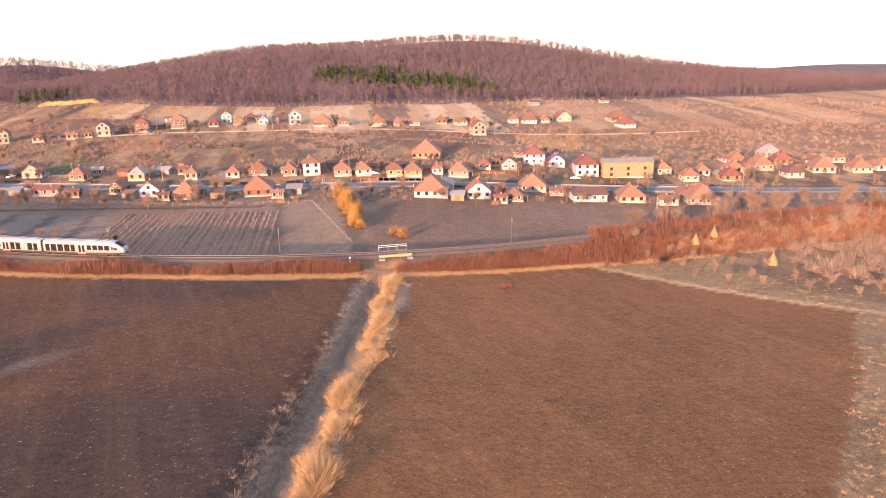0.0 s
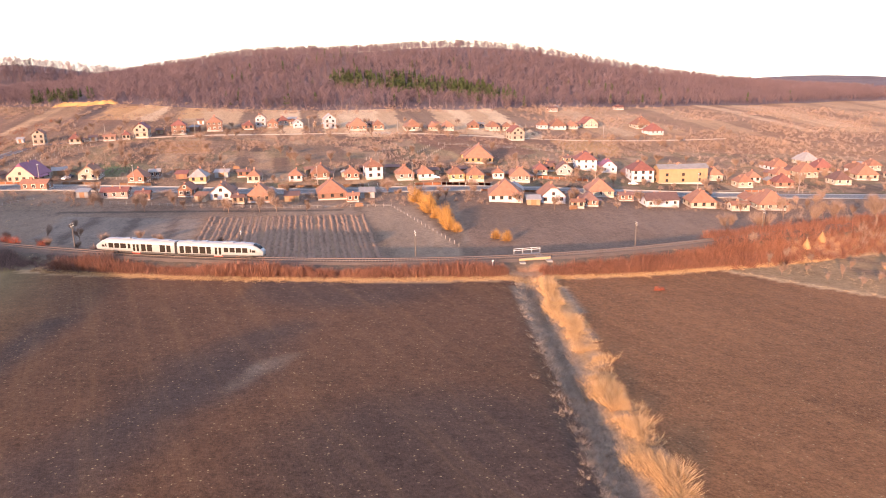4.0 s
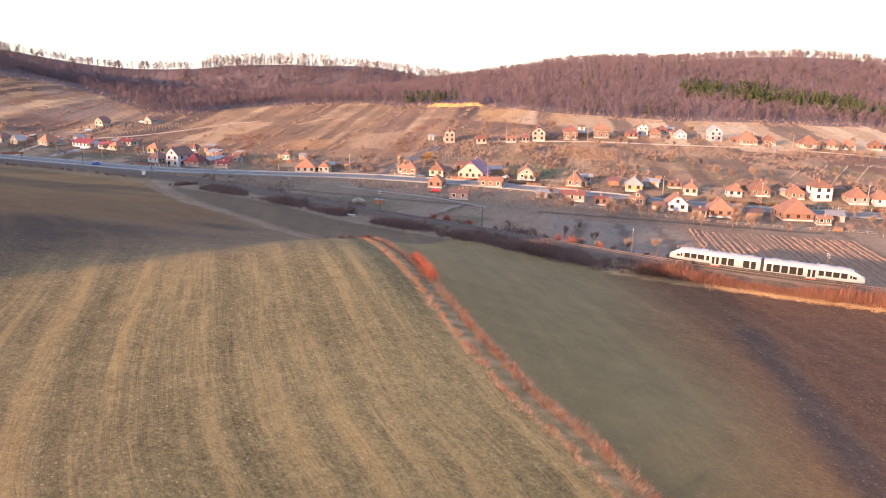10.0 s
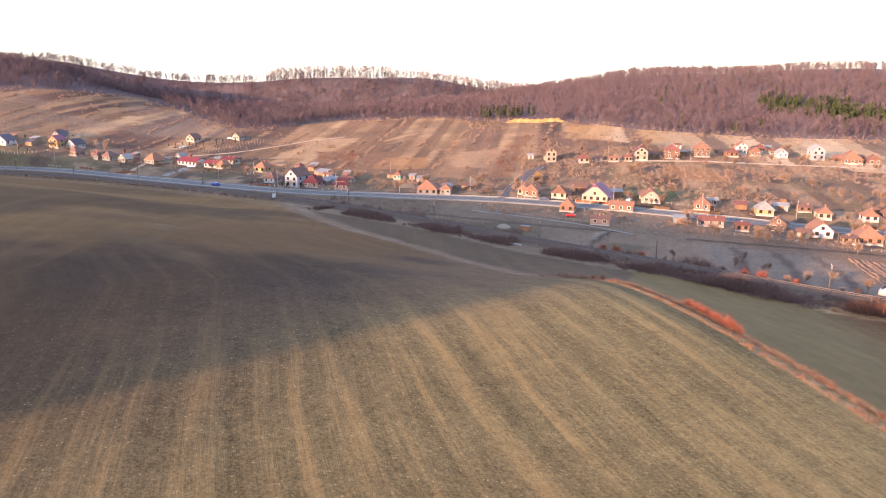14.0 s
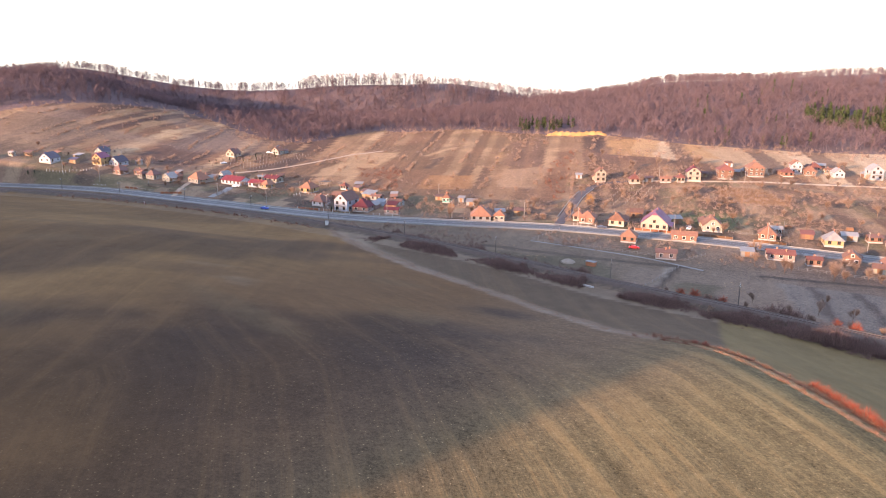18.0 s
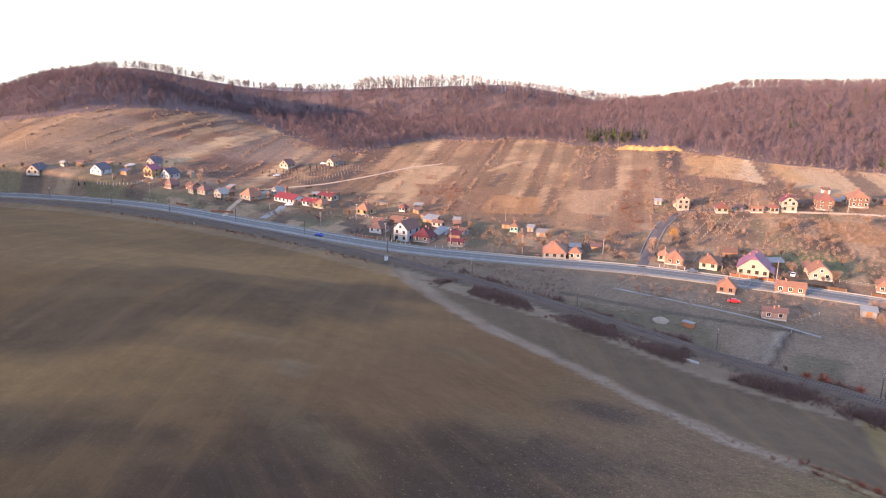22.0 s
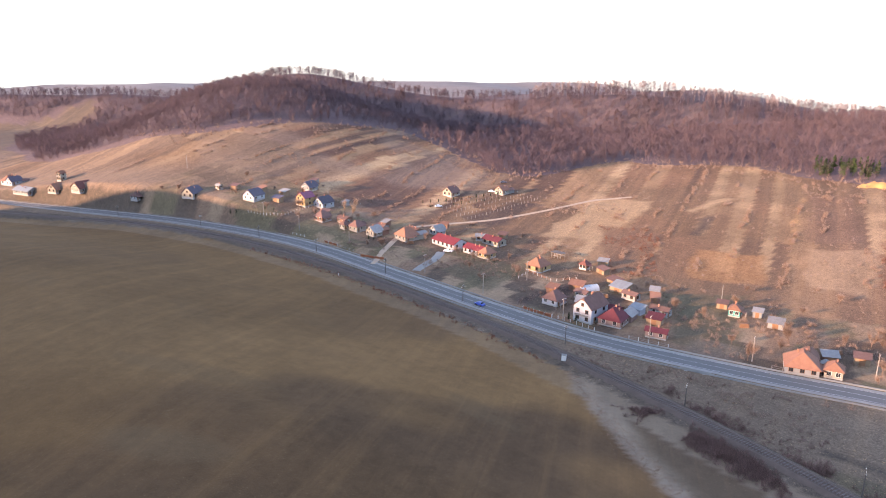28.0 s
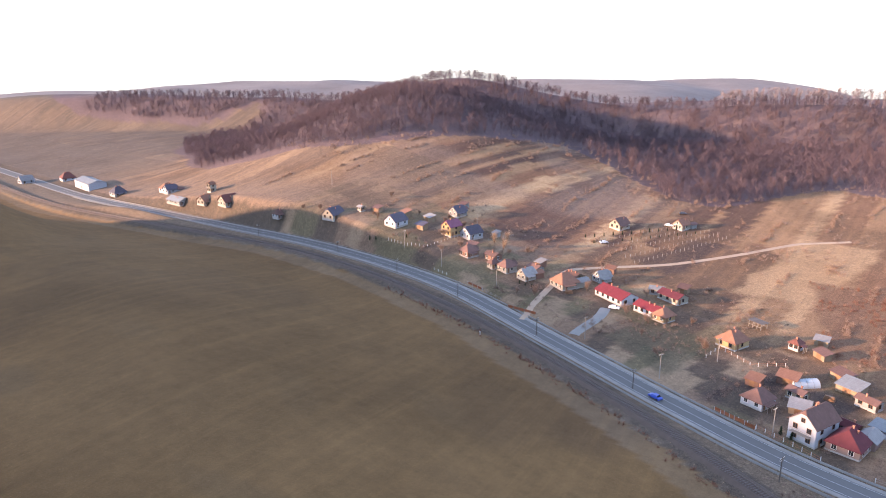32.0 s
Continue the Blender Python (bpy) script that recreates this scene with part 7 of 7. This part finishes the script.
P_BLUE = mat("blue_paint", (.03, .06, .32), 0.05, 1, 9, 0.3, 0, 0.6)
P_RED = mat("red_paint", (.50, .03, .03), 0.05, 1, 9, 0.3, 0, 0.6)
P_WHITE = mat("white_paint", (.72, .72, .72), 0.05, 1, 9, 0.3, 0, 0.6)
P_DARK = mat("dark_paint", (.05, .06, .09), 0.05, 1, 9, 0.3, 0, 0.6)
car(-385, road_at(-385)[0] - 1.7, road_at(-385)[2] + 180, P_BLUE, "blue car driving on the main road", 0.18)
for x, y, a, p, w in ((-205.5, 264.5, 10, P_RED, "red car parked beside a small house"), (-438, 331, 25, P_WHITE, "white car parked on the concrete drive"), (-494, 396, 60, P_WHITE, "white car parked in a yard"),
                      (-488, 443, 20, P_WHITE, "white car parked beside the hillside house"), (-568, 320, 10, P_WHITE, "white van-like car parked in the garden"), (-494, 466, 40, P_DARK, "dark car parked on the hillside"),
                      (-186, 308, 80, P_WHITE, "white car parked beside the gabled house"), (-186.5, 312, 80, P_DARK, "dark car parked beside the gabled house"), (-222, 294, 5, P_DARK, "dark car parked at the roadside"),
                      (-30, 313, 10, P_WHITE, "white car parked at the roadside"), (60, 318, 0, P_WHITE, "white car parked before the yellow building")):
    car(x, y, a, p, w)


M_HAY = mat("hay", (.28, .165, .075), 0.3, 0.6, 6, 0.95, 0.6)


def haystack(x, y, h):
    ob = tagged(new("haystack"), "golden conical haystack on the orchard grass", "haystack", "haystacks")
    ob.matrix_basis = pose(x, y, gz(x, y))
    bm = bmesh.new()
    rings = []
    for k in range(9):
        u = k / 8
        r = h * 0.34 * (1 - u ** 1.6) * (1 + 0.15 * math.sin(5 * u)) + 0.04
        rings.append([bm.verts.new((r * random.uniform(0.9, 1.1) * math.cos(a), r * random.uniform(0.9, 1.1) * math.sin(a), h * u)) for a in np.linspace(0, 2 * np.pi, 15)[:-1]])
    for p, q in zip(rings, rings[1:]):
        for k in range(14):
            bm.faces.new((p[k], p[(k + 1) % 14], q[(k + 1) % 14], q[k]))
    bm.faces.new(rings[-1])
    part("hay", bm, ob, "", M_HAY)
    bm = bmesh.new()
    tube(bm, (0, 0, h * 0.9), (0, 0, h * 1.15), 0.06, 0.04, 5)
    part("pole", bm, ob, "", M_POST)


for x, y, h in ((69, 189, 3.0), (75.5, 193, 3.1), (85, 177, 3.4)):
    haystack(x, y, h)

# plastic tunnel in the garden behind the white house
tun = tagged(new("polytunnel"), "pale plastic-covered garden tunnel", "greenhouse")
tun.matrix_basis = pose(-361, 322, gz(-361, 322), 0, 0, 55)
bm = bmesh.new()
rings = [[bm.verts.new((x, 2.1 * math.cos(a), 2.2 * math.sin(a) - 0.1)) for a in np.linspace(0, math.pi, 11)] for x in np.linspace(-4, 4, 7)]
for p, q in zip(rings, rings[1:]):
    for k in range(10):
        bm.faces.new((p[k], q[k], q[k + 1], p[k + 1]))
for r in (rings[0], rings[-1]):
    bm.faces.new(r)
part("cover", bm, tun, "", M_POLY)
for x in np.linspace(-4, 4, 5):
    bm = bmesh.new()
    pts = [(x, 2.14 * math.cos(a), 2.24 * math.sin(a) - 0.1) for a in np.linspace(0, math.pi, 9)]
    for p, q in zip(pts, pts[1:]):
        tube(bm, p, q, 0.035, 0.035, 4)
    part("hoop", bm, tun, "thin hoop", M_POST)

# bare clay bank of the small quarry below the woods
xs3 = np.linspace(-302, -252, 30)
prof = [(0, 0.2), (1.2, 1.0), (2.0, 2.0), (3.5, 2.6), (7.0, 2.9)]
co = []
for x in xs3:
    edge = min(1, (x + 303) / 8, (-251 - x) / 8)
    y0 = 541 + 2.5 * math.sin(x * 0.21) + 1.0 * math.sin(x * 0.77)
    for dy, dz in prof:
        co.append((x, y0 + dy, gz(x, y0) + dz * edge * (1 + 0.2 * math.sin(x * 1.3)) - 0.3))
i = (np.arange(29)[:, None] * 5 + np.arange(4)[None]).ravel()
tagged(new("clay_bank", fast_mesh("clay_bank", np.array(co), np.stack([i, i + 5, i + 6, i + 1], 1)[:, ::-1], M_CLAY, True)), "bright ochre clay bank below the woods", "bank", kind="structure")


def stack(name, x, y, yaw, sx, sy, h, m, label, category):
    ob = tagged(new(name), label, category)
    ob.matrix_basis = pose(x, y, gz(x, y), 0, 0, yaw)
    for k in range(4):
        boxed("layer", ob, m, random.uniform(-.08, .08), random.uniform(-.08, .08), h * (k + 0.5) / 4, sx * (1 - 0.06 * k), sy * (1 - 0.08 * k), h / 4, "", 0.05)


for x, y, a in ((-352, 318, 10), (-330, 306, 40), (-205, 331, 15), (-232, 315, 70), (-145, 325, 20), (-60, 262, 10), (-80, 268, 80), (-300, 318, 30), (-270, 312, 60), (-120, 330, 10), (-30, 330, 50), (20, 262, 20), (-460, 330, 40), (-500, 335, 70)):
    stack("woodpile", x, y, a, 3.2, 1.1, 1.4, M_DOOR, "stacked firewood pile in a village yard", "woodpile")
hut = tagged(new("field_hut"), "small rusty sheet-metal hut in the meadow", "hut")
hut.matrix_basis = pose(-217.5, 233, gz(-217.5, 233), 0, 0, -20)
boxed("wall", hut, M_RUST, 0, 0, 0.7, 3.4, 1.8, 1.6, "", 0.04)
boxed("roof", hut, M_WALL["grey"], 0, 0, 1.58, 3.8, 2.2, 0.12, "", 0.03)


# board and wire fences between the yards and the road
yards = random.Random(31)
for hx, hy, s in HOUSES[:]:
    gap = hy - road_at(hx)[0]
    if s < 5.5 or not 8 < abs(gap) < 34 or hx < -600 or hx > 150 or yards.random() > 0.6:
        continue
    x0, x1 = hx - s * 0.5 - yards.uniform(1, 4), hx + s * 0.5 + yards.uniform(1, 4)
    off = 7.6 if gap > 0 else -7.9
    if x0 < -241 < x1:
        continue
    pm, rm, word = yards.choice(((M_WHITEPOST, M_POST, "pale-posted garden fence"), (M_POST, M_DOOR, "brown wooden board fence"), (M_POST, M_POST, "grey wooden paling fence"), (M_WHITEPOST, M_RUST, "rusty red panel fence")))
    fence([(x0, road_at(x0)[0] + off), (x1, road_at(x1)[0] + off)], 2.9, 1.2, pm, rm, word + " between yard and road", "garden fences", 1 if rm in (M_DOOR, M_RUST) else 0)
for k in range(26):
    hx, hy, s = yards.choice(HOUSES[:150])
    if s < 5.5 or hx < -560 or hx > 120:
        continue
    x0 = hx + s * 0.5 + 3.5
    y0 = hy + s * 0.5
    if abs(x0 + 241) < 8 or any(abs(x0 - a) < q * 0.6 and abs(y0 + 8 - b) < q * 0.6 + 10 for a, b, q in HOUSES):
        continue
    fence([(x0, y0), (x0 + 2, y0 + yards.uniform(14, 24))], 3.0, 1.1, M_POST, M_POST, "grey wooden fence between two gardens", "garden fences")


# small evergreens in the gardens and along the drive
M_THUJA = mat("dark_evergreen", (.035, .048, .026), 0.35, 0.5, 5, 0.95, 0, 0.1, island=0.6)


def thuja():
    ob = new("evergreen")
    bm = bmesh.new()
    tube(bm, (0, 0, -0.05), (0, 0, 0.5), 0.04, 0.02, 5)
    part("trunk", bm, ob, "", M_BARK)
    h = rng.random(190) * 0.88
    a = rng.random(190) * 2 * np.pi
    r = 0.24 * np.sqrt(1.02 - h) * rng.uniform(0.6, 1.1, 190)
    base = np.stack([np.cos(a) * r * 0.3, np.sin(a) * r * 0.3, h], 1)
    tip = np.stack([np.cos(a) * r, np.sin(a) * r, h + 0.16], 1)
    co_, fa_ = blade_set(base, tip, np.full(190, 0.07))
    part("crown", fast_mesh("crown", co_, fa_, M_THUJA), ob, "dense dark foliage")
    return ob


ever = random.Random(3)
spots = [(-505 + 2.3 * k, 395 + 4.6 * k, ever.uniform(1.6, 2.6)) for k in range(13)] + [(-497 + 2.3 * k, 392 + 4.6 * k, ever.uniform(1.2, 2.0)) for k in range(12)]
spots += [(-572, 308, 2.4), (-568, 309, 2.2), (-553, 317, 2.0), (-548, 319, 1.8), (-477, 322, 1.8), (-474, 322.5, 1.6), (-480, 321.5, 1.9), (-352, 288.5, 2.6), (-349, 288, 2.2)]
place_copies([thuja() for _ in range(3)], spots, "small dark evergreen in a garden row", "evergreen", "garden evergreens")

# low grey heap of old hay in the meadow
heap = tagged(new("hay_heap"), "low grey weathered hay heap in the meadow", "haystack")
heap.matrix_basis = pose(-226, 234, gz(-226, 234))
bm = bmesh.new()
rings = []
for k in range(7):
    u = k / 6
    r = 2.5 * (1 - u ** 2.2) + 0.15
    rings.append([bm.verts.new((r * ever.uniform(0.88, 1.1) * math.cos(q), r * ever.uniform(0.88, 1.1) * math.sin(q), 1.5 * u - 0.05)) for q in np.linspace(0, 2 * np.pi, 17)[:-1]])
for p, q in zip(rings, rings[1:]):
    for k in range(16):
        bm.faces.new((p[k], p[(k + 1) % 16], q[(k + 1) % 16], q[k]))
bm.faces.new(rings[-1])
part("hay", bm, heap, "", mat("old_hay", (.24, .20, .155), 0.35, 0.6, 6, 0.95, 0.7))

# open timber shelter above the yellow house
shelter = tagged(new("timber_shelter"), "open shelter of grey timber posts with a board roof", "shelter")
shelter.matrix_basis = pose(-393, 356, gz(-393, 356), 0, 0, -12)
for px in (-2.6, -0.9, 0.9, 2.6):
    for py in (-1.6, 1.6):
        boxed("post", shelter, M_POST, px, py, 1.1, 0.16, 0.16, 2.6)
for k in range(6):
    boxed("roof_board", shelter, M_SLEEPER, -2.75 + 1.1 * k, 0, 2.45 + 0.02 * (k % 2), 1.06, 4.0, 0.08)
for py in (-1.6, 1.6):
    boxed("rail", shelter, M_POST, 0, py, 1.0, 5.4, 0.08, 0.14)
